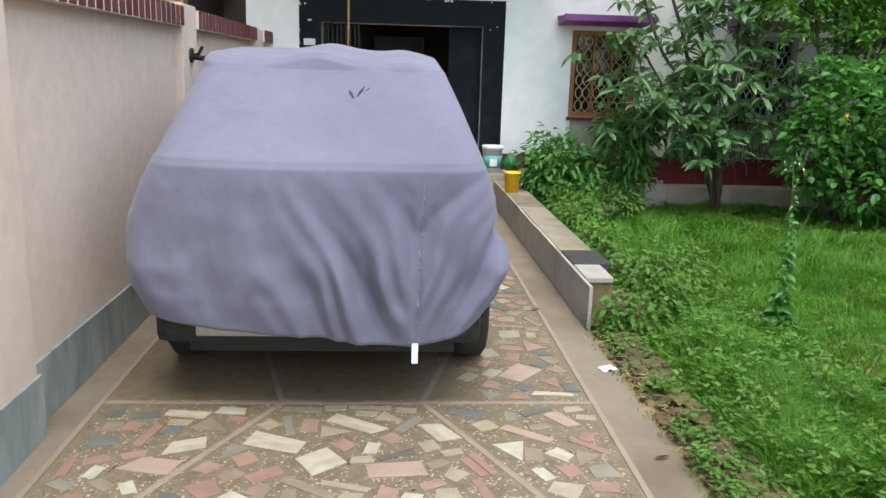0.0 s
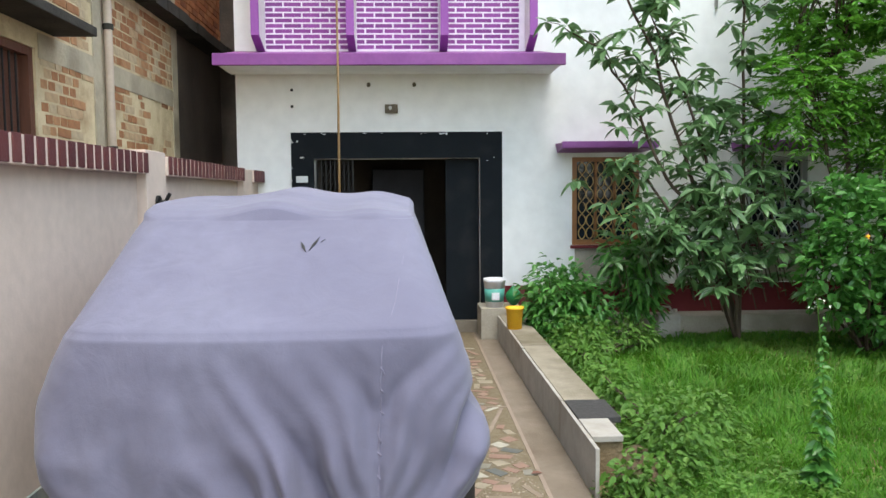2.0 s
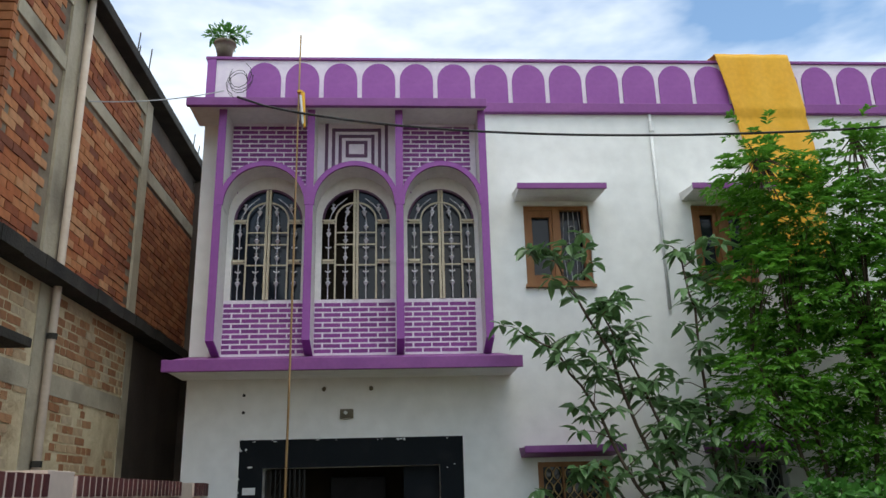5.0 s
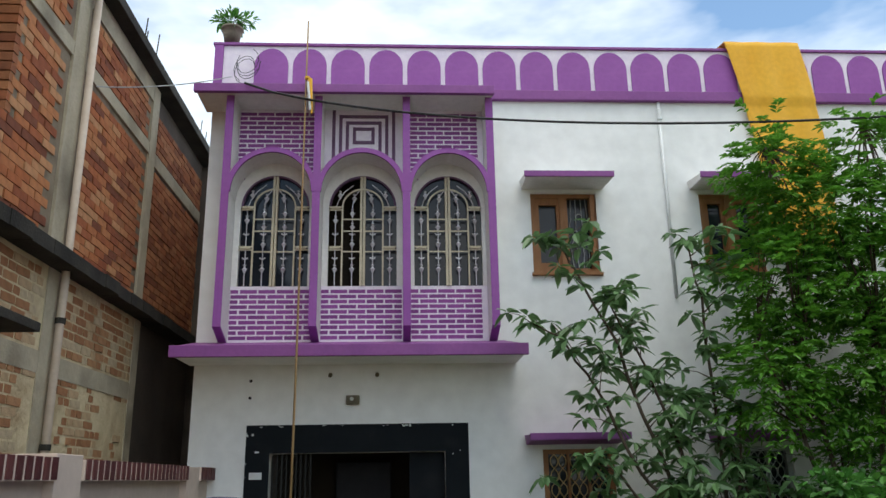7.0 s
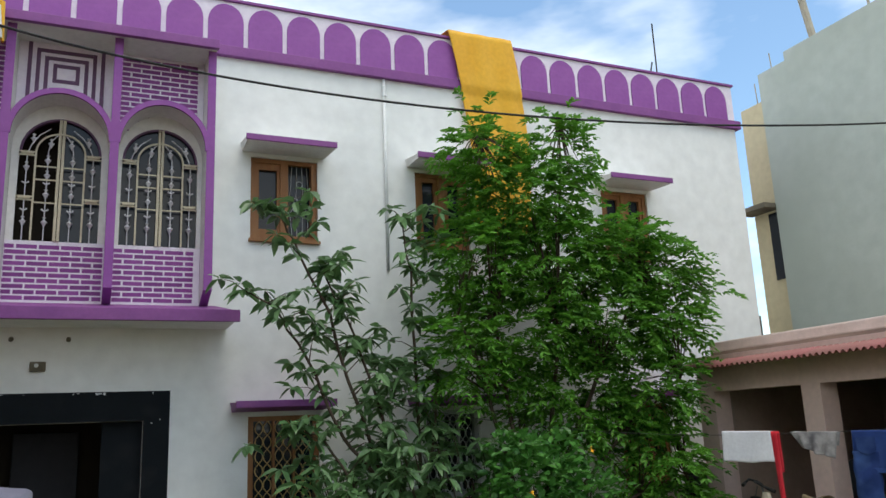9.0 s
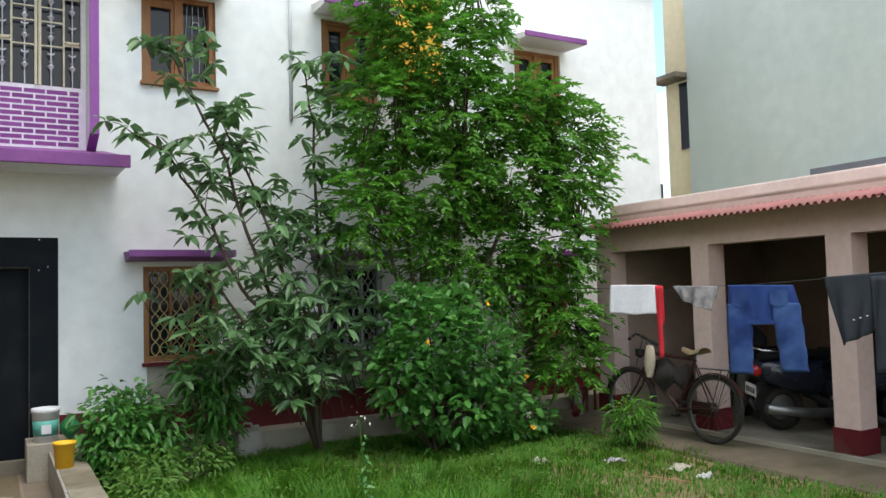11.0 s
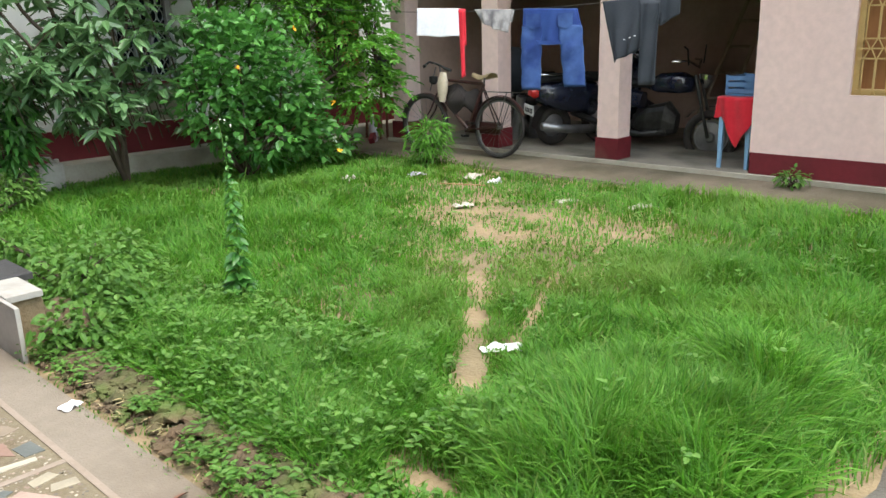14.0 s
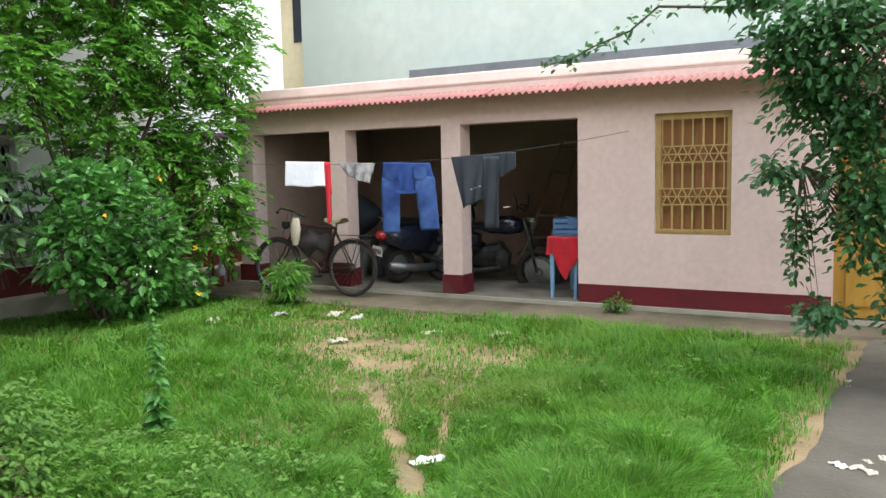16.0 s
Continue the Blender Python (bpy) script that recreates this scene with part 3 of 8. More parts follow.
# arched bay windows
for i in range(3):
    xc, hw, yy = (XS[i] + XS[i + 1]) / 2, WHW, BAYB + 0.02
    win = part("bay_window", arch_ring(xc, hw - 0.022, WSP, WR - 0.022, 0.021, yy - 0.005, yy + 0.05, 24), M_STRIPE, house, "arched window behind a cream iron grille of buds and bars")
    part("mullion", B(xc - 0.03, yy - 0.03, SILL, xc - 0.004, yy + 0.02, WSP + WR - 0.02), M_CREAM, win)
    part("mullion", B(xc + 0.004, yy - 0.03, SILL, xc + 0.03, yy + 0.02, WSP + WR - 0.02), M_CREAM, win)
    for s in (-1, 1):
        if i == 1 and s < 0:
            continue
        a, b = sorted((xc + s * 0.004, xc + s * (hw - 0.004)))
        part("pane", B(a, yy + 0.035, SILL, b, yy + 0.041, WSP + WR), M_GLASS, win)
    iron = bmesh.new()
    inner, yi = 0.228, yy - 0.035
    for s in (-1, 1):
        box(iron, xc + s * inner - 0.009, yi, SILL, xc + s * inner + 0.009, yi + 0.016, WSP)
        for z in (4.13, 4.37, 4.51):
            a, b = sorted((xc + s * 0.03, xc + s * (inner - 0.009)))
            box(iron, a, yi + 0.001, z - 0.007, b, yi + 0.015, z + 0.007)
        for z in (4.17, 4.64):
            a, b = sorted((xc + s * (inner + 0.009), xc + s * hw))
            for d in (-0.018, 0.018):
                box(iron, a, yi + 0.001, z + d - 0.007, b, yi + 0.015, z + d + 0.007)
            tube(iron, [(xc + s * (inner + 0.02), yi, z), (xc + s * (inner + 0.075), yi - 0.004, z), (xc + s * (hw - 0.02), yi, z)], 0.012, 6)
    part("grille_bars", iron, M_CREAM, win)
    part("grille_arch", arch_ring(xc, inner - 0.009, WSP, 0.20, 0.018, yi, yi + 0.016, 18), M_CREAM, win)
    rod = bmesh.new()
    bud = [(0.0, -0.058), (0.024, -0.01), (0.032, 0.0), (0.013, 0.016), (0.007, 0.03), (0.02, 0.046), (0.0, 0.056)]
    for s in (-1, 1):
        for xr, top in ((0.115, WSP + 0.02), (0.305, WSP - 0.02)):
            lean = 0.055 if xr < 0.2 else 0.10
            tube(rod, [(xc + s * xr, yi + 0.008, SILL), (xc + s * xr, yi + 0.008, top), (xc + s * (xr - lean * 0.35), yi + 0.008, top + 0.10), (xc + s * (xr - lean), yi + 0.008, top + (0.15 if xr < 0.2 else 0.20)), (xc + s * (xr * 0.35), yi + 0.008, top + (0.17 if xr < 0.2 else 0.28))], 0.006, 6)
            for z in ((3.93, 4.22, 4.42, 4.58, 4.76) if xr < 0.2 else (3.93, 4.50, 4.80)):
                dx = 0.0 if z < WSP else (-0.02 if xr < 0.2 else -0.05)
                lathe(rod, bud, (xc + s * (xr + dx), yi + 0.008, z), 6)
            for z in (4.04, 4.32):
                tube(rod, [(xc + s * xr - 0.032, yi + 0.006, z + 0.02), (xc + s * xr, yi + 0.006, z), (xc + s * xr + 0.032, yi + 0.006, z + 0.02)], 0.009, 5)
    part("grille_buds", rod, M_GRILLE, win, "pale painted iron buds")
# added sheet whose dark colour supplies the shade behind the bay windows
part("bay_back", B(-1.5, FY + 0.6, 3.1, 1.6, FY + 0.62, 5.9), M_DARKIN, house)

# square windows
def lattice(bm, x0, x1, z0, z1, y, r, cols, rows):
    """Wavy iron bars that meet and part, as a net of long diamonds."""
    w, h = (x1 - x0) / cols, (z1 - z0) / rows
    for c in range(cols):
        xm = x0 + (c + 0.5) * w
        for s in (-1, 1):
            pts = []
            for k in range(rows * 4 + 1):
                pts.append((xm + s * w * 0.46 * abs(math.sin(k * math.pi / 4)) ** 0.6, y, z0 + k * h / 4))
            tube(bm, pts, r, 5)
    return bm


for (x0, x1), zz, upper, k in [(w, GW, False, i) for i, w in enumerate(WINX)] + [(w, UW, True, i) for i, w in enumerate(WINX)]:
    z0, z1 = zz
    dark = k == 1 and not upper
    fm = M_WOOD if not dark else M_GREYIRON
    win = part("window_frame", holed(bmesh.new(), x0, x1, z0, z1, FY + 0.03, FY + 0.11, [(x0 + 0.06, x1 - 0.06, z0 + 0.06, z1 - 0.05)]), fm, house, "brown wooden window with purple sunshade" if not dark else "dark window with a pale iron net")
    part("pane", B(x0 + 0.05, FY + 0.09, z0 + 0.05, x1 - 0.05, FY + 0.1, z1 - 0.04), M_GLASS, win)
    part("window_sill", B(x0 - 0.02, FY - 0.05, z0 - 0.035, x1 + 0.02, FY + 0.05, z0, bevel=0.005), M_WOOD if upper else M_MAROON, win)
    if upper:
        xm = (x0 + x1) / 2
        part("mullion", B(xm - 0.045, FY + 0.02, z0 + 0.05, xm + 0.045, FY + 0.09, z1 - 0.04), M_WOOD, win)
        if k == 0:
            part("sash", holed(bmesh.new(), x0 + 0.06, xm - 0.045, z0 + 0.06, z1 - 0.05, FY + 0.045, FY + 0.085, [(x0 + 0.10, xm - 0.08, z0 + 0.13, z1 - 0.13)]), M_WOOD, win)
            bm = bmesh.new()
            xa, yy, zm = (xm + 0.045 + x1 - 0.06) / 2, FY + 0.07, (z0 + z1) / 2 - 0.04
            for s in (-0.085, -0.03, 0.03, 0.085):
                tube(bm, [(xa + s, yy, z0 + 0.06), (xa + s * 1.3, yy, zm - 0.1), (xa + s * 0.5, yy, zm), (xa + s * 1.3, yy, zm + 0.1), (xa + s, yy, z1 - 0.05)], 0.005, 5)
            for s in (-1, 1):
                for d in (-1, 1):
                    tube(bm, [(xa + s * (0.045 + 0.03 * math.cos(q)), yy - 0.006, zm + d * (0.05 + 0.03 * math.sin(q))) for q in np.linspace(-1.2, 4.2, 12)], 0.004, 5)
            tube(bm, [(xa + 0.035 * math.cos(q), yy - 0.006, zm + 0.25 + 0.035 * math.sin(q)) for q in np.linspace(0, 6.283, 14)], 0.005, 5)
            part("scroll_grille", bm, M_GREYIRON, win, "pale scrolled iron grille")
            part("open_leaf", B(x1 - 0.085, FY - 0.05, z0 + 0.06, x1 - 0.05, FY + 0.06, z1 - 0.05, bevel=0.004), M_WOOD, win)
        else:
            for a, b in ((x0 + 0.06, xm - 0.045), (xm + 0.045, x1 - 0.06)):
                part("sash", holed(bmesh.new(), a, b, z0 + 0.06, z1 - 0.05, FY + 0.045, FY + 0.085, [(a + 0.05, b - 0.05, z0 + 0.12, z1 - 0.11)]), M_WOOD, win)
    else:
        n = 3
        for j in range(1, n):
            x = x0 + 0.06 + (x1 - x0 - 0.12) * j / n
            part("mullion", B(x - 0.012, FY + 0.03, z0 + 0.06, x + 0.012, FY + 0.085, z1 - 0.05), fm, win)
        for j in range(n):
            a = x0 + 0.07 + (x1 - x0 - 0.13) * j / n
            b = a + (x1 - x0 - 0.13) / n - 0.015
            part("iron_net", lattice(bmesh.new(), a + 0.01, b - 0.01, z0 + 0.06, z1 - 0.05, FY + 0.055, 0.007, 2, 6), M_TANIRON if not dark else M_GREYIRON, win)
        part("plaster_patch", B(x0 + 0.03, FY - 0.004, 0.53, x1 + 0.1, FY, z0 - 0.04), M_CONCP, win, "unpainted beige plaster under the sill")
    a, b = (x0 - 0.12, x1 + 0.10) if upper else (x0 - 0.19, x1 + 0.06)
    zl = z1 - 0.045 if upper else z1
    sh = bmesh.new()
    vs = [sh.verts.new(p) for p in ((a, FY - 0.44, zl + 0.075), (b, FY - 0.44, zl + 0.075), (b - 0.02, FY, z1 + 0.05), (a + 0.02, FY, z1 + 0.05), (a, FY - 0.44, zl + 0.135), (b, FY - 0.44, zl + 0.135), (b, FY, z1 + 0.15), (a, FY, z1 + 0.15))]
    for f in ((3, 2, 1, 0), (4, 5, 6, 7), (0, 1, 5, 4), (1, 2, 6, 5), (3, 0, 4, 7), (2, 3, 7, 6)):
        sh.faces.new([vs[q] for q in f])
    part("sunshade_lip", B(a - 0.012, FY - 0.465, zl + 0.080, b + 0.012, FY - 0.441, zl + 0.148, bevel=0.004), M_PURPLE_EDGE, win)
    part("sunshade", sh, M_REVEAL if upper else M_PURPLE_EDGE, win, "sunshade slab, purple at the edge")

# gate: black surround, dim porch, folding lattice
gate = part("gate_surround", holed(bmesh.new(), -1.05, 1.29, -0.02, 2.25, FY - 0.012, FY + 0.001, [(-0.80, 1.04, -0.05, 1.96)]), M_BLACK, house, "black painted gate surround, flaking at the edge")
M_FLAKE = mat("bare_white_plaster", (0.70, 0.72, 0.72), (0.6, 0.62, 0.62), 20, 0.9)
for k in range(26):
    edge = k % 3
    x = (-1.05 + 0.015 * RNG.random()) if edge == 0 else RNG.uniform(-1.03, 1.27)
    z = RNG.uniform(1.2, 2.2) if edge == 0 else 2.245 - 0.02 * RNG.random()
    if edge == 2 and k < 12:
        x, z = RNG.uniform(-1.0, -0.85) if k % 2 else RNG.uniform(1.08, 1.25), RNG.uniform(1.9, 2.18)
    w, h_ = RNG.uniform(0.008, 0.035), RNG.uniform(0.005, 0.016)
    bm = bmesh.new()
    f = [bm.verts.new((x + w * math.cos(a) * RNG.uniform(0.6, 1), FY - 0.0145, z + h_ * math.sin(a) * RNG.uniform(0.6, 1))) for a in (0, 1, 2, 3, 4.1, 5.2)]
    bm.faces.new(f)
    thick(part("flake", bm, M_FLAKE, gate), 0.002)
part("label_plate", B(-1.0, FY - 0.02, 1.70, -0.87, FY - 0.012, 1.77, bevel=0.003), M_FLAKE, gate, "small pale paper label")
bm = bmesh.new()
box(bm, -0.80, FY + 0.25, -0.05, -0.76, FY + 2.2, 2.3)
box(bm, 1.04, FY + 0.25, -0.05, 1.3, FY + 2.2, 2.3)
box(bm, -0.80, FY + 0.25, 2.3, 1.3, FY + 2.2, 2.35)
# porch shade is painted into these walls
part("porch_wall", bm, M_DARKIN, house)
part("porch_floor", B(-0.80, FY, -0.05, 1.3, FY + 2.2, 0.12), M_CONC, house)
part("inner_door", B(-0.25, FY + 1.9, 0.12, 0.45, FY + 1.96, 1.9, bevel=0.01), M_DOOR, house, "dark blue inner door")
part("gate_leaf", B(0.66, FY + 0.12, 0.1, 1.04, FY + 0.16, 1.95, bevel=0.006), M_BLACK, house, "black steel gate leaf")
bm = bmesh.new()
for j in range(9):
    x = -0.78 + 0.05 * j
    box(bm, x - 0.006, FY + 0.08, 0.1, x + 0.006, FY + 0.1, 1.94)
for j in range(-1, 8):
    for r in range(9):
        x, z = -0.78 + 0.05 * j, 0.15 + 0.2 * r
        tube(bm, [(max(x, -0.78), FY + 0.105, z), (min(x + 0.1, -0.37), FY + 0.105, z + 0.2)], 0.004, 4)
part("folding_lattice", bm, M_CABLE, house, "folded black lattice gate")
# marks on the wall over the gate
vent = thing("wall_box", "small grey switch box on the wall above the gate", "junction box", (0.05, FY, 2.5))
part("box_body", B(-0.01, FY - 0.05, 2.455, 0.13, FY, 2.55, bevel=0.008), M_CONC, vent)
part("knob", T([(0.05, FY - 0.05, 2.51), (0.05, FY - 0.075, 2.51)], 0.02, 10), M_WHITEPVC, vent)
for x in (-0.185, 0.317):
    st = thing("wall_stub", "short pipe stub under the canopy slab", "pipe stub", (x, FY, 2.77), "pipe stubs")
    part("stub", T([(x, FY, 2.775), (x, FY - 0.05, 2.76)], 0.022, 10), M_CONC, st)
for z in (2.535, 2.715):
    st = thing("wall_plug", "small dark hole plug in the white wall", "plug", (-1.03, FY, z), "wall plugs")
    part("plug", T([(-1.03, FY + 0.001, z), (-1.03, FY - 0.008, z)], 0.017, 8), M_CABLE, st)
dp = thing("downpipe", "white plastic downpipe on the house front", "pipe", (3.62, FY, 3.4))
part("pipe", T([(3.70, FY - 0.022, 6.03), (3.69, FY - 0.022, 3.6)], 0.02, 12), M_WHITEPVC, dp, smooth=True)
part("collar", T([(3.70, FY - 0.03, 5.93), (3.70, FY - 0.03, 5.80)], 0.03, 12), M_WHITEPVC, dp)

# ---- neighbouring brick building ----
LX = -2.40
nb = thing("brick_building", "unfinished neighbouring building of worn plaster and bare red brick", "building", (-3.0, 8, 0), kind="structure")


def swap_xy(bm):
    for v in bm.verts:
        v.co.x, v.co.y = v.co.y, v.co.x
    return bm


def wall_y(y0, y1, z0, z1, x0, x1, openings=()):
    """A wall along y, from x0 to x1 thick, with openings (y0, y1, z0, z1)."""
    return swap_xy(holed(bmesh.new(), y0, y1, z0, z1, x0, x1, list(openings)))


LOWWIN, UPWIN = (5.35, 6.46, 1.45, 2.62), (5.2, 6.48, 4.40, 6.0)
part("lower_wall", wall_y(-2.0, 9.95, -0.05, 3.46, LX - 0.25, LX, [LOWWIN]), M_PLASTER, nb, "lower wall of patchy lime plaster over brick")
part("upper_wall", wall_y(-2.0, 9.95, 3.58, 6.33, LX - 0.25, LX - 0.012, [UPWIN]), M_MORTAR, nb, "upper wall bed of mortar")
# alley shade is painted into the rear and side walls
part("rear_wall", B(LX - 0.3, 9.95, -0.05, LX - 0.05, 13.2, 6.33), M_OLDWALL, nb, "old wall between the houses, alley shade in its dark colour")
# added across the alley to block light from its far end
part("alley_wall", B(LX - 0.05, 12.3, -0.05, -1.645, 12.5, 6.3), M_OLDWALL, nb, "added dark wall that closes the alley and keeps light out")
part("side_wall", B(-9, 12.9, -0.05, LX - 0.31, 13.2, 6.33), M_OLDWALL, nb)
# added black backing, coloured as the unlit inside of the building
part("inner_wall", B(-4.2, -2.0, -0.05, -4.0, 12.8, 6.33), M_SOOTSHADE, nb)
bm = bmesh.new()
n = 40
for i in range(n):
    y = -2.0 + 15.2 * i / n
    k = 0.02 * noise.noise(Vector((y * 2, 0, 3)))
    box(bm, -4.0, y, 3.46 + k * 0.4, LX + 0.2 + k, y + 15.2 / n, 3.58 + k * 0.5)
part("ledge_slab", bm, M_SOOTSHADE, nb, "black mouldy concrete ledge")
part("roof_slab", B(-9, -2.0, 6.33, LX + 0.16, 13.25, 6.45, bevel=0.01), M_SOOTSHADE, nb, "dark roof slab edge")
for a, b in ((7.50, 7.74), (9.75, 9.95)):
    part("column", B(LX - 0.1, a, -0.05, LX + 0.012, b, 3.455), M_BEAM, nb)
    part("column", B(LX - 0.1, a - 0.06, 3.585, LX + 0.014, b - 0.03, 6.32), M_BEAM, nb)
for z0, z1, up in ((2.56, 2.74, 0), (5.42, 5.56, 1), (6.10, 6.325, 1)):
    for a, b in ((6.5, 7.44 if up else 7.50), (7.71 if up else 7.74, 9.69 if up else 9.75)):
        part("tie_beam", B(LX - 0.05, a, z0, LX + 0.010, b, z1), M_BEAM, nb)
win = part("lower_window", wall_y(LOWWIN[0], LOWWIN[1], LOWWIN[2], LOWWIN[3], LX - 0.14, LX - 0.02, [(5.43, 5.86, 1.5, 2.56), (5.94, 6.39, 1.5, 2.56)]), M_WOODD, nb, "reddish brown wooden window")
for a, b in ((5.43, 5.86), (5.94, 6.39)):
    part("shutter", B(LX - 0.12, a, 1.5, LX - 0.09, b, 2.56), M_WOODD, win)
    bm = bmesh.new()
    for j in range(4):
        tube(bm, [(LX - 0.06, a + 0.08 + 0.09 * j, 1.5), (LX - 0.06, a + 0.08 + 0.09 * j, 2.56)], 0.008, 6)
    part("bars", bm, M_CABLE, win)
part("window_shade", B(LX, 5.1, 2.76, LX + 0.32, 6.78, 2.83, bevel=0.008), M_SOOTSHADE, nb, "mouldy sunshade slab")
# black sheet in the upper opening, painting the dark room behind it
part("lower_pane", B(LX - 0.24, 5.2, 4.4, LX - 0.22, 6.48, 6.0), M_SOOTSHADE, nb)

# scattered bricks that show through the plaster
M_BRICKP = mat("limewashed_brick", (0.336, 0.134, 0.078), scale=12, rough=0.9, bump=0.4, bscale=90, palette=[(0.504, 0.269, 0.134), (0.582, 0.414, 0.246), (0.426, 0.202, 0.095), (0.605, 0.482, 0.314), (0.403, 0.190, 0.090)])
me_lb = mesh_of("old_brick", box(bmesh.new(), -0.02, -0.112, -0.033, 0.012, 0.112, 0.033), M_BRICKP)
me_b = mesh_of("brick", box(bmesh.new(), -0.02, -0.115, -0.036, 0.012, 0.115, 0.036), M_BRICK)
me_bs = mesh_of("short_brick", box(bmesh.new(), -0.02, -0.052, -0.032, 0.012, 0.052, 0.032), M_BRICKP)
lower = thing("exposed_bricks", "red bricks showing through worn plaster", "bricks", (LX, 8, 0), kind="structure")
cnt = 0
for r in range(45):
    z = 1.72 + 0.083 * r
    if 2.55 < z < 2.75 or z > 3.40:
        continue
    y = 6.52 + (0.06 if r % 2 else 0.0)
    while y < 9.72:
        short = RNG.random() < 0.55
        L = 0.055 if short else 0.115
        k = noise.noise(Vector((y * 1.1, z * 1.4, 1.7))) + 0.6 * noise.noise(Vector((y * 4, z * 4, 9)))
        lean = 0.18 if z > 2.78 else -0.05
        if y > 7.74 and z > 2.78:
            lean += 0.22
        if not (7.40 < y + L and y < 7.84) and k + lean > -0.16 and cnt < 300:
            piece("brick", me_bs if short else me_lb, lower, Matrix.Translation((LX - 0.008 + RNG.uniform(-0.003, 0.004), y + L, z)) @ Matrix.Rotation(RNG.uniform(-0.04, 0.04), 4, "X"))
            cnt += 1
        y += 2 * L + 0.014

# brick courses of the upper storey: the near stretch brick by brick, the rest joined
courses = thing("brick_courses", "rough red brick courses with pale mortar", "bricks", (LX, 8, 4), kind="structure")
rest = bmesh.new()
cnt = 0
for r in range(34):
    z = 3.63 + 0.080 * r
    if z > 6.07 or 5.37 < z < 5.60:
        continue
    y = 2.0 + (0.125 if r % 2 else 0.0)
    while y < 9.6:
        c = y + 0.115
        y += 0.243
        if c > 9.57 or (7.32 < c < 7.83) or (UPWIN[0] - 0.1 < c < UPWIN[1] + 0.1 and z > UPWIN[2]):
            continue
        dx = RNG.uniform(-0.006, 0.006)
        if 6.2 < c < 9.0 and cnt < 300:
            cnt += 1
            piece("brick", me_b, courses, Matrix.Translation((LX - 0.012 + dx, c, z)) @ Matrix.Rotation(RNG.uniform(-0.025, 0.025), 4, "X"))
        else:
            box(rest, LX - 0.03, c - 0.115, z - 0.034, LX + dx, c + 0.115, z + 0.034)
# the shaded stretch behind the house corner
back_bricks = bmesh.new()
for r in range(34):
    z = 3.63 + 0.080 * r
    if z > 6.1 or 5.37 < z < 5.60:
        continue
    for i in range(12):
        c = 10.1 + 0.243 * i + (0.12 if r % 2 else 0)
        box(back_bricks, LX - 0.08, c - 0.115, z - 0.034, LX - 0.035 + RNG.uniform(-0.006, 0.006), c + 0.115, z + 0.034)
part("back_bricks", back_bricks, M_BRICKS, courses)["kind"] = "stuff"
part("tie_beam", B(LX - 0.1, 9.96, 5.40, LX - 0.03, 13.0, 5.57), M_BEAM, nb)
# the toothed jamb of the opening
for r in range(20):
    z = 4.44 + 0.082 * r
    if z < 5.98:
        box(rest, LX - 0.245 + (0.03 if r % 2 else 0), 6.455, z - 0.034, LX - 0.004, 6.54, z + 0.034)
part("far_bricks", rest, M_BRICKS, courses)["kind"] = "stuff"
pp = thing("drain_pipe", "tan plastic drain pipe up the brick wall", "pipe", (LX + 0.07, 7.72, 0))
part("pipe", T([(LX + 0.065, 7.70, -0.02), (LX + 0.065, 7.70, 3.4), (LX + 0.075, 7.69, 6.5)], 0.035, 10), M_PVC, pp, smooth=True)
for z in (1.95, 3.0):
    part("clamp", T([(LX + 0.065, 7.70, z), (LX + 0.065, 7.70, z + 0.05)], 0.045, 10), M_SOOTSHADE, pp)
for i, (y, h) in enumerate(((9.3, 0.55), (9.34, 0.4), (9.75, 0.6), (12.0, 0.5), (12.3, 0.45), (12.7, 0.6))):
    rb = thing("rebar_rod", "rusty steel rod standing on the roof edge", "rebar", (LX - 0.05, y, 6.45), "roof rods")
    part("rod", T([(LX - 0.05, y, 6.44), (LX - 0.05 + 0.03, y + 0.02, 6.45 + h)], 0.008, 5), M_SOOTSHADE, rb)

# striped coping bricks of the boundary wall
me_c = mesh_of("coping_brick", box(bmesh.new(), -0.145, -0.0365, -0.058, 0.154, 0.0365, 0.064, bevel=0.004), M_COPE)
for a, b in ((0.2, 1.9), (3.14, 5.58), (5.97, 8.44), (8.9, 9.5)):
    m = max(1, round((b - a) / 0.108))
    for i in range(m):
        piece("coping_brick", me_c, bw, Matrix.Translation((-1.497, a + (i + 0.5) * (b - a) / m, 1.762 + RNG.uniform(-0.002, 0.002))) @ Matrix.Rotation(RNG.uniform(-0.015, 0.015), 4, "X"))

# ---- shed ----
M_UPSTAND = mat("sunlit_pink_limewash", (0.76, 0.62, 0.57), (0.68, 0.55, 0.5), 2, 0.9, 0.2, stain=(0.5, 0.42, 0.38), amount=0.25)
SX = 7.31
OP = [(7.0, 8.28), (5.40, 6.76), (3.75, 5.15)]
SW = (2.20, 2.94, 0.83, 2.04)
DOOR = (0.45, 1.30, 0.09, 1.95)
shed = thing("shed", "low pale pink shed with open bays and a red sheet roof", "shed", (8, 5, 0), kind="structure")
part("front_wall", wall_y(-4.0, 8.55, 0.0, 2.46, SX, SX + 0.24, [(a, b, 0.0, 2.04) for a, b in OP] + [SW, DOOR]), M_SHED, shed)
# inner walls and deck take the plaster with painted-in shade
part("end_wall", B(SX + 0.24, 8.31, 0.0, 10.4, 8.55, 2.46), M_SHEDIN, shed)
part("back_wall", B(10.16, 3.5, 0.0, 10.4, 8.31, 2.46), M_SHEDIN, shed)
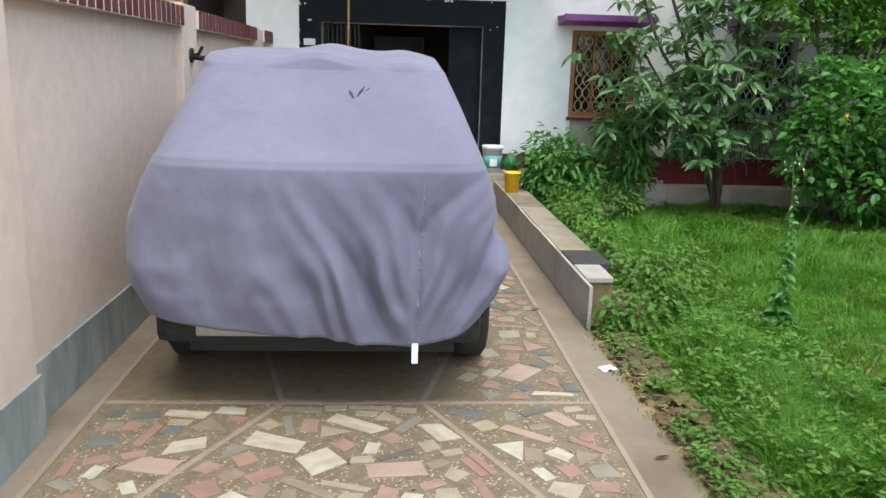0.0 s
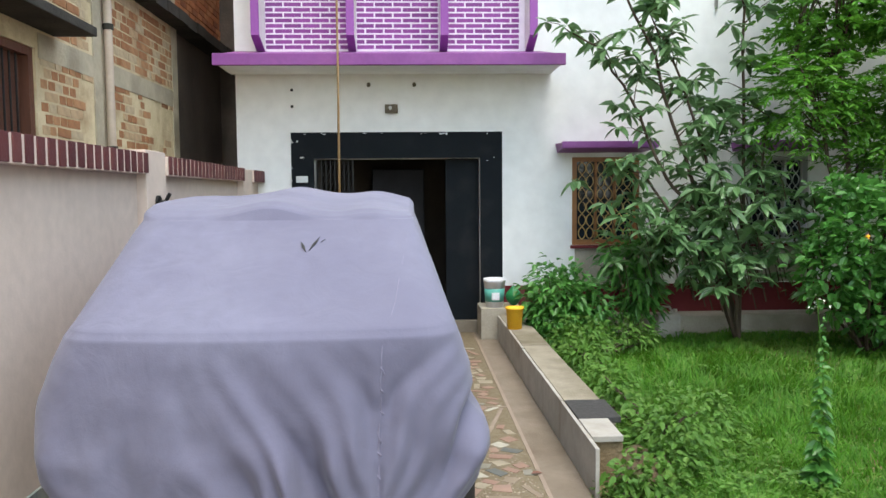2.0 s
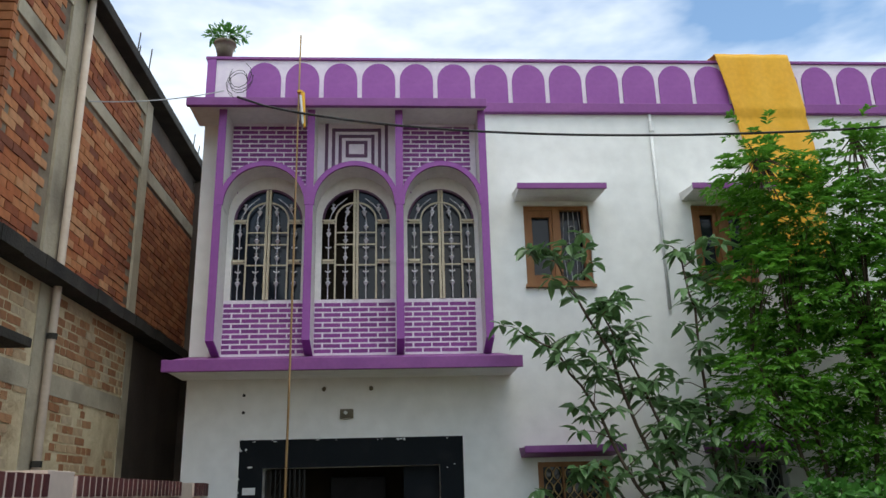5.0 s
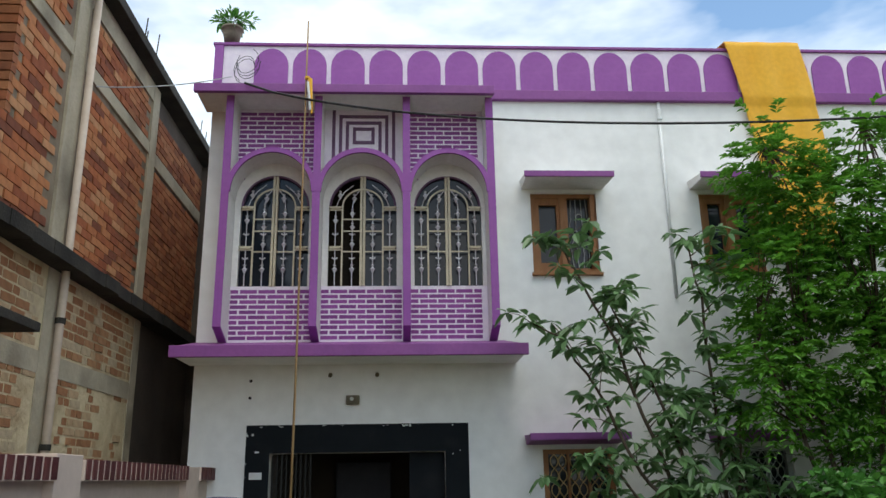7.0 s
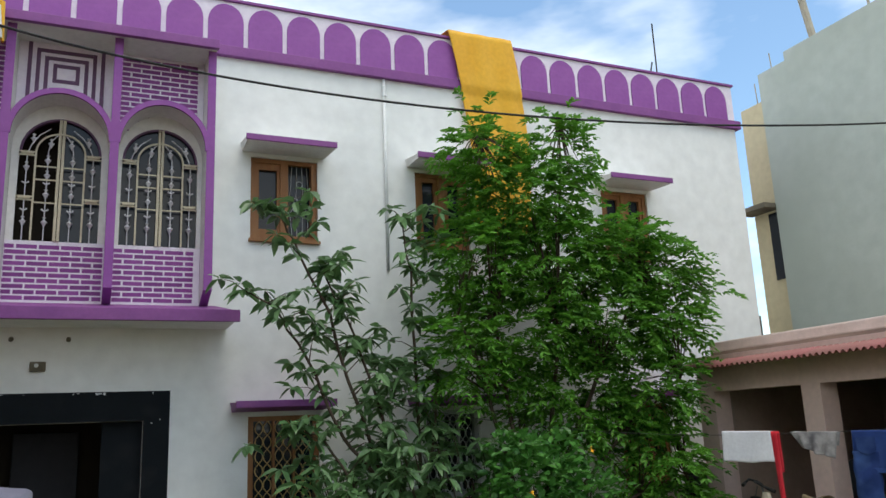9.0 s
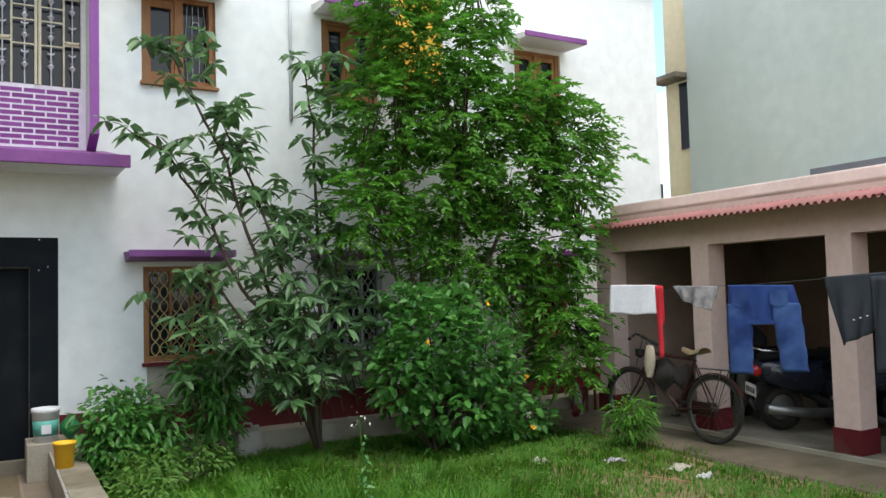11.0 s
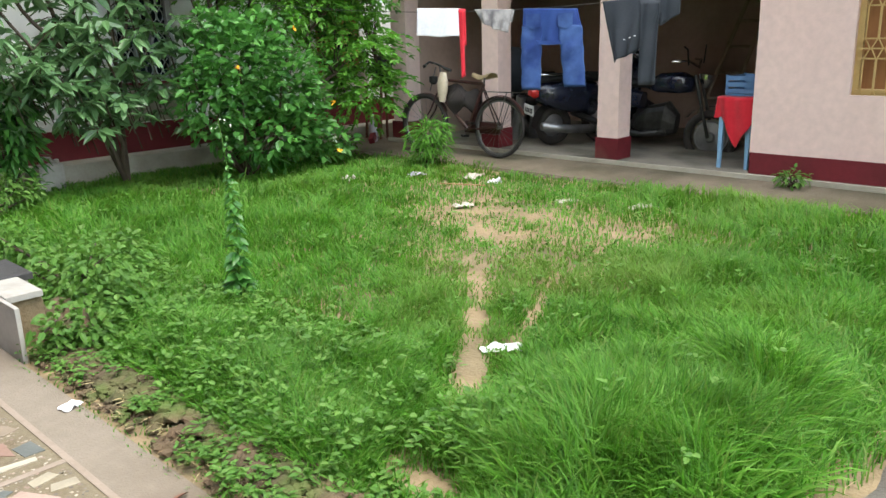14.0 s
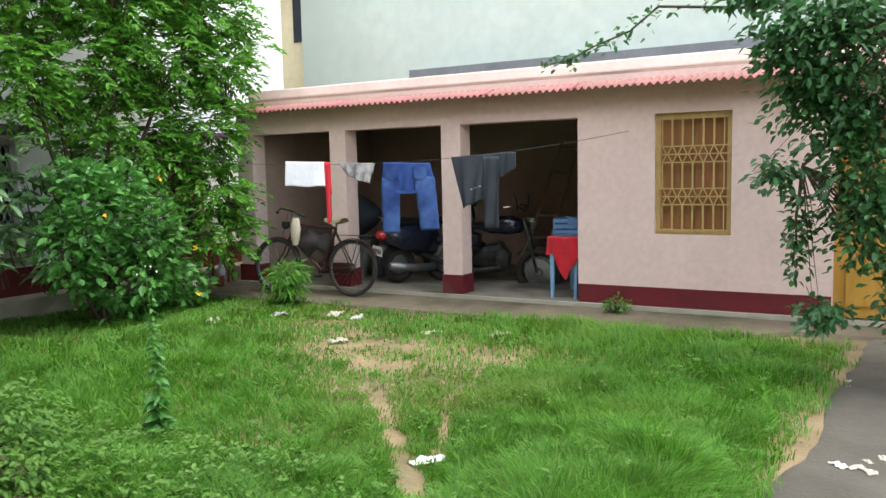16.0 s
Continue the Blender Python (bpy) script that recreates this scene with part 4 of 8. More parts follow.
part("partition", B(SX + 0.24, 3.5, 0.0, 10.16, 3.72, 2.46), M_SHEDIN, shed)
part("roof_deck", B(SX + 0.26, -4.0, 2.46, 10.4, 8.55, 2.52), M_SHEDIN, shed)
# soffit coloured black to carry the shade under the shed roof
part("inner_soffit", B(SX + 0.24, 3.72, 2.40, 10.16, 8.31, 2.46), M_SOOTSHADE, shed)
part("shed_floor", B(SX - 0.06, -4.0, -0.05, 10.4, 8.6, 0.09, bevel=0.01), M_CONC, shed)
part("roof_upstand", B(SX + 0.27, -4.0, 2.52, SX + 0.42, 8.57, 2.645, bevel=0.02), M_UPSTAND, shed)
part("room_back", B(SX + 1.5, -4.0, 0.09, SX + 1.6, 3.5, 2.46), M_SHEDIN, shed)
bm = bmesh.new()
for a, b in ((5.15, 5.40), (6.76, 7.0), (8.28, 8.565)):
    box(bm, SX - 0.012, a - 0.012, 0.088, SX + 0.252, b + 0.012, 0.31)
box(bm, SX - 0.012, 1.31, 0.0, SX, 3.738, 0.285)
box(bm, SX - 0.012, -4.0, 0.0, SX, 0.44, 0.285)
box(bm, SX, 3.738, 0.088, SX + 0.252, 3.75, 0.285)
part("plinth_band", bm, M_MAROON, shed, "dark maroon painted plinth")
me_sheet = mesh_of("roof_sheet", grid(lambda u, v: (7.0 + 0.62 * v, u * 0.99 - 0.005, 2.30 + 0.175 * v + 0.017 * math.sin(u * 0.99 * 2 * math.pi / 0.076)), 104, 2), M_SHEET, True)
for i in range(13):
    ob = piece("roof_sheet", me_sheet, shed, Matrix.Translation((0, -4.15 + 0.985 * i, 0.003 * (i % 2))))
    ob.modifiers.new("thickness", "SOLIDIFY").thickness = 0.006
swin = part("shed_window", wall_y(SW[0], SW[1], SW[2], SW[3], SX + 0.05, SX + 0.14, [(SW[0] + 0.05, SW[1] - 0.05, SW[2] + 0.05, SW[3] - 0.05)]), M_TANIRON, shed, "window with a tan iron grille and ochre shutters")
for a, b in ((SW[0] + 0.04, 2.565), (2.575, SW[1] - 0.04)):
    part("shutter", B(SX + 0.10, a, SW[2] + 0.04, SX + 0.13, b, SW[3] - 0.04), M_WOOD, swin, "ochre wooden shutter")
bm = bmesh.new()
for c in range(6):
    ym, w = SW[0] + 0.07 + 0.6 * (c + 0.5) / 6, 0.6 / 6
    for s in (-1, 1):
        pts = []
        for z, k in ((SW[2] - 0.03, 0.1), (SW[2] + 0.04, 0.46), (1.13, 0.46), (1.21, 0.06), (1.29, 0.46), (1.55, 0.46), (1.63, 0.06), (1.71, 0.46), (SW[3] - 0.05, 0.46), (SW[3] - 0.02, 0.3)):
            pts.append((SX + 0.02, ym + s * w * k, z))
        tube(bm, pts, 0.006, 5)
for z in (1.13, 1.21, 1.29, 1.55, 1.63, 1.71, SW[2] + 0.04, SW[3] - 0.06):
    box(bm, SX + 0.012, SW[0] + 0.03, z - 0.006, SX + 0.028, SW[1] - 0.03, z + 0.006)
part("grille", bm, M_TANIRON, swin)
M_OCHRE = mat("ochre_door_paint", (0.50, 0.27, 0.045), (0.42, 0.22, 0.035), 3, 0.55, 0.1, stretch=(4, 4, 0.6))
dr = part("yard_door", B(SX + 0.06, DOOR[0], DOOR[2], SX + 0.1, DOOR[1], DOOR[3]), M_OCHRE, shed, "ochre painted wooden door")
for z in (0.2, 0.85, 1.5):
    part("door_panel", B(SX + 0.035, DOOR[0] + 0.1, z, SX + 0.062, DOOR[1] - 0.1, z + 0.42, bevel=0.012), M_OCHRE, dr)
# apron and path
ap = bmesh.new()
vs0 = []
for i in range(41):
    y = -4 + 14.0 * i / 40
    e = 6.52 + 0.06 * noise.noise(Vector((y * 1.3, 2, 0))) + (0.35 if y < 1.9 else 0)
    vs0.append([ap.verts.new(p) for p in ((e - 0.04, y, -0.03), (e, y, 0.018), (SX - 0.05, y, 0.05), (SX + 0.1, y, 0.05))])
for u, v in zip(vs0, vs0[1:]):
    for k in range(3):
        ap.faces.new((u[k], u[k + 1], v[k + 1], v[k]))
M_APRON = mat("mossy_brown_cement", (0.175, 0.140, 0.098), (0.120, 0.096, 0.066), 2.2, 0.92, 0.5, 45, stain=(0.055, 0.052, 0.026), amount=0.5)
part("floor_edge", B(SX - 0.085, -4.0, -0.03, SX - 0.061, 8.6, 0.094, bevel=0.006), M_CONCP, shed, "worn pale cement edge of the shed floor")
solo("apron", ap, M_APRON, "mossy brown cement apron along the shed", "pavement", kind="structure")
# damp cement with the overhanging tree's shade mixed into the base, paler patches over it
M_PATH = mat("muddy_cement_tree_shade", (0.088, 0.077, 0.062), (0.060, 0.052, 0.042), 1.1, 0.85, 0.5, 45, stain=(0.165, 0.152, 0.130), amount=0.4)
bm = bmesh.new()
vs0 = []
for i in range(91):
    x = 1.5 + 5.6 * i / 90
    e = 1.47 - 0.09 * (x - 1.75) + 0.10 * noise.noise(Vector((x * 1.1, 0, 0))) + 0.05 * noise.noise(Vector((x * 4, 3, 0)))
    vs0.append([bm.verts.new((x, e + (0.05 - e) * k / 12 if k else e, (-0.03 if k == 0 else 0.010 + 0.012 * noise.noise(Vector((x * 2.2, k * 0.3, 5)))))) for k in range(13)])
for u, v in zip(vs0, vs0[1:]):
    for k in range(12):
        bm.faces.new((u[k], u[k + 1], v[k + 1], v[k]))
solo("garden_path", bm, M_PATH, "damp muddy cement path strewn with litter, darkened for tree shade", "path", kind="structure", smooth=True)

# ---- buildings behind the shed ----
rb = thing("neighbour_block", "tall pale mint neighbouring building streaked with damp", "building", (13, 3, 0), kind="structure")
part("main_wall", B(11.0, -9, -0.05, 16, 10.35, 7.56), M_MINT, rb)
part("upper_step", B(11.0, -9, 7.56, 16, 9.75, 7.72), M_MINT, rb)
part("corner_wall", B(11.12, 10.351, -0.05, 16, 10.95, 7.12), M_BUTTER, rb, "butter yellow corner")
part("corner_shade", B(10.75, 10.36, 5.15, 11.12, 11.0, 5.23), M_CONC, rb)
part("corner_window", B(11.09, 10.42, 3.95, 11.119, 10.62, 5.1), M_GLASS, rb)
gs = thing("outhouse", "flat-roofed outhouse behind the shed with a blue-grey slab", "outhouse", (11, 5, 0), kind="structure")
part("outhouse_wall", B(10.42, -2, -0.05, 10.98, 7.6, 3.02), M_SHED, gs)
part("roof_slab", B(10.4, -2.2, 3.02, 10.99, 7.7, 3.15, bevel=0.01), M_SLAB, gs)
far = thing("yard_wall", "low pink yard wall behind the shed with a brick pier", "wall", (9.8, 10.5, 0), kind="structure")
part("wall_body", B(9.44, 10.9, -0.05, 11.1, 11.1, 2.85), M_SHED, far)
part("brick_pier", B(10.4, 10.7, -0.05, 10.7, 10.89, 3.35), M_OLDWALL, far)
for p, q, r in (((11.3, 9.35, 7.7), (11.25, 9.5, 9.0), 0.06), ((11.3, 8.3, 7.7), (11.3, 8.32, 8.5), 0.02), ((11.3, 8.32, 8.48), (11.3, 7.5, 8.3), 0.02), ((11.3, 8.2, 7.8), (11.3, 7.5, 8.45), 0.015), ((11.2, 10.2, 7.5), (11.2, 10.22, 7.95), 0.01), ((11.3, 10.7, 7.1), (11.3, 10.72, 7.6), 0.01)):
    po = thing("roof_pole", "bare pole standing on the neighbouring roof", "pole", p, "roof poles")
    part("pole", T([p, q], r, 8), M_CONCP, po)
for x, y, h in ((8.0, 9.85, 0.30), (8.26, 9.75, 0.9)):
    po = thing("roof_rod", "thin aerial rod behind the parapet", "pole", (x, y, 6.13), "aerials")
    part("rod", T([(x, y, 6.12), (x + (0.27 if x < 8.1 else 0), y, 6.85 + h)], 0.012, 6), M_SOOTSHADE, po)

# ---- things on the house ----
def cable(name, label, pts, r, m, smooth=True):
    t = thing(name, label, "cable", pts[0])
    P = [Vector(p) for p in pts]
    part("strand", T(P, r, 6), m, t)
    return t


def sag(a, b, s, n=24):
    a, b = Vector(a), Vector(b)
    return [a.lerp(b, i / n) - Vector((0, 0, s * 4 * (i / n) * (1 - i / n))) for i in range(n + 1)]


cable("power_cable", "black power cable sagging across the yard to the house corner", [Vector((-1.15 + 12.15 * u, 8.87 - 1.47 * u, 5.92 - 0.34 * u - 2.36 * u ** 0.8 * (1 - u ** 0.8))) for u in (k / 40 for k in range(41))], 0.013, M_CABLE)
cable("thin_wire", "thin pale wire from the brick building to the house", sag((-2.35, 7.9, 5.35), (-1.3, 8.88, 6.0), 0.05, 10), 0.006, M_GREYIRON)
t = thing("wire_tangle", "tangle of black wires at the parapet corner", "wires", (-1.25, 9.4, 6.3))
for j in range(5):
    a = RNG.random() * 6
    part("loop", T([(-1.24 + 0.16 * math.cos(a + k * 0.5) * (0.6 + 0.06 * k), 9.40 - 0.03 * j, 6.35 + 0.17 * math.sin(a + k * 0.5) + 0.02 * j) for k in range(9)], 0.004, 5), M_CABLE, t)
bp = thing("bamboo_pole", "long slim bamboo pole leaning against the balcony cornice", "pole", (-0.52, 8.66, 0))
part("pole", T([(-0.46, 8.64, 0.0), (-0.45, 8.68, 2.9), (-0.47, 8.84, 6.0), (-0.475, 8.9, 6.72)], 0.0125, 8, 0.009), M_BAMBOO, bp, smooth=True)
fl = thing("rolled_flag", "rolled yellow and white flag tied to the bamboo pole", "flag", (-0.42, 8.82, 5.6))
part("cloth", grid(lambda u, v: (-0.425 + 0.026 * math.cos(u * 6.283) * (1.0 - 0.5 * v) + 0.03 * v, 8.82 + 0.024 * math.sin(u * 6.283), 5.95 - 0.42 * v), 14, 8, True), M_YELLOW, fl, smooth=True)
part("white_fold", grid(lambda u, v: (-0.445 + 0.014 * math.cos(u * 6.283) + 0.035 * v, 8.80 + 0.016 * math.sin(u * 6.283), 5.90 - 0.34 * v), 10, 6, True), M_WHITEPVC, fl)
part("knot", lathe(bmesh.new(), [(0.0, -0.02), (0.032, -0.008), (0.032, 0.015), (0, 0.03)], (-0.455, 8.83, 5.96), 10), M_YELLOW, fl)
yc = thing("yellow_cloth", "long yellow cloth hung over the parapet to dry", "cloth", (5.0, 9.4, 6.8))


def drape(u, v):
    w = 0.95 - 0.12 * v
    x = 4.53 + 0.32 * min(v * 1.6, 1.0) + u * w + 0.03 * math.sin(v * 5)
    if v < 0.08:
        return (x, FY + 0.15 - v / 0.08 * 0.24, 6.83)
    z = 6.83 - (v - 0.08) / 0.92 * 2.75
    return (x, FY - 0.10 - 0.015 * math.sin(u * 17 + v * 2) * (0.3 + v) + (0.03 if z < 6.0 else 0), z)


ob = part("cloth", grid(drape, 40, 50), M_YELLOW, yc, smooth=True)
thick(ob, 0.004)

# ---- covered car ----
CX = -0.29
car = thing("car", "small dark car under a cloth cover, its tyres showing", "car", (CX, 5.2, 0))
M_CARBLK = mat("black_bumper_plastic", (0.012, 0.012, 0.012), (0.02, 0.02, 0.02), 6, 0.6)
M_CARPAINT = mat("silver_car_paint", (0.42, 0.40, 0.36), (0.38, 0.36, 0.33), 3, 0.3, 0, metal=0.6)
M_TYRE = mat("worn_tyre_rubber", (0.02, 0.018, 0.017), (0.035, 0.03, 0.026), 8, 0.85, 0.3)
M_RIM = mat("steel_rim", (0.30, 0.30, 0.30), (0.24, 0.24, 0.24), 8, 0.4, 0.05, metal=0.8)
M_COVER = mat("lavender_grey_cover_cloth", (0.155, 0.154, 0.219), (0.139, 0.135, 0.198), 1.6, 0.85, 0.07, 160, stain=(0.114, 0.111, 0.164), amount=0.5, sheen=0.12, wrinkle=0.13)
bm = bmesh.new()
box(bm, CX - 0.66, 3.46, 0.30, CX + 0.66, 6.95, 0.98, bevel=0.06)
box(bm, CX - 0.50, 4.15, 0.98, CX + 0.50, 5.95, 1.44, bevel=0.08)
part("body", bm, M_CARPAINT, car)
part("bumper", B(CX - 0.70, 3.40, 0.30, CX + 0.70, 3.66, 0.50, bevel=0.05), M_CARBLK, car, "black plastic bumper")
part("bumper_trim", B(CX - 0.52, 3.375, 0.345, CX - 0.12, 3.40, 0.43, bevel=0.01), M_CARPAINT, car, "pale silver bumper corner")
part("underbody", B(CX - 0.6, 3.6, 0.2, CX + 0.6, 6.9, 0.3), M_CARBLK, car)


def wheel(parent, x, y, r, w, name="wheel"):
    s = 1 if x > CX else -1
    ty = bmesh.new()
    prof = [(r * 0.62, -w / 2), (r * 0.9, -w / 2), (r * 0.985, -w * 0.38), (r, -w * 0.2), (r, w * 0.2), (r * 0.985, w * 0.38), (r * 0.9, w / 2), (r * 0.62, w / 2)]
    lathe(ty, prof, (0, 0, 0), 32)
    bmesh.ops.transform(ty, matrix=Matrix.Translation((x, y, r)) @ Matrix.Rotation(math.pi / 2, 4, "Y"), verts=ty.verts)
    wh = part(name, ty, M_TYRE, parent, "worn black tyre", smooth=True)
    rm = lathe(bmesh.new(), [(0.0, w * 0.3), (0.05, w * 0.3), (r * 0.35, w * 0.15), (r * 0.6, w * 0.42), (r * 0.63, w * 0.4), (r * 0.63, -w * 0.4)], (0, 0, 0), 24)
    bmesh.ops.transform(rm, matrix=Matrix.Translation((x, y, r)) @ Matrix.Rotation(math.pi / 2 * s, 4, "Y"), verts=rm.verts)
    part("rim", rm, M_RIM, wh)


for x, y in ((-1.0, 4.14), (0.42, 4.14), (-1.0, 6.5), (0.42, 6.5)):
    wheel(car, x, y, 0.30, 0.17)

cover = thing("car_cover", "lavender-grey cloth car cover with a small tear, draped in folds", "car cover", (CX, 5.2, 0.4))
LV = [(0.36, 3.295, 0.765, 7.15), (0.5, 3.265, 0.785, 7.17), (0.65, 3.255, 0.795, 7.16), (0.85, 3.265, 0.762, 7.1), (1.0, 3.28, 0.722, 7.05), (1.07, 3.29, 0.70, 7.0), (1.10, 3.315, 0.686, 6.95), (1.2, 3.50, 0.652, 6.8), (1.35, 3.76, 0.60, 6.5), (1.44, 3.91, 0.565, 6.25), (1.475, 3.965, 0.55, 6.15), (1.492, 4.02, 0.535, 6.05), (1.505, 4.25, 0.46, 5.9), (1.512, 4.5, 0.3, 5.6), (1.515, 4.9, 0.02, 5.0)]


def cover_point(u, v):
    k = v * (len(LV) - 1)
    i = min(int(k), len(LV) - 2)
    f = k - i
    z, yr, hw, yf = (a + (b - a) * f for a, b in zip(LV[i], LV[i + 1]))
    # plan: a rounded rectangle, finely divided along the rear
    R, W, H = min(0.15, hw * 0.9), 2 * hw, yf - yr
    arc = math.pi * R / 2
    runs = (("rear", 0.40, W - 2 * R), ("c1", 0.06, arc), ("right", 0.16, H - 2 * R), ("c2", 0.04, arc), ("front", 0.08, W - 2 * R), ("c3", 0.04, arc), ("left", 0.16, H - 2 * R), ("c4", 0.06, arc))
    p = u % 1.0
    for name_, share, length in runs:
        if p <= share + 1e-9:
            break
        p -= share
    g_ = p / share
    cxr = {"c1": (hw - R, yr + R, -90), "c2": (hw - R, yf - R, 0), "c3": (-hw + R, yf - R, 90), "c4": (-hw + R, yr + R, 180)}
    if name_ in cxr:
        px, py, a0 = cxr[name_]
        q = math.radians(a0 + 90 * g_)
        X, Y = math.cos(q), math.sin(q)
        x, y = CX + px + R * X, py + R * Y
    else:
        X, Y = {"rear": (0, -1), "right": (1, 0), "front": (0, 1), "left": (-1, 0)}[name_]
        x = CX + {"rear": -hw + R + (W - 2 * R) * g_, "right": hw, "front": hw - R - (W - 2 * R) * g_, "left": -hw}[name_]
        y = {"rear": yr, "right": yr + R + (H - 2 * R) * g_, "front": yf, "left": yf - R - (H - 2 * R) * g_}[name_]
    x -= 0.05 * max(0.0, min(1.0, (z - 1.12) / 0.3)) * max(0.0, min(1.0, 0.5 - (x - CX) / hw * 0.6))
    if x < CX:
        x -= 0.04 * math.exp(-((z - 0.8) / 0.25) ** 2) * min(1.0, (CX - x) / hw)
    rx = x - CX
    back = max(0.0, min(1.0, 1 - (y - yr - 0.12) / 0.7))
    back = back * back * (3 - 2 * back)
    # the rear bows out a little in the middle
    y += 0.10 * min(1.0, abs(rx) / 0.8) ** 2 * back * max(0.0, min(1.0, (1.3 - z) / 0.3 + 0.3))
    low = max(0.0, min(1.0, (1.06 - z) / 0.45))
    # hem: lowest where the cloth hangs right of the middle, higher along the sides
    if z < 0.65:
        hem = 0.335 + 0.10 * max(0.0, 0.3 - rx) / 1.1 + 0.21 * max(0.0, min(1.0, (rx - 0.48) / 0.3)) ** 2
        hem = hem * back + (0.50 if rx > 0 else 0.46) * (1 - back) + 0.006 * math.sin(x * 9 + y * 7)
        z = 0.65 - (0.65 - z) * (0.65 - hem) / 0.29
    # folds fan out to both sides of the seam
    s = abs(rx - 0.42) + 0.07 * noise.noise(Vector((rx * 2.3, z * 2.6, 9)))
    ph = s * 3.3 + 1.75 * max(0.0, 1.08 - z) ** 0.8 + 0.1
    m = max(0.0, min(1.0, (rx + 0.32) / 0.4))
    swag = 0.62 * math.sin(2 * math.pi * ph) + 0.26 * math.sin(4 * math.pi * ph + 0.9) + 0.18 * math.sin(6 * math.pi * ph + noise.noise(Vector((rx * 2, z * 3, 7))) * 3)
    corner = max(0.0, min(1.0, (0.90 - rx) / 0.14))
    dr = low * m * corner * (0.056 + 0.055 * noise.noise(Vector((rx * 2.6, z * 2.0, 4)))) * swag * min(1.0, s / 0.10 + 0.3)
    # the gathered seam
    g0 = rx - 0.41 - 0.035 * (z - 0.4)
    dr += low * (-0.016 * math.exp(-(g0 / 0.014) ** 2) + 0.012 * math.exp(-(g0 / 0.045) ** 2) * noise.noise(Vector((rx * 9, z * 26, 2))))
    dr += low * 0.012 * noise.noise(Vector((rx * 7 + z * 5, z * 6 - rx * 4, 12)))
    dr += low * 0.005 * math.sin(2 * math.pi * (rx * 5 + 0.3 * math.sin(z * 5)))
    dr += low * 0.022 * noise.noise(Vector((rx * 4 + z * 2, z * 1.8, 3)))
    dr += 0.006 * noise.noise(Vector((rx * 14, z * 9, 8))) * (0.3 + low)
    dr += (1 - low) * 0.012 * noise.noise(Vector((rx * 2.5, z * 5, 1)))
    ds = low * 0.022 * math.sin(y * 7 + z * 3) + low * 0.02 * noise.noise(Vector((y * 3, z * 2, x)))
    d = (dr * back + ds * (1 - back)) * (0.35 + 0.65 * min(1.0, max(0.0, z - 0.33) / 0.22))
    if z > 1.46:
        z += 0.03 * noise.noise(Vector((x * 2.2 + 0.6, y * 1.5, 0))) + 0.035 * math.exp(-((rx + 0.05) / 0.14) ** 2) + 0.015 * math.exp(-((rx - 0.36) / 0.09) ** 2) - 0.03 * max(0.0, rx - 0.1) + 0.045 * max(0.0, min(1.0, (y - 3.95) / 0.5))
    n = Vector((X, Y, 0))
    return (x + n.x * d, y + n.y * d, z)


ob = part("cloth", grid(cover_point, 460, 120, True), M_COVER, cover, smooth=True)
thick(ob, 0.004)


def on_cover(rx, z):
    """A place on the rear of the cover, a few millimetres proud."""
    best = None
    for i in range(231):
        u = 0.46 * i / 230
        for j in range(0, 40):
            p = cover_point(u, j / 60)
            dd = (p[0] - CX - rx) ** 2 + (p[2] - z) ** 2
            if best is None or dd < best[0]:
                best = (dd, p)
    return Vector(best[1])


M_SEAM = mat("grey_seam_thread", (0.19, 0.18, 0.25), None, 20, 0.9, 0.1)
spts = [on_cover(0.41 + 0.035 * (z - 0.4), z) + Vector((0, -0.001, 0)) for z in np.linspace(0.38, 1.04, 20)]
part("seam", T(spts, 0.003, 6), M_SEAM, cover, "puckered stitched seam")
spts = [on_cover(0.465 + 0.014 * k, z) + Vector((0, -0.001, 0.0)) for k, z in enumerate(np.linspace(1.12, 1.44, 6))]
part("seam", T(spts, 0.0025, 6), M_SEAM, cover)
for k in range(8):
    p = on_cover(0.415 + 0.003 * k, 0.43 + 0.075 * k + RNG.uniform(-0.02, 0.02))
    w, e = RNG.uniform(0.010, 0.022), RNG.uniform(0.008, 0.03)
    part("pucker", T([p + Vector((-w, 0.004, e)), p + Vector((0, -0.007, 0)), p + Vector((w * 0.5, 0.004, -e))], RNG.uniform(0.003, 0.006), 6, 0.002), M_SEAM, cover)
p0 = on_cover(0.14, 1.36)
for (xa, za), (xb, zb), w in (((-0.055, 0.018), (-0.018, -0.032), 0.007), ((0.042, 0.040), (-0.004, -0.026), 0.010), ((0.075, 0.028), (0.052, 0.014), 0.004)):
    bm = bmesh.new()
    xm, zm = (xa + xb) / 2, (za + zb) / 2
    q = [p0 + Vector((a * 0.75, b * 1.2 - 0.012, b * 0.75)) for a, b in ((xa, za), (xm - w, zm - 0.003), (xb, zb), (xm + w, zm + 0.003))]
    bm.faces.new([bm.verts.new(v) for v in q])
    thick(part("tear", bm, M_CARBLK, cover, "small dark tear in the cloth"), 0.003)
p1 = on_cover(0.41, 0.375)
part("tag", B(p1.x - 0.015, p1.y - 0.012, 0.255, p1.x + 0.013, p1.y - 0.006, 0.345, bevel=0.002), M_WHITEPVC, cover, "white tape end")

# ---- plants ----
M_GRASS = mat("grass_blades", (0.090, 0.176, 0.022), scale=0.9, rough=0.55, bump=0, island=True, spec=0.3, through_light=0.48, palette=[(0.044, 0.154, 0.010), (0.099, 0.303, 0.022), (0.158, 0.378, 0.037), (0.067, 0.229, 0.015), (0.217, 0.334, 0.060)], stain=(0.158, 0.233, 0.043), amount=0.3)
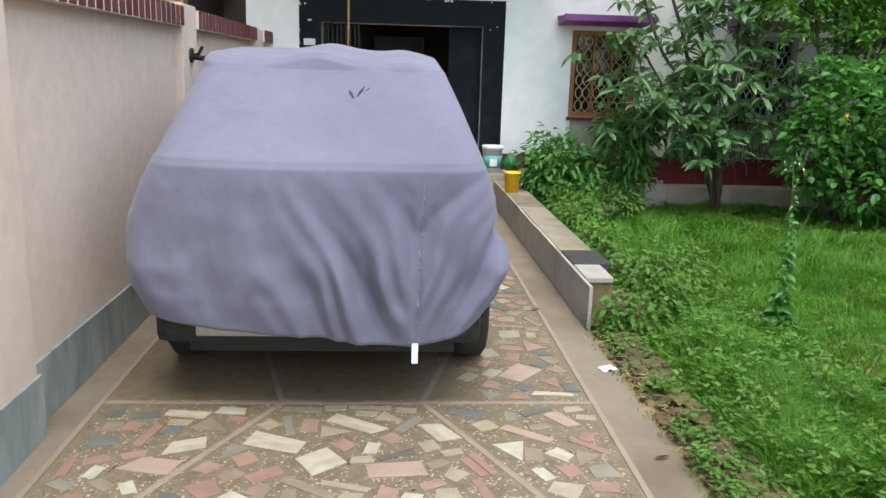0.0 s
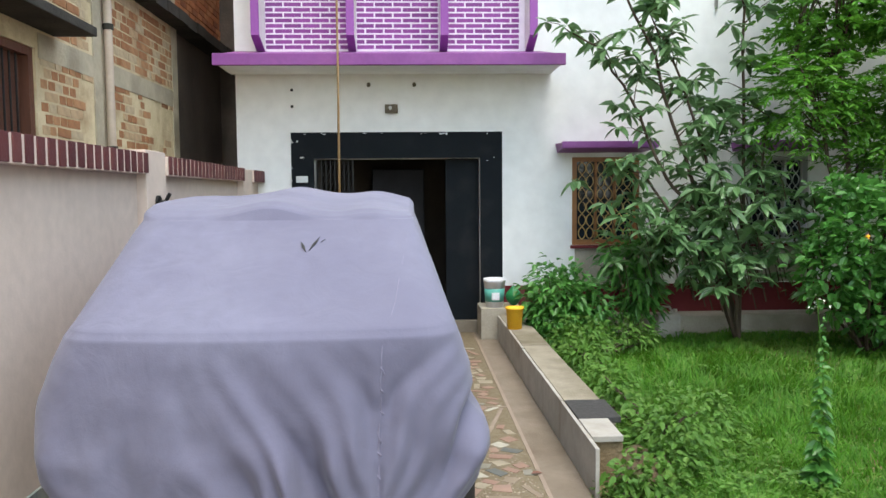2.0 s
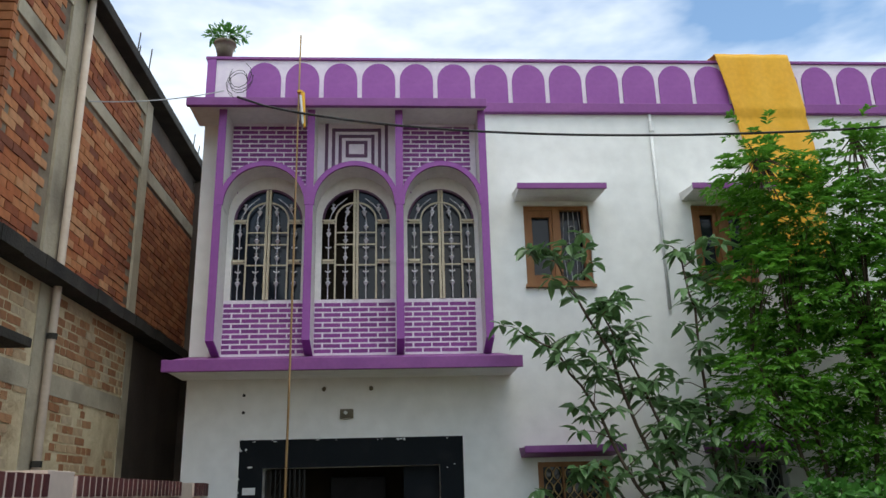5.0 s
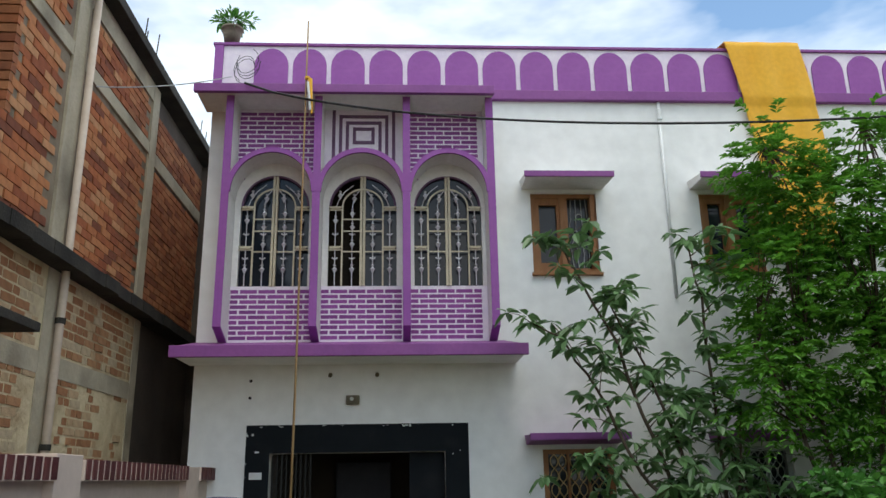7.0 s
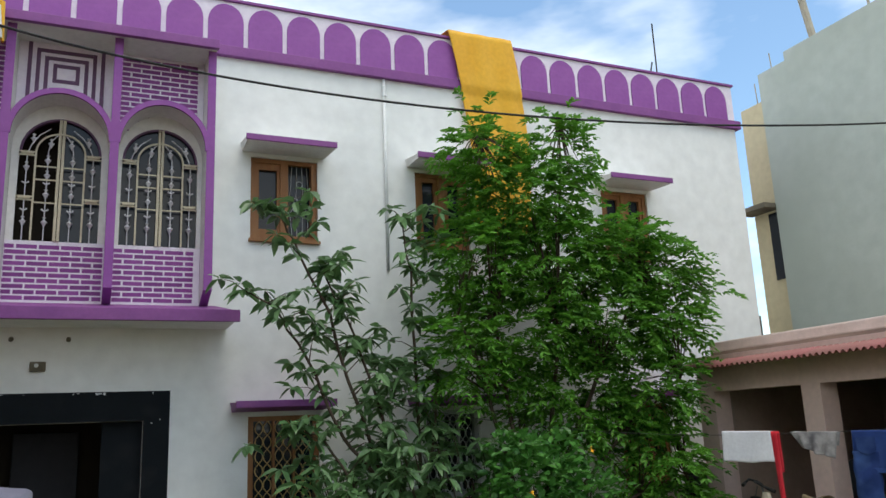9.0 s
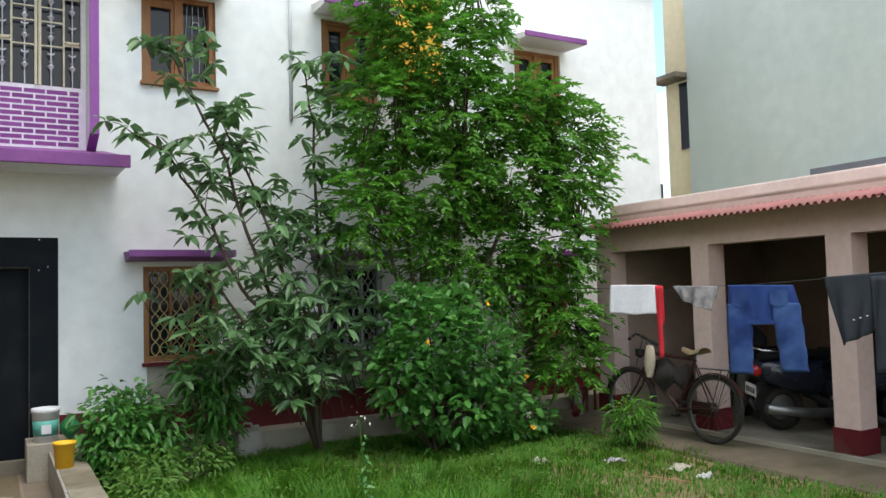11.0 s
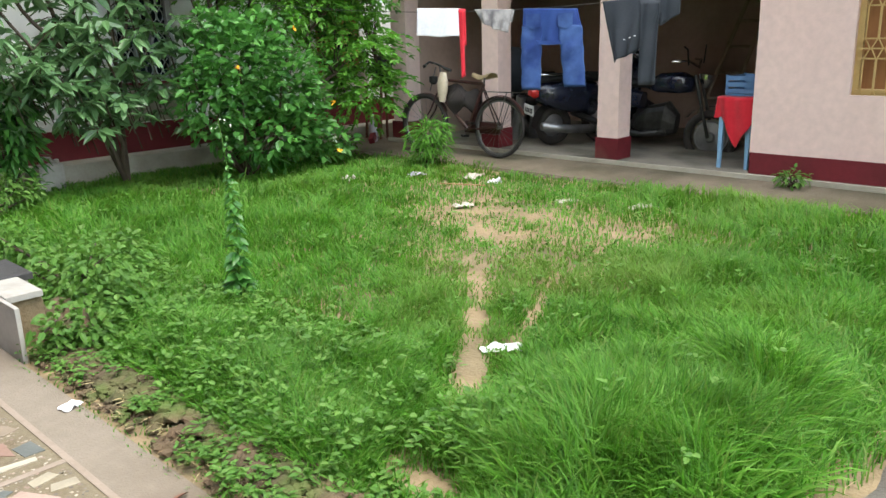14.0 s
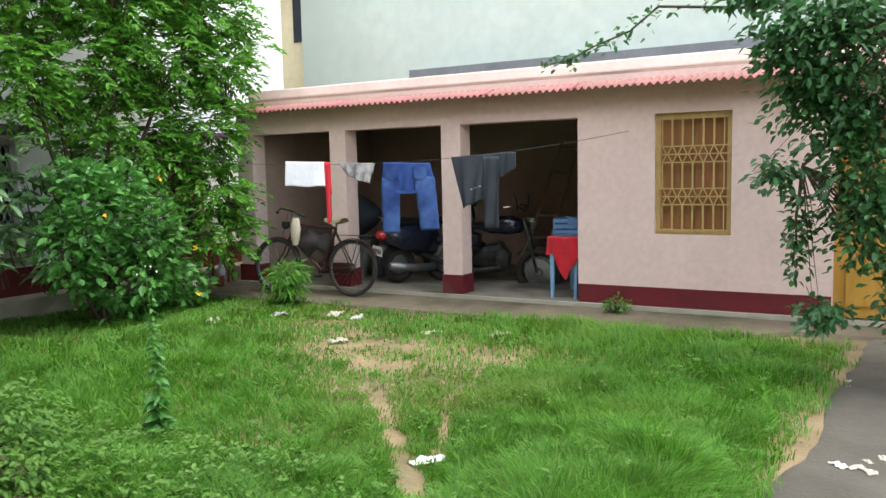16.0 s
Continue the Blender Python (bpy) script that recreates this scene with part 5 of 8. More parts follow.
M_TUFT = mat("lush_grass_blades", (0.123, 0.242, 0.027), scale=2.0, rough=0.5, bump=0, island=True, spec=0.35, through_light=0.5, palette=[(0.098, 0.306, 0.020), (0.163, 0.403, 0.041), (0.220, 0.419, 0.065), (0.073, 0.242, 0.017)])
M_NEEM = mat("light_green_leaves", (0.101, 0.202, 0.030), scale=3, rough=0.48, bump=0, island=True, through_light=0.45, palette=[(0.067, 0.213, 0.022), (0.123, 0.348, 0.034), (0.185, 0.449, 0.051), (0.090, 0.275, 0.027)])
M_DARKLEAF = mat("dark_green_leaves", (0.112, 0.224, 0.034), scale=3, rough=0.36, bump=0, island=True, spec=0.5, through_light=0.38, palette=[(0.056, 0.190, 0.034), (0.090, 0.280, 0.050), (0.140, 0.375, 0.069), (0.069, 0.230, 0.041)])
M_DEEPLEAF = mat("deep_green_leaves", (0.115, 0.230, 0.034), scale=3, rough=0.36, bump=0, island=True, spec=0.55, through_light=0.42, palette=[(0.035, 0.122, 0.037), (0.056, 0.177, 0.052), (0.081, 0.232, 0.068), (0.044, 0.146, 0.044)])
M_LONGLEAF = mat("long_dusty_leaves", (0.08, 0.16, 0.06), scale=3, rough=0.36, bump=0, island=True, spec=0.55, through_light=0.34, palette=[(0.080, 0.172, 0.062), (0.125, 0.255, 0.090), (0.190, 0.355, 0.135), (0.095, 0.198, 0.070)])
M_WEED = mat("weed_leaves", (0.067, 0.131, 0.018), scale=3, rough=0.55, bump=0, island=True, through_light=0.38, palette=[(0.073, 0.189, 0.022), (0.111, 0.260, 0.034), (0.159, 0.302, 0.051), (0.085, 0.223, 0.026)])
M_BARK = mat("brown_bark", (0.061, 0.043, 0.029), (0.094, 0.068, 0.047), 8, 0.9, 0.5, 60, stretch=(1, 1, 0.3))
M_PETAL = mat("yellow_petals", (0.85, 0.50, 0.03), (0.8, 0.42, 0.02), 9, 0.6, 0)
M_WPETAL = mat("white_petals", (0.6, 0.62, 0.5), None, 9, 0.6, 0)
NR = np.random.RandomState(11)


def unit(v):
    return v / np.maximum(np.linalg.norm(v, axis=-1, keepdims=True), 1e-6)


def leaf_bm(P, D, L, W, fold=0.25, droop=0.15):
    """Folded pointed leaves: bases P, ways D, lengths L and widths W, as one mesh's arrays."""
    P, D = np.asarray(P, float), unit(np.asarray(D, float))
    n = len(P)
    L, W = np.broadcast_to(L, n)[:, None], np.broadcast_to(W, n)[:, None]
    up = np.tile([0.0, 0, 1], (n, 1)) + NR.normal(0, 0.35, (n, 3))
    S = unit(np.cross(D, up))
    N = np.cross(S, D)
    down = np.array([0, 0, 1.0]) * L * droop
    tip = P + D * L - down
    m1, m2 = P + D * L * 0.3 - down * 0.1, P + D * L * 0.68 - down * 0.46
    rise = N * W * fold
    V = np.stack([P, m1 + S * W * 0.47 + rise, m2 + S * W * 0.40 + rise * 0.8, tip, m2 - S * W * 0.40 + rise * 0.8, m1 - S * W * 0.47 + rise, m1, m2], 1).reshape(-1, 3)
    k = np.arange(n)[:, None] * 8
    F = np.concatenate([k + f for f in ([0, 1, 6], [1, 2, 6], [6, 2, 7], [2, 3, 7], [0, 6, 5], [6, 7, 5], [7, 4, 5], [7, 3, 4])])
    return V, F


def raw_part(name, V, F, material, parent, label="", kind=""):
    me = bpy.data.meshes.new(name)
    o = np.array(ORG[parent.name])
    me.from_pydata((np.asarray(V) - o).tolist(), [], np.asarray(F).tolist())
    me.materials.append(material)
    ob = new(name, me)
    ob.parent = parent
    ORG[ob.name] = ORG[parent.name]
    return tagged(ob, label, kind=kind)


def in_blob(blobs, n, shell=0.45):
    """Places in ellipsoids, mostly near their skins, and the ways outward."""
    vol = np.array([(b[3] * b[4] * b[5]) ** 0.75 for b in blobs])
    which = NR.choice(len(blobs), n, p=vol / vol.sum())
    B0 = np.array(blobs)[which]
    d = unit(NR.normal(0, 1, (n, 3)))
    r = (shell + (1 - shell) * NR.rand(n, 1)) * (1 + 0.12 * NR.normal(0, 1, (n, 1)))
    return B0[:, :3] + d * B0[:, 3:] * r, d


def sprays(P, D, pairs, rach, ll, lw):
    """Feathered leaves: paired leaflets along a drooping rib."""
    n = len(P)
    D = unit(D * [1, 1, 0.5] + [0, 0, 0.25] + NR.normal(0, 0.3, (n, 3)))
    R = rach * (0.7 + 0.6 * NR.rand(n, 1))
    S = unit(np.cross(D, [0, 0, 1.0]))
    bp_, bd = [], []
    for k in range(pairs):
        f = 0.15 + 0.85 * k / (pairs - 1)
        c = P + D * R * f - np.array([0, 0, 1.0]) * R * 0.45 * f * f
        for s in (-1, 1):
            bp_.append(c)
            bd.append(S * s * 0.9 + D * 0.75 - np.array([0, 0, 0.2]))
    bp_.append(P + D * R - np.array([0, 0, 1.0]) * R * 0.45)
    bd.append(D - np.array([0, 0, 0.6]))
    bp_, bd = np.concatenate(bp_), np.concatenate(bd)
    m = len(bp_)
    return leaf_bm(bp_, bd + NR.normal(0, 0.18, (m, 3)), ll * (0.7 + 0.5 * NR.rand(m)), lw * (0.8 + 0.4 * NR.rand(m)))


def limbs(root, stems, twigs, r0, r1):
    bm = bmesh.new()
    for s in stems:
        pts = [Vector(root)] + [Vector(p) for p in s]
        fine = []
        for a, b in zip(pts, pts[1:]):
            for k in range(4):
                q = a.lerp(b, k / 4)
                fine.append(q + Vector((RNG.uniform(-1, 1), RNG.uniform(-1, 1), 0)) * 0.018 * (1 if fine else 0))
        fine.append(pts[-1])
        tube(bm, fine, r0, 7, r1)
    for a, b in twigs:
        a, b = Vector(a), Vector(b)
        tube(bm, [a, a.lerp(b, 0.5) + Vector((0, 0, 0.03)), b], r1 * 1.1, 4, r1 * 0.3)
    return bm


# feathery tree
tb = thing("feathery_tree", "bushy green tree with feathery leaves before the house wall", "tree", (4.8, 8.35, 0))
BLOBS = [(4.42, 8.4, 4.75, 0.40, 0.35, 0.50), (5.52, 8.4, 4.88, 0.34, 0.32, 0.55), (4.9, 8.4, 4.3, 0.78, 0.45, 0.48), (4.35, 8.4, 3.6, 0.48, 0.45, 0.52), (5.35, 8.35, 3.6, 0.78, 0.5, 0.52), (6.15, 8.3, 3.74, 0.62, 0.45, 0.38),
         (6.68, 8.25, 3.5, 0.48, 0.4, 0.36), (6.62, 8.2, 2.85, 0.48, 0.45, 0.34), (6.0, 8.3, 2.9, 0.75, 0.5, 0.48), (4.9, 8.4, 2.75, 0.9, 0.5, 0.55), (4.05, 8.3, 2.5, 0.36, 0.4, 0.6), (6.3, 8.1, 2.1, 0.5, 0.45, 0.42),
         (6.25, 8.0, 1.35, 0.46, 0.42, 0.38), (6.3, 7.95, 0.85, 0.38, 0.4, 0.26), (5.4, 8.4, 2.0, 0.8, 0.5, 0.6), (7.45, 8.3, 3.24, 0.22, 0.14, 0.08)]
stems = [[(4.7, 8.35, 1.2), (4.5, 8.4, 2.8), (4.42, 8.42, 5.0)], [(4.95, 8.3, 1.1), (5.25, 8.3, 2.9), (5.52, 8.4, 5.25)], [(5.0, 8.3, 1.0), (5.7, 8.25, 2.3), (6.4, 8.25, 3.35), (7.4, 8.3, 3.22)], [(5.1, 8.2, 0.9), (5.8, 8.1, 1.6), (6.6, 8.0, 2.2)], [(4.6, 8.3, 1.0), (4.3, 8.25, 2.1), (4.0, 8.25, 2.9)], [(5.2, 8.2, 0.6), (5.9, 8.0, 1.0), (6.5, 7.95, 1.15)]]
P, D = in_blob(BLOBS, 3100, 0.45)
keep = P[:, 1] < 9.3
P, D = P[keep], D[keep]
heads = np.array([p for s in stems for p in s])
tw = []
for i in range(0, len(P), 9):
    h = heads[np.argmin(np.linalg.norm(heads - (P[i] - [0, 0, 0.35]), axis=1))]
    tw.append((h, P[i]))
part("trunk", limbs((4.8, 8.35, -0.02), stems, tw, 0.035, 0.009), M_BARK, tb, "thin brown stems")
raw_part("crown", *sprays(P, D, 6, 0.23, 0.088, 0.038), M_NEEM, tb, "bright feathery foliage")
# flowering bush below it
hb = thing("flowering_bush", "dense dark green bush with a few yellow flowers", "bush", (4.6, 7.9, 0))
HB = [(4.5, 7.75, 1.15, 0.52, 0.45, 0.48), (5.0, 7.75, 0.95, 0.45, 0.45, 0.45), (4.18, 7.75, 0.85, 0.36, 0.4, 0.42), (4.75, 7.7, 0.5, 0.58, 0.4, 0.36), (5.3, 7.8, 0.6, 0.28, 0.3, 0.35), (5.6, 7.85, 0.28, 0.35, 0.3, 0.22), (4.3, 7.8, 1.52, 0.24, 0.25, 0.2), (4.85, 7.85, 1.5, 0.3, 0.3, 0.2)]
P, D = in_blob(HB, 3600, 0.6)
keep = P[:, 2] > 0.08
P, D = P[keep], D[keep]
raw_part("crown", *leaf_bm(P, D * [1, 1, 0.6] + NR.normal(0, 0.5, P.shape), 0.10 * (0.6 + 0.7 * NR.rand(len(P))), 0.068, 0.14), M_DARKLEAF, hb)
st = [[(4.6 + 0.5 * math.cos(a), 7.9 + 0.35 * math.sin(a), 0.6), (4.6 + 0.6 * math.cos(a), 7.9 + 0.4 * math.sin(a), 1.2)] for a in np.linspace(0, 6, 8)]
part("stem", limbs((4.6, 7.9, -0.02), st, [], 0.018, 0.006), M_BARK, hb)
for i in range(5):
    c = [(4.2, 7.3, 1.15), (4.85, 7.28, 1.5), (5.3, 7.3, 0.75), (5.45, 7.5, 0.35), (5.5, 7.5, 0.22), (4.0, 7.45, 0.45), (4.6, 7.2, 0.9), (5.55, 7.6, 1.6), (4.35, 7.42, 1.6)][i]
    d = unit(NR.normal(0, 1, (6, 3)) + [0, -0.6, 0.3])
    raw_part("flower", *leaf_bm(np.tile(c, (6, 1)), d, 0.04, 0.03, 0.1), M_PETAL if i != 3 else M_WPETAL, hb, "yellow flower" if i != 3 else "")

# long-leaved slender tree
ta = thing("slender_tree", "sparse slender tree with long drooping leaves", "tree", (3.63, 8.6, 0))
ASTEM = [[(3.65, 8.55, 1.71), (3.58, 8.5, 3.4), (3.5, 8.5, 3.98)], [(3.12, 8.5, 1.56), (2.68, 8.5, 2.93), (2.32, 8.5, 3.67), (2.16, 8.5, 3.98)], [(3.15, 8.45, 1.3), (2.8, 8.45, 1.7), (2.42, 8.4, 2.5), (2.1, 8.4, 2.98), (1.83, 8.4, 3.12)],
         [(3.3, 8.55, 1.7), (2.98, 8.55, 2.69), (2.63, 8.55, 3.4)], [(3.3, 8.45, 0.8), (2.95, 8.35, 1.13), (2.55, 8.3, 1.75), (2.25, 8.25, 1.78)], [(3.6, 8.45, 1.0), (3.75, 8.4, 1.75), (3.82, 8.4, 2.3)], [(3.5, 8.4, 0.6), (3.2, 8.2, 1.0), (2.7, 8.1, 1.05)]]
tw, PP = [], []
for si, s in enumerate(ASTEM):
    pts = [Vector((3.63, 8.6, 0))] + [Vector(p) for p in s]
    for a, b in zip(pts[1:], pts[2:] + [pts[-1]]) if len(pts) > 2 else ():
        m = max(1, int((b - a).length / 0.115))
        for k in range(m):
            q = a.lerp(b, (k + RNG.random()) / m)
            e = q + Vector((RNG.uniform(-1, 1), RNG.uniform(-0.7, 0.6), RNG.uniform(0.1, 0.75))) * 0.34
            tw.append((q, e))
            PP.append(e)
            if RNG.random() < 0.8:
                PP.append(q.lerp(e, 0.5))
    PP += [pts[-1]] * 2
for k in range(150):
    c = Vector((RNG.gauss(3.2, 0.5), RNG.uniform(7.95, 8.7), RNG.uniform(0.5, 1.35) + 0.5 * RNG.random()))
    PP.append(c)
    tw.append((c + Vector((0.12, 0.1, -0.25)), c))
WP, WD = [], []
for p in PP:
    m = RNG.randint(5, 9)
    a0 = RNG.random() * 6.28
    for j in range(m):
        a = a0 + 6.283 * j / m + RNG.uniform(-0.25, 0.25)
        WP.append(tuple(p + Vector((math.cos(a), math.sin(a), 0)) * 0.01))
        WD.append((math.cos(a), math.sin(a), RNG.uniform(-0.95, 0.45)))
raw_part("crown", *leaf_bm(WP, WD, 0.18 * (0.6 + 0.65 * NR.rand(len(WP))), 0.072 * (0.7 + 0.6 * NR.rand(len(WP))), 0.22, 0.2), M_LONGLEAF, ta, "long drooping leaves in whorls")
part("trunk", limbs((3.63, 8.6, -0.02), ASTEM, tw, 0.024, 0.007), M_BARK, ta, "thin dark stems in a clump")


def bush(name, label, blobs, n, L, W, m, stems_from, group=""):
    t = thing(name, label, "bush" if "bush" in name else "plant", stems_from, group)
    P, D = in_blob(blobs, n, 0.35)
    k = P[:, 2] > 0.03
    P, D = P[k], D[k]
    raw_part("leaves", *leaf_bm(P, D * [1, 1, 0.4] + [0, 0, -0.1] + NR.normal(0, 0.45, P.shape), L * (0.65 + 0.7 * NR.rand(len(P))), W, 0.2, 0.3), m, t)
    st = [[tuple((Vector(stems_from).lerp(Vector(b[:3]), 0.5)) + Vector((0, 0, 0.05))), b[:3]] for b in blobs]
    st += [[tuple(P[i])] for i in range(0, len(P), max(1, len(P) // 10))]
    part("stem", limbs(stems_from, st, [], 0.012, 0.004), M_BARK, t)
    return t


bush("round_bush", "round leafy green bush beside the kerb", [(1.74, 8.5, 0.5, 0.38, 0.36, 0.42), (1.98, 8.45, 0.36, 0.34, 0.3, 0.32), (1.6, 8.4, 0.3, 0.24, 0.3, 0.27)], 1900, 0.095, 0.05, M_DARKLEAF, (1.75, 8.6, 0))
bush("drooping_bush", "small drooping bush under the window", [(2.52, 8.6, 0.88, 0.34, 0.3, 0.28), (2.6, 8.6, 0.55, 0.25, 0.25, 0.3)], 900, 0.12, 0.048, M_DARKLEAF, (2.6, 8.65, 0))
bush("low_bush", "low weedy bush behind the kerb", [(1.85, 7.9, 0.2, 0.35, 0.4, 0.22), (2.3, 8.2, 0.18, 0.4, 0.3, 0.2), (1.7, 7.2, 0.18, 0.25, 0.5, 0.2)], 1500, 0.07, 0.03, M_WEED, (1.9, 7.9, 0))
bush("narrow_leaf_plant", "small bright narrow-leaved plant by the apron", [(6.25, 6.86, 0.36, 0.24, 0.24, 0.19), (6.25, 6.86, 0.2, 0.2, 0.2, 0.14)], 700, 0.10, 0.02, M_NEEM, (6.25, 6.86, 0))
bush("apron_bush", "low weedy bush at the foot of the wall", [(6.0, 8.3, 0.15, 0.4, 0.3, 0.2), (5.4, 8.1, 0.15, 0.5, 0.3, 0.18)], 700, 0.06, 0.03, M_WEED, (5.8, 8.3, 0))
bush("wall_plant", "small weed rooted at the shed plinth", [(7.05, 3.25, 0.13, 0.14, 0.16, 0.09)], 90, 0.06, 0.03, M_WEED, (7.1, 3.25, 0.03))
bush("kerb_weed_bush", "leafy weeds spilling beside the open kerb end", [(1.62, 4.8, 0.12, 0.2, 0.25, 0.14), (1.33, 4.5, 0.10, 0.13, 0.10, 0.15), (1.47, 4.42, 0.12, 0.16, 0.14, 0.16), (1.75, 5.1, 0.2, 0.28, 0.5, 0.2), (1.65, 6.1, 0.2, 0.2, 0.5, 0.18), (2.1, 5.6, 0.15, 0.3, 0.4, 0.16)], 2300, 0.048, 0.032, M_WEED, (1.8, 5.4, 0))
# tall weed
wd = thing("tall_weed", "tall flowering weed standing in the lawn", "weed", (2.32, 4.5, 0))
part("stem", T([(2.32, 4.5, -0.02), (2.34, 4.5, 0.5), (2.30, 4.52, 1.02)], 0.007, 6, 0.003), M_WEED, wd)
part("stem", T([(2.335, 4.5, 0.45), (2.42, 4.48, 0.75)], 0.004, 5, 0.002), M_WEED, wd)
n = 150
z = 0.08 + 0.85 * NR.rand(n) ** 1.7
a = NR.rand(n) * 6.283
raw_part("leaves", *leaf_bm(np.stack([2.325 + 0 * z, 4.5 + 0 * z, z], 1), np.stack([np.cos(a), np.sin(a), 0.2 - 0.9 * NR.rand(n)], 1), 0.10 * (1.15 - z), 0.05 * (1.2 - z), 0.2, 0.2), M_DARKLEAF, wd)
raw_part("flowers", *leaf_bm(np.array([(2.30, 4.52, 1.0)] * 14) + NR.normal(0, 0.022, (14, 3)), NR.normal(0, 1, (14, 3)), 0.016, 0.010), M_WPETAL, wd, "tiny white flowers", "stuff")

# overhanging tree by the path
tr = thing("overhanging_tree", "dark-leaved tree hanging over the garden path", "tree", (5.75, -0.15, 0))
RBL = [(5.25, 1.0, 1.2, 0.36, 0.34, 0.5), (5.25, 1.2, 2.45, 0.5, 0.55, 0.5), (5.3, 1.05, 1.75, 0.42, 0.42, 0.55), (5.25, 1.35, 2.0, 0.3, 0.36, 0.4), (5.1, 1.5, 2.3, 0.25, 0.3, 0.3), (5.2, 1.42, 1.05, 0.16, 0.10, 0.42), (5.15, 1.55, 1.45, 0.18, 0.2, 0.16), (5.2, 1.75, 2.72, 0.35, 0.35, 0.14), (5.35, 0.65, 0.75, 0.4, 0.35, 0.5), (5.2, 1.25, 0.48, 0.35, 0.2, 0.12), (5.6, 0.3, 2.2, 0.8, 0.7, 0.9)]
P, D = in_blob(RBL, 12000, 0.15)
raw_part("crown", *leaf_bm(P, D * [1, 1, 0.2] + [0, 0, -0.35] + NR.normal(0, 0.5, P.shape), 0.068 * (0.6 + 0.7 * NR.rand(len(P))), 0.042, 0.15), M_DEEPLEAF, tr)
st = [[(5.65, 0.1, 1.4), (5.3, 0.8, 2.4), (5.2, 1.6, 2.75)], [(5.65, 0.1, 1.3), (5.3, 1.0, 1.9), (5.2, 1.4, 1.5), (5.2, 1.45, 0.8)], [(5.7, 0.0, 1.0), (5.4, 0.6, 0.9)]]
tw = [(st[0][1], tuple(P[i])) if P[i][2] > 1.4 else (st[1][2], tuple(P[i])) for i in range(0, len(P), 90)]
part("trunk", limbs((5.75, -0.15, -0.02), st, tw, 0.028, 0.006), M_BARK, tr)

# a thin branch that reaches out over the eave
bp_ = [Vector((5.35, 1.25, 2.55)), Vector((5.40, 2.43, 2.71)), Vector((5.40, 2.65, 2.55)), Vector((5.40, 2.94, 2.46)), Vector((5.40, 3.14, 2.37)), Vector((5.40, 3.38, 2.35))]
part("branch", T(bp_, 0.012, 6, 0.003), M_BARK, tr, "thin leafy branch over the eave")
P = np.array([tuple(bp_[k].lerp(bp_[k + 1], f)) for k in range(5) for f in np.linspace(0, 1, 26)]) + NR.normal(0, 0.04, (130, 3))
raw_part("branch_leaves", *leaf_bm(P, NR.normal(0, 1, P.shape) * [1, 1, 0.5] + [0, 0.3, -0.2], 0.062, 0.036, 0.15), M_DEEPLEAF, tr)

# rooftop pot
pt = thing("roof_plant", "potted leafy plant on the parapet corner", "potted plant", (-1.48, 9.56, 6.815))
part("pot", lathe(bmesh.new(), [(0.085, 0), (0.105, 0.1), (0.125, 0.17), (0.135, 0.17), (0.135, 0.2), (0.115, 0.2), (0.11, 0.17)], (-1.48, 9.56, 6.815), 18), M_CONC, pt, "round grey cement pot", smooth=True)
P, D = in_blob([(-1.48, 9.56, 7.13, 0.16, 0.16, 0.12), (-1.32, 9.56, 7.15, 0.1, 0.1, 0.06), (-1.62, 9.55, 7.12, 0.1, 0.1, 0.07)], 260, 0.2)
raw_part("leaves", *leaf_bm(P, D + [0, 0, 0.2], 0.085, 0.03), M_DARKLEAF, pt)
part("stem", limbs((-1.48, 9.56, 6.98), [[tuple(P[i])] for i in range(0, 200, 20)], [], 0.008, 0.003), M_BARK, pt)

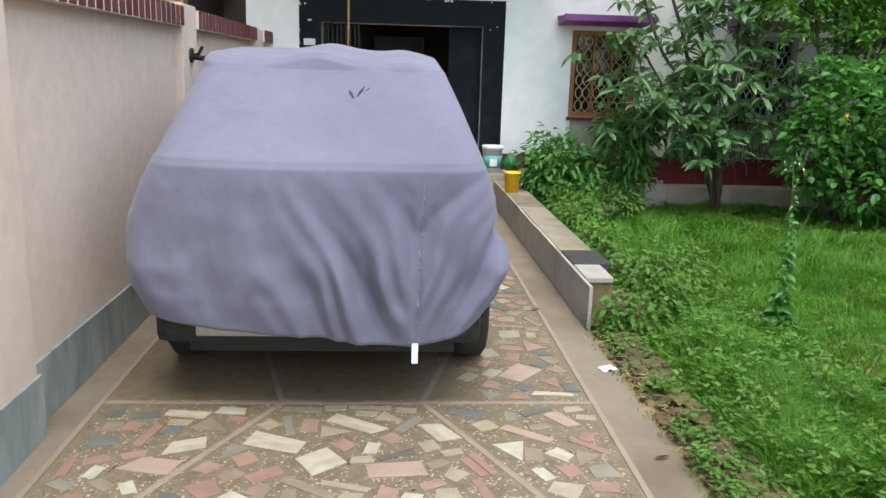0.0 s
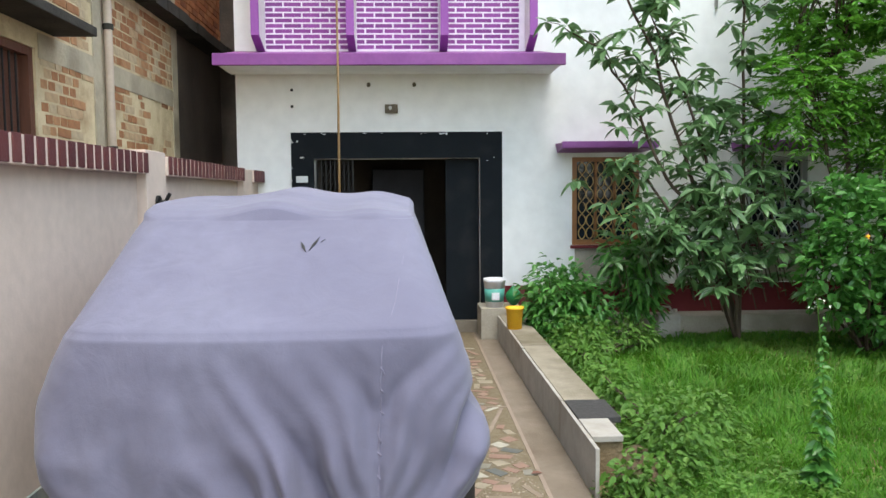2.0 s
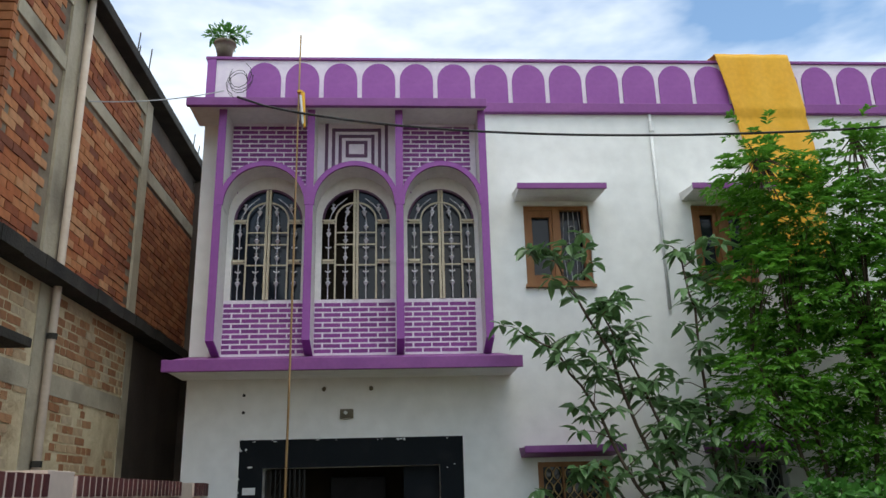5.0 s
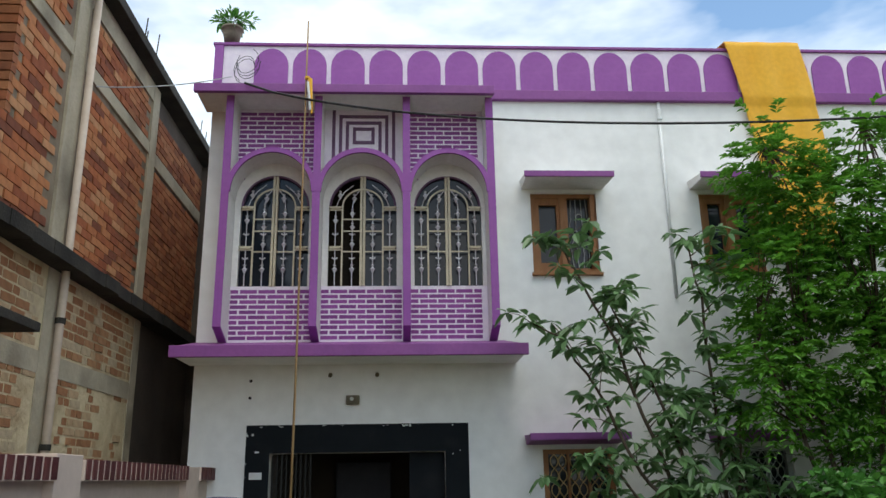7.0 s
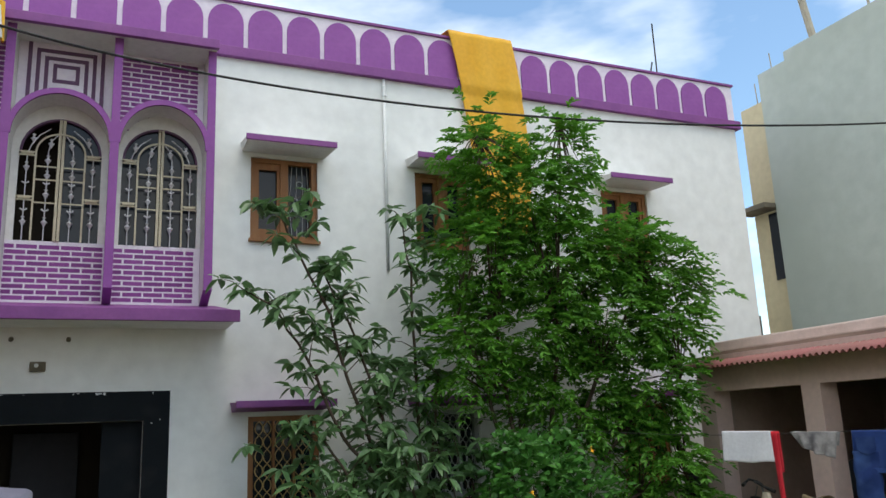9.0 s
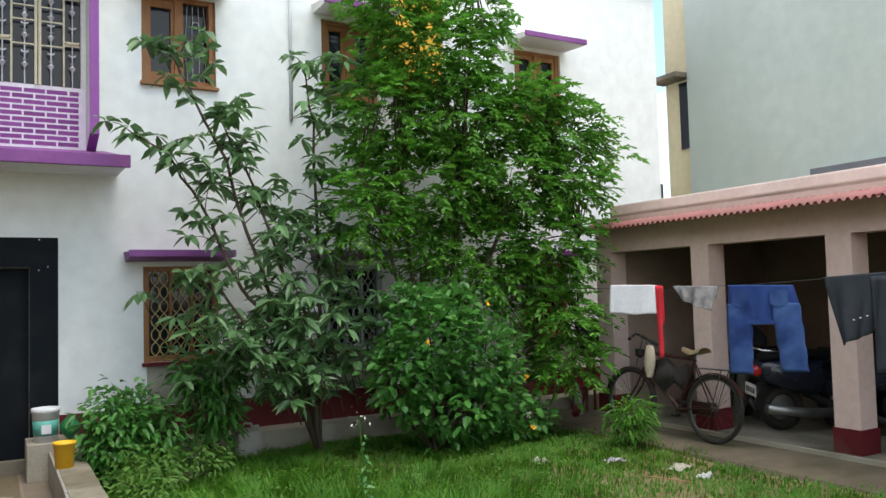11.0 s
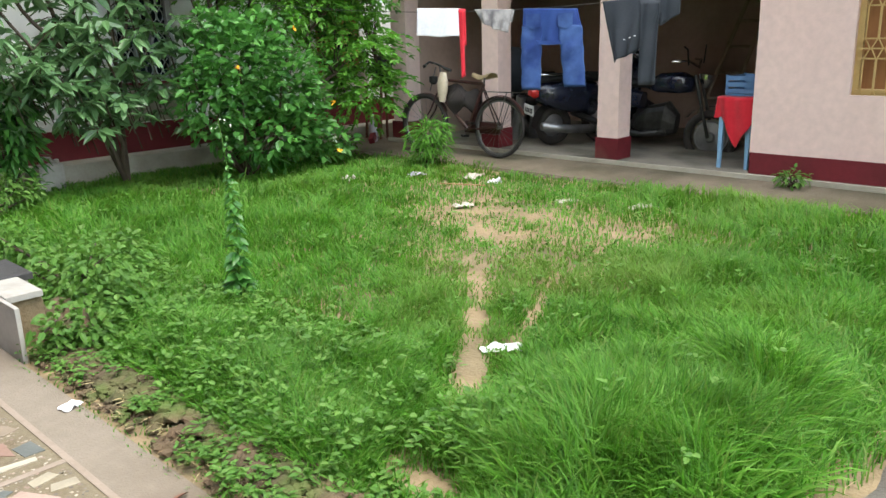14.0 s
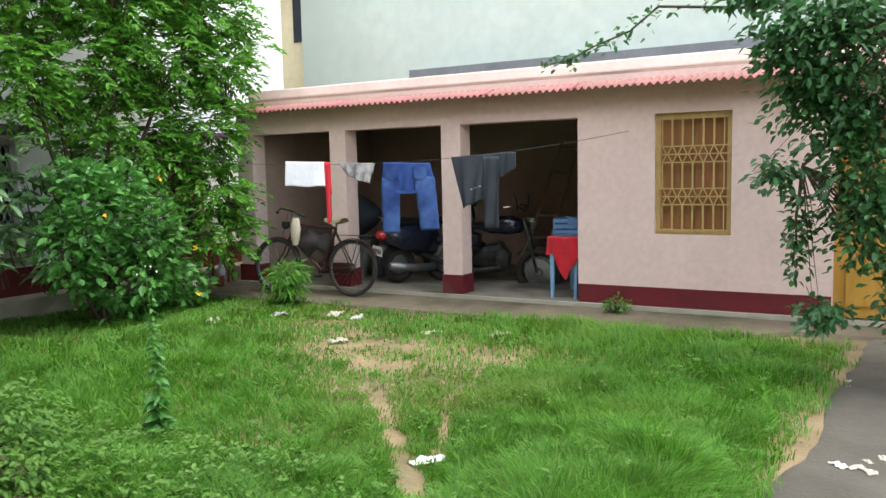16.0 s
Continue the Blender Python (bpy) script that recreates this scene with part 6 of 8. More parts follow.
# ---- lawn ----
def cover_of(x, y):
    """How much grass, and how tall, grows at places."""
    def gauss(cx, cy, rx, ry):
        return np.exp(-((x - cx) / rx) ** 2 - ((y - cy) / ry) ** 2)
    drift = np.array([noise.noise(Vector((a * 0.9, b * 0.9, 4))) for a, b in zip(x, y)])
    fine = np.array([noise.noise(Vector((a * 3.1, b * 3.1, 14))) for a, b in zip(x, y)])

    def track(x0, y0, x1, y1, w0, w1):
        """Nearness to a trodden line that widens from w0 to w1."""
        dx, dy = x1 - x0, y1 - y0
        f = np.clip(((x - x0) * dx + (y - y0) * dy) / (dx * dx + dy * dy), 0, 1)
        return np.exp(-((x - x0 - f * dx) ** 2 + (y - y0 - f * dy) ** 2) / (w0 + (w1 - w0) * f) ** 2)

    bare = 0.72 * track(3.7, 3.92, 2.95, 3.3, 0.05, 0.075) + 0.95 * track(2.95, 3.3, 2.15, 2.64, 0.075, 0.12) + 0.85 * track(3.45, 3.23, 2.7, 2.9, 0.05, 0.06) + 1.3 * gauss(1.68, 2.41, 0.10, 0.16) + 0.6 * track(2.12, 2.64, 1.66, 2.6, 0.05, 0.035)
    worn = 0.75 * gauss(4.85, 4.75, 0.6, 0.7) + 0.6 * gauss(4.75, 3.5, 0.55, 0.3) + 0.5 * gauss(5.4, 5.7, 0.4, 0.5) + 0.4 * gauss(4.1, 4.2, 0.6, 0.4)
    worn = worn * np.clip(1.0 + 1.3 * fine, 0.3, 1.6)
    bare = np.clip(bare * np.clip(1.0 + 0.6 * fine, 0.65, 1.25) + worn, 0, 1)
    edge = np.clip((x - 1.31 - 0.13 * fine) / 0.24, 0, 1)
    near_path = np.clip((y - np.clip(1.40 - 0.09 * (x - 1.9), 0.9, 1.40) - 0.12 * fine) / 0.3, 0, 1)
    dens = np.clip(1.0 - bare * 1.08, 0, 1) * (0.06 + 0.94 * edge ** 1.4) * near_path * np.clip((6.62 + 0.12 * fine - x) / 0.3, 0, 1) * np.clip(0.9 + 0.6 * drift, 0.35, 1)
    clump = np.clip(fine + 0.25, 0, 1)
    tall = 0.055 + 0.03 * drift + 0.05 * clump + 0.20 * np.clip(1.6 * gauss(2.5, 1.95, 0.7, 0.42), 0, 1) * (0.75 + 0.5 * clump) + 0.11 * np.clip(1.4 * gauss(1.75, 3.3, 0.42, 1.1), 0, 1) * (0.6 + 0.8 * clump) + 0.09 * np.clip(1.4 * gauss(3.0, 6.6, 1.6, 1.0), 0, 1) + 0.07 * gauss(5.9, 2.8, 0.7, 1.2) + 0.05 * gauss(4.3, 2.2, 1.0, 0.6)
    tall = tall * (1 - 0.75 * gauss(1.6, 2.35, 0.22, 0.26))
    return dens, np.clip(tall * (0.35 + 0.65 * edge) * (1 - 0.6 * bare), 0.02, 0.32)


N0 = 560000
gx_, gy_ = 1.14 + 5.6 * NR.rand(N0) ** 1.25, 0.7 + 8.4 * NR.rand(N0)
d2 = (gx_ - 0.3) ** 2 + (gy_ - 0.9) ** 2
ok = NR.rand(N0) < np.clip(9.0 / d2, 0.22, 1.0)
ok &= ~((gy_ > 4.65) & (gx_ < 1.46))
gx_, gy_ = gx_[ok], gy_[ok]
dens, tall = cover_of(gx_, gy_)
ok = NR.rand(len(gx_)) < dens
gx_, gy_, tall = gx_[ok], gy_[ok], tall[ok]
n = len(gx_)
h = tall * (0.55 + 0.9 * NR.rand(n))
far_k = np.sqrt((gx_ - 0.3) ** 2 + (gy_ - 0.9) ** 2)
w = (0.0013 + 0.00055 * far_k) * (0.7 + 0.6 * NR.rand(n))
a = np.array([9.0 * noise.noise(Vector((p * 1.5, q * 1.5, 31))) for p, q in zip(gx_, gy_)]) + NR.normal(0, 0.95, n)
lean = h * (0.25 + 0.85 * NR.rand(n)) * np.clip(1.35 - 3.2 * tall, 0.5, 1)
gz = np.array([lawn_z(p, q) for p, q in zip(gx_, gy_)]) - 0.004
dx, dy = np.cos(a), np.sin(a)
base = np.stack([gx_, gy_, gz], 1)
side = np.stack([-dy, dx, 0 * dx], 1) * w[:, None]
mid = base + np.stack([dx * lean * 0.3, dy * lean * 0.3, h * 0.6], 1)
tip = base + np.stack([dx * lean, dy * lean, h * (0.92 - 0.25 * NR.rand(n))], 1)
V = np.stack([base - side, base + side, mid + side * 0.8, mid - side * 0.8, tip], 1).reshape(-1, 3)
k = np.arange(n)[:, None] * 5
lawn = thing("lawn_grass", "uneven bright green lawn with worn patches", "grass", (3.5, 4.5, 0), kind="stuff")
me = bpy.data.meshes.new("blades")
Fq = np.concatenate([k + [0, 1, 2], k + [0, 2, 3], k + [3, 2, 4]])
V = V - np.array([3.5, 4.5, 0])
me.vertices.add(len(V))
me.vertices.foreach_set("co", V.astype(np.float32).ravel())
me.loops.add(len(Fq) * 3)
me.loops.foreach_set("vertex_index", Fq.astype(np.int32).ravel())
me.polygons.add(len(Fq))
me.polygons.foreach_set("loop_start", np.arange(0, len(Fq) * 3, 3, dtype=np.int32))
me.update(calc_edges=True)
me.validate()
me.materials.append(M_GRASS)
ob = new("blades", me)
ob.parent = lawn
ob["kind"] = "stuff"
# broad weeds among the grass, thickest along the driveway edge
n = 1700
by_edge = NR.rand(n) < 0.68
wx = np.where(by_edge, 1.3 + 1.1 * NR.rand(n) ** 1.3, 1.3 + 4.5 * NR.rand(n))
wy = np.where(by_edge, 2.3 + 3.6 * NR.rand(n), 1.4 + 7.4 * NR.rand(n))
ok = ~((wy > 4.6) & (wx < 1.5))
dn, tl = cover_of(wx, wy)
ok &= (dn > 0.15) & (wx > 1.33 + 0.1 * NR.rand(n))
wx, wy, tl = wx[ok], wy[ok], tl[ok]
n = len(wx)
P = np.repeat(np.stack([wx, wy, tl * (0.5 + 0.6 * NR.rand(n))], 1), 5, 0)
a = NR.rand(n * 5) * 6.283
raw_part("broad_weeds", *leaf_bm(P + NR.normal(0, 0.012, P.shape), np.stack([np.cos(a), np.sin(a), 0.1 + 0.5 * NR.rand(n * 5)], 1), 0.026 + 0.026 * NR.rand(n * 5), 0.013 + 0.01 * NR.rand(n * 5), 0.1, 0.2), M_WEED, lawn, kind="stuff")
# arching tufts of longer blades
n = 2300
tx, ty = 1.3 + 3.2 * NR.rand(n) ** 1.2, 1.45 + 4.2 * NR.rand(n) ** 1.1
dn, tl = cover_of(tx, ty)
ok = (dn > 0.35) & ~((ty > 4.55) & (tx < 1.5))
tx, ty, tl = tx[ok], ty[ok], tl[ok]
n = len(tx)
P = np.repeat(np.stack([tx, ty, 0.0 * tx + 0.01], 1), 10, 0) + NR.normal(0, 0.014, (n * 10, 3)) * [1, 1, 0]
a = NR.rand(n * 10) * 6.283
L = np.repeat(np.clip(tl * 1.35, 0.07, 0.3) * (0.8 + 0.5 * NR.rand(n)), 10) * (0.7 + 0.5 * NR.rand(n * 10))
raw_part("tufts", *leaf_bm(P, np.stack([np.cos(a), np.sin(a), 1.0 + 1.6 * NR.rand(n * 10)], 1), L, 0.0042 + 0.003 * NR.rand(n * 10), 0.1, 0.28), M_GRASS, lawn, kind="stuff")
# lush arching tufts on the rank corner by the path and along the soil edge
n = 950
kx = np.where(NR.rand(n) < 0.62, 2.45 + 0.5 * NR.normal(0, 1, n), 1.75 + 0.22 * NR.normal(0, 1, n))
ky = np.where(kx > 2.05, 1.95 + 0.27 * NR.normal(0, 1, n), 3.25 + 0.7 * NR.normal(0, 1, n))
dn, tl = cover_of(kx, ky)
ok = (dn > 0.3) & (tl > 0.08)
kx, ky, tl = kx[ok], ky[ok], tl[ok]
n = len(kx)
P = np.repeat(np.stack([kx, ky, 0.0 * kx + 0.01], 1), 15, 0) + NR.normal(0, 0.02, (n * 15, 3)) * [1, 1, 0]
a = NR.rand(n * 15) * 6.283
L = np.repeat(np.clip(tl * 1.5, 0.12, 0.40), 15) * (0.6 + 0.6 * NR.rand(n * 15))
raw_part("lush_tufts", *leaf_bm(P, np.stack([np.cos(a), np.sin(a), 0.9 + 1.3 * NR.rand(n * 15)], 1), L, 0.0065 + 0.004 * NR.rand(n * 15), 0.12, 0.42), M_TUFT, lawn, kind="stuff")
# crumbling soil edge with clods and straw
cl = bmesh.new()
for i in range(1050):
    y = 1.55 + 3.05 * RNG.random()
    x = 1.19 + 0.30 * RNG.random() ** 0.8
    bank = math.exp(-((x - 1.37) / 0.09) ** 2) * 0.035
    r = RNG.uniform(0.008, 0.03) * (1.3 if x > 1.28 else 0.7)
    res = bmesh.ops.create_icosphere(cl, subdivisions=1, radius=r)
    for v in res["verts"]:
        v.co = Vector((v.co.x * RNG.uniform(0.8, 1.5) + x, v.co.y * RNG.uniform(0.8, 1.6) + y, v.co.z * 0.55 + 0.005 + bank)) + Vector((RNG.uniform(-1, 1), RNG.uniform(-1, 1), RNG.uniform(-1, 1))) * r * 0.25
M_CLOD = mat("dark_mossy_clods", (0.115, 0.075, 0.042), (0.06, 0.048, 0.024), 9, 0.95, 0.6, 50, stain=(0.07, 0.11, 0.02), amount=0.5)
ed = solo("soil_edge", cl, M_CLOD, "crumbling mossy soil edge of the lawn", "soil", kind="stuff")

# creeping weeds on the soil edge, and dry straw there and along the path
n = 420
ex, ey = 1.2 + 0.24 * NR.rand(n), 1.9 + 2.7 * NR.rand(n)
ok = np.array([noise.noise(Vector((p * 3, q * 2.2, 21))) > -0.08 for p, q in zip(ex, ey)])
ex, ey = ex[ok], ey[ok]
P = np.repeat(np.stack([ex, ey, 0.03 + 0.035 * NR.rand(len(ex))], 1), 7, 0) + NR.normal(0, 0.018, (len(ex) * 7, 3)) * [1, 1, 0.4]
a = NR.rand(len(P)) * 6.283
raw_part("creeping_weeds", *leaf_bm(P, np.stack([np.cos(a), np.sin(a), 0.5 * NR.rand(len(P))], 1), 0.022 + 0.02 * NR.rand(len(P)), 0.014, 0.1, 0.2), M_WEED, lawn, kind="stuff")
M_STRAW = mat("dry_straw", (0.42, 0.33, 0.16), scale=6, rough=0.85, bump=0, island=True, palette=[(0.36, 0.27, 0.12), (0.48, 0.38, 0.20), (0.26, 0.18, 0.09), (0.20, 0.22, 0.07)])
m = 3200
sx = np.concatenate([1.2 + 0.3 * NR.rand(m // 4), 1.5 + 4.8 * NR.rand(m // 4), 4.8 + 0.6 * NR.normal(0, 1, m // 2)])
sy = np.concatenate([1.5 + 2.9 * NR.rand(m // 4), 1.52 - 0.05 * (sx[m // 4:m // 2] - 1.9) + 0.07 * NR.normal(0, 1, m // 4), 4.5 + 0.75 * NR.normal(0, 1, m // 2)])
a = NR.rand(len(sx)) * 6.283
raw_part("straw", *leaf_bm(np.stack([sx, sy, 0.012 + 0.02 * NR.rand(len(sx))], 1), np.stack([np.cos(a), np.sin(a), 0.25 * NR.rand(len(sx))], 1), 0.04 + 0.05 * NR.rand(len(sx)), 0.0028 + 0.0015 * NR.rand(len(sx)), 0.1, 0.1), M_STRAW, lawn, "dry straw", kind="stuff")

# ---- washing line ----
def line_x(y):
    """The clothes line runs slantwise from the slender tree to the shed wall."""
    return 5.35 + 0.75 * (5.8 - y)


cable("clothes_line", "thin clothes line strung from the slender tree to the shed wall", [Vector((line_x(8.4 - 5.2 * u), 8.4 - 5.2 * u, 2.0 - 0.12 * u - 1.36 * u * (1 - u))) for u in (k / 30 for k in range(31))], 0.0022, M_CABLE)
M_TOWEL = mat("white_towel", (0.76, 0.76, 0.78), (0.68, 0.68, 0.71), 5, 0.9, 0.3, 150, sheen=0.2)
M_RED = mat("red_cloth", (0.58, 0.015, 0.03), (0.48, 0.01, 0.022), 4, 0.85, 0.15, 150, sheen=0.2)
M_GREYC = mat("grey_printed_cloth", (0.36, 0.34, 0.33), (0.16, 0.15, 0.155), 14, 0.9, 0.15)
M_JEANS = mat("faded_blue_denim", (0.013, 0.036, 0.160), (0.024, 0.060, 0.216), 4, 0.9, 0.25, 220, stain=(0.032, 0.072, 0.224), amount=0.15)
M_JEANSF = mat("pale_worn_denim", (0.043, 0.093, 0.248), (0.011, 0.031, 0.130), 5, 0.9, 0.25, 220)
M_DARKC = mat("dark_grey_trousers", (0.022, 0.027, 0.034), (0.035, 0.04, 0.05), 5, 0.9, 0.2, 150)
def hung(name, label, category, mat_, corners, waves=4, amp=0.012, nu=24, nv=18):
    """A cloth pegged along its top: corners (y, z) as top left, top right, bottom left, bottom right; folded over the line."""
    (y0, z0), (y1, z1), (y2, z2), (y3, z3) = corners
    t = thing(name, label, category, (line_x((y0 + y1) / 2), (y0 + y1) / 2, max(z0, z1)))

    def fn(u, v):
        yt, zt = y0 + (y1 - y0) * u, z0 + (z1 - z0) * u
        yb, zb = y2 + (y3 - y2) * u, z2 + (z3 - z2) * u
        k = v ** 1.05
        return (line_x(yt + (yb - yt) * k) - 0.012 + amp * math.sin(waves * 6.283 * u + 1.5 * v) * (0.25 + v), yt + (yb - yt) * k, zt + (zb - zt) * k + 0.006 * math.sin(u * 9) * v)

    thick(part("front_fall", grid(fn, nu, nv), mat_, t, smooth=True), 0.005)
    thick(part("back_fall", grid(lambda u, v: (fn(u, v * 0.55)[0] + 0.03, *fn(u, v * 0.55)[1:]), nu, 8), mat_, t, smooth=True), 0.005)
    return t


hung("white_towel", "white towel hanging on the clothes line", "towel", M_TOWEL, ((5.952, 1.636), (5.663, 1.625), (5.968, 1.399), (5.654, 1.384)), 2, 0.008)
hung("red_strip", "narrow red cloth strip on the clothes line", "cloth", M_RED, ((5.658, 1.623), (5.624, 1.618), (5.651, 1.029), (5.621, 1.037)), 1, 0.008, 6, 14)
hung("grey_cloth", "small grey printed cloth on the clothes line", "cloth", M_GREYC, ((5.546, 1.615), (5.279, 1.604), (5.496, 1.494), (5.319, 1.403)), 3, 0.014)
jn = hung("blue_jeans", "faded blue jeans hung over the clothes line", "jeans", M_JEANS, ((5.203, 1.610), (4.844, 1.596), (5.224, 1.332), (4.798, 1.317)), 3, 0.018)
for a, b, c, d, foot in ((5.217, 5.078, 5.205, 5.09, 0.915), (4.96, 4.80, 4.905, 4.775, 0.935)):
    def leg(u, v, a=a, b=b, c=c, d=d, foot=foot):
        q = u * 6.283
        yc, hwid = ((a + b) / 2) + ((c + d) / 2 - (a + b) / 2) * v, (a - b) / 2 * (1 - 0.1 * v)
        y = yc + hwid * math.cos(q)
        return (line_x(y) - 0.012 - 0.045 * min(1, 0.15 + v * 2.5) * math.sin(q) + 0.009 * math.sin(v * 19 + q * 2) * (1 - 0.5 * v), y, 1.455 + (foot - 1.455) * v + 0.008 * math.sin(q))
    thick(part("leg", grid(leg, 26, 26, True), M_JEANSF, jn, "pale worn trouser leg", smooth=True), 0.004)
band = grid(lambda u, v: (line_x(4.83 + 0.36 * u) - 0.03, 4.83 + 0.36 * u, 1.345 - 0.035 * v - 0.012 * math.sin(u * 3.14)), 16, 2)
thick(part("waistband", band, M_JEANS, jn), 0.01)
for y in (5.12, 4.90):
    pk = grid(lambda u, v, y=y: (line_x(y - 0.05 + 0.1 * u) - 0.042, y - 0.05 + 0.1 * u, 1.56 - (0.13 - 0.03 * abs(2 * u - 1)) * v), 6, 5)
    thick(part("pocket", pk, M_JEANSF, jn, "worn back pocket"), 0.005)
tq = hung("dark_trousers", "dark grey trousers slung over the clothes line", "trousers", M_DARKC, ((4.663, 1.650), (4.188, 1.688), (4.581, 1.130), (4.35, 1.276)), 3, 0.022, 30, 26)
thick(part("leg", grid(lambda u, v: (line_x(4.402 - 0.135 * u) - 0.035 + 0.014 * math.sin(u * 9 + v * 3), 4.402 - 0.135 * u + 0.02 * v * (u - 0.5), 1.648 - 0.71 * v), 14, 18), M_DARKC, tq, smooth=True), 0.006)
thick(part("leg", grid(lambda u, v: (line_x(4.27 - 0.13 * u) - 0.02 + 0.01 * math.sin(u * 8), 4.27 - 0.13 * u, 1.688 - (0.16 + 0.10 * (1 - u)) * v), 10, 8), M_DARKC, tq, smooth=True), 0.006)
for k in range(3):
    y = 4.488 - 0.036 * k
    part("button", lathe(bmesh.new(), [(0.009, 0), (0.007, 0.006), (0, 0.007)], (line_x(y) - 0.06, y, 1.325 + 0.014 * k), 8), M_TOWEL, tq)

# ---- bicycle ----
M_FRAME = mat("old_maroon_bike_paint", (0.045, 0.014, 0.012), (0.028, 0.011, 0.010), 9, 0.45, 0.1, stain=(0.10, 0.05, 0.03), amount=0.2)
M_STEEL = mat("dull_steel", (0.193, 0.187, 0.182), (0.138, 0.127, 0.116), 12, 0.35, 0.05, metal=0.85)
M_SADDLE = mat("worn_tan_saddle", (0.30, 0.23, 0.13), (0.22, 0.16, 0.09), 9, 0.7)
M_CREAMB = mat("cream_cloth_bag", (0.58, 0.50, 0.38), (0.46, 0.38, 0.28), 8, 0.85, 0.2)


def ring(bm, c, R, r, n=36, m=6):
    """A hoop in the y-z plane."""
    vs = [[bm.verts.new((c[0] + r * math.sin(q), c[1] + (R + r * math.cos(q)) * math.cos(a), c[2] + (R + r * math.cos(q)) * math.sin(a))) for q in (6.283185 * j / m for j in range(m))] for a in (6.283185 * i / n for i in range(n))]
    for i in range(n):
        for j in range(m):
            bm.faces.new((vs[i][j], vs[(i + 1) % n][j], vs[(i + 1) % n][(j + 1) % m], vs[i][(j + 1) % m]))
    return bm


M_BUNDLE = mat("dark_brown_cloth", (0.018, 0.015, 0.014), (0.035, 0.028, 0.025), 9, 0.9, 0.4, 60)
bk = thing("bicycle", "old maroon roadster bicycle parked against the shed pillar", "bicycle", (0, 0, 0))
for y in (0.0, 1.10):
    wh = part("wheel", ring(bmesh.new(), (0, y, 0.345), 0.322, 0.02), M_TYRE, bk, "thin black tyre", smooth=True)
    part("rim", ring(bmesh.new(), (0, y, 0.345), 0.297, 0.011), M_STEEL, wh)
    sp = bmesh.new()
    for i in range(20):
        a = 6.283 * i / 20
        tube(sp, [((0.02 if i % 2 else -0.02), y + 0.02 * math.cos(a + 1), 0.345 + 0.02 * math.sin(a + 1)), (0, y + 0.29 * math.cos(a), 0.345 + 0.29 * math.sin(a))], 0.0018, 4)
    part("spokes", sp, M_STEEL, wh)
    part("hub", T([(-0.045, y, 0.345), (0.045, y, 0.345)], 0.02, 10), M_STEEL, wh)
    part("mudguard", grid(lambda u, v, y=y: (0.03 * (v - 0.5) * 2, y + 0.358 * math.cos(0.1 + 2.6 * u), 0.345 + (0.358 - 0.012 * (2 * v - 1) ** 2) * math.sin(0.1 + 2.6 * u)), 18, 4), M_FRAME, wh)
BB, SEAT, HEAD, HLOW = (0, 0.44, 0.30), (0, 0.24, 0.82), (0, 0.87, 0.86), (0, 0.90, 0.70)
for a, b, r in ((BB, SEAT, 0.019), (SEAT, HEAD, 0.018), (BB, HLOW, 0.019), (HEAD, HLOW, 0.022), ((0.04, 0, 0.345), (0.015, 0.44, 0.30), 0.009), ((-0.04, 0, 0.345), (-0.015, 0.44, 0.30), 0.009), ((0.04, 0, 0.345), (0.012, 0.25, 0.78), 0.008), ((-0.04, 0, 0.345), (-0.012, 0.25, 0.78), 0.008)):
    part("frame_tube", T([a, b], r, 8), M_FRAME, bk)
for s in (-1, 1):
    part("fork_blade", T([(s * 0.03, 0.90, 0.70), (s * 0.045, 0.98, 0.5), (s * 0.045, 1.10, 0.345)], 0.01, 8), M_FRAME, bk)
    part("pedal", B(s * 0.10 - 0.04, 0.44 + s * 0.12 - 0.03, 0.30 - s * 0.08 - 0.012, s * 0.10 + 0.04, 0.44 + s * 0.12 + 0.03, 0.30 - s * 0.08 + 0.012), M_CABLE, bk)
    part("crank", T([(s * 0.05, 0.44, 0.30), (s * 0.06, 0.44 + s * 0.12, 0.30 - s * 0.08)], 0.008, 6), M_STEEL, bk)
part("handlebar", T([(-0.22, 0.60, 0.97), (-0.24, 0.72, 1.02), (-0.12, 0.88, 1.04), (0, 0.90, 1.02), (0.06, 1.0, 1.04), (0.02, 1.08, 1.06), (-0.10, 1.03, 1.02)], 0.012, 8), M_CABLE, bk, smooth=True)
for s in (-1, 1):
    part("grip", T([(-0.215, 0.55, 0.955), (-0.225, 0.64, 0.985)] if s < 0 else [(-0.10, 1.03, 1.02), (-0.18, 0.98, 1.0)], 0.018, 8), M_CABLE, bk)
part("stem", T([(0, 0.865, 0.84), (0, 0.90, 1.02)], 0.012, 8), M_STEEL, bk)
part("brake_rod", T([(-0.03, 0.93, 1.0), (-0.04, 1.0, 0.72)], 0.006, 6), M_STEEL, bk)
part("head_lamp", lathe(bmesh.new(), [(0.02, 0.0), (0.05, 0.03), (0.052, 0.09), (0, 0.1)], (-0.02, 0.97, 0.80), 14), M_CABLE, bk)
part("rolled_tarp", grid(lambda u, v: (0.04 + (0.075 + 0.02 * math.sin(7 * u + 9 * v)) * (0.25 + 0.75 * math.sin(3.1416 * v)) * math.cos(6.283 * u), 0.30 + 0.50 * v, 0.60 + 0.10 * v + (0.12 + 0.03 * math.sin(11 * v)) * math.sin(6.283 * u)), 20, 18, True), M_BUNDLE, bk, "dark rolled tarp slung in the frame", smooth=True)
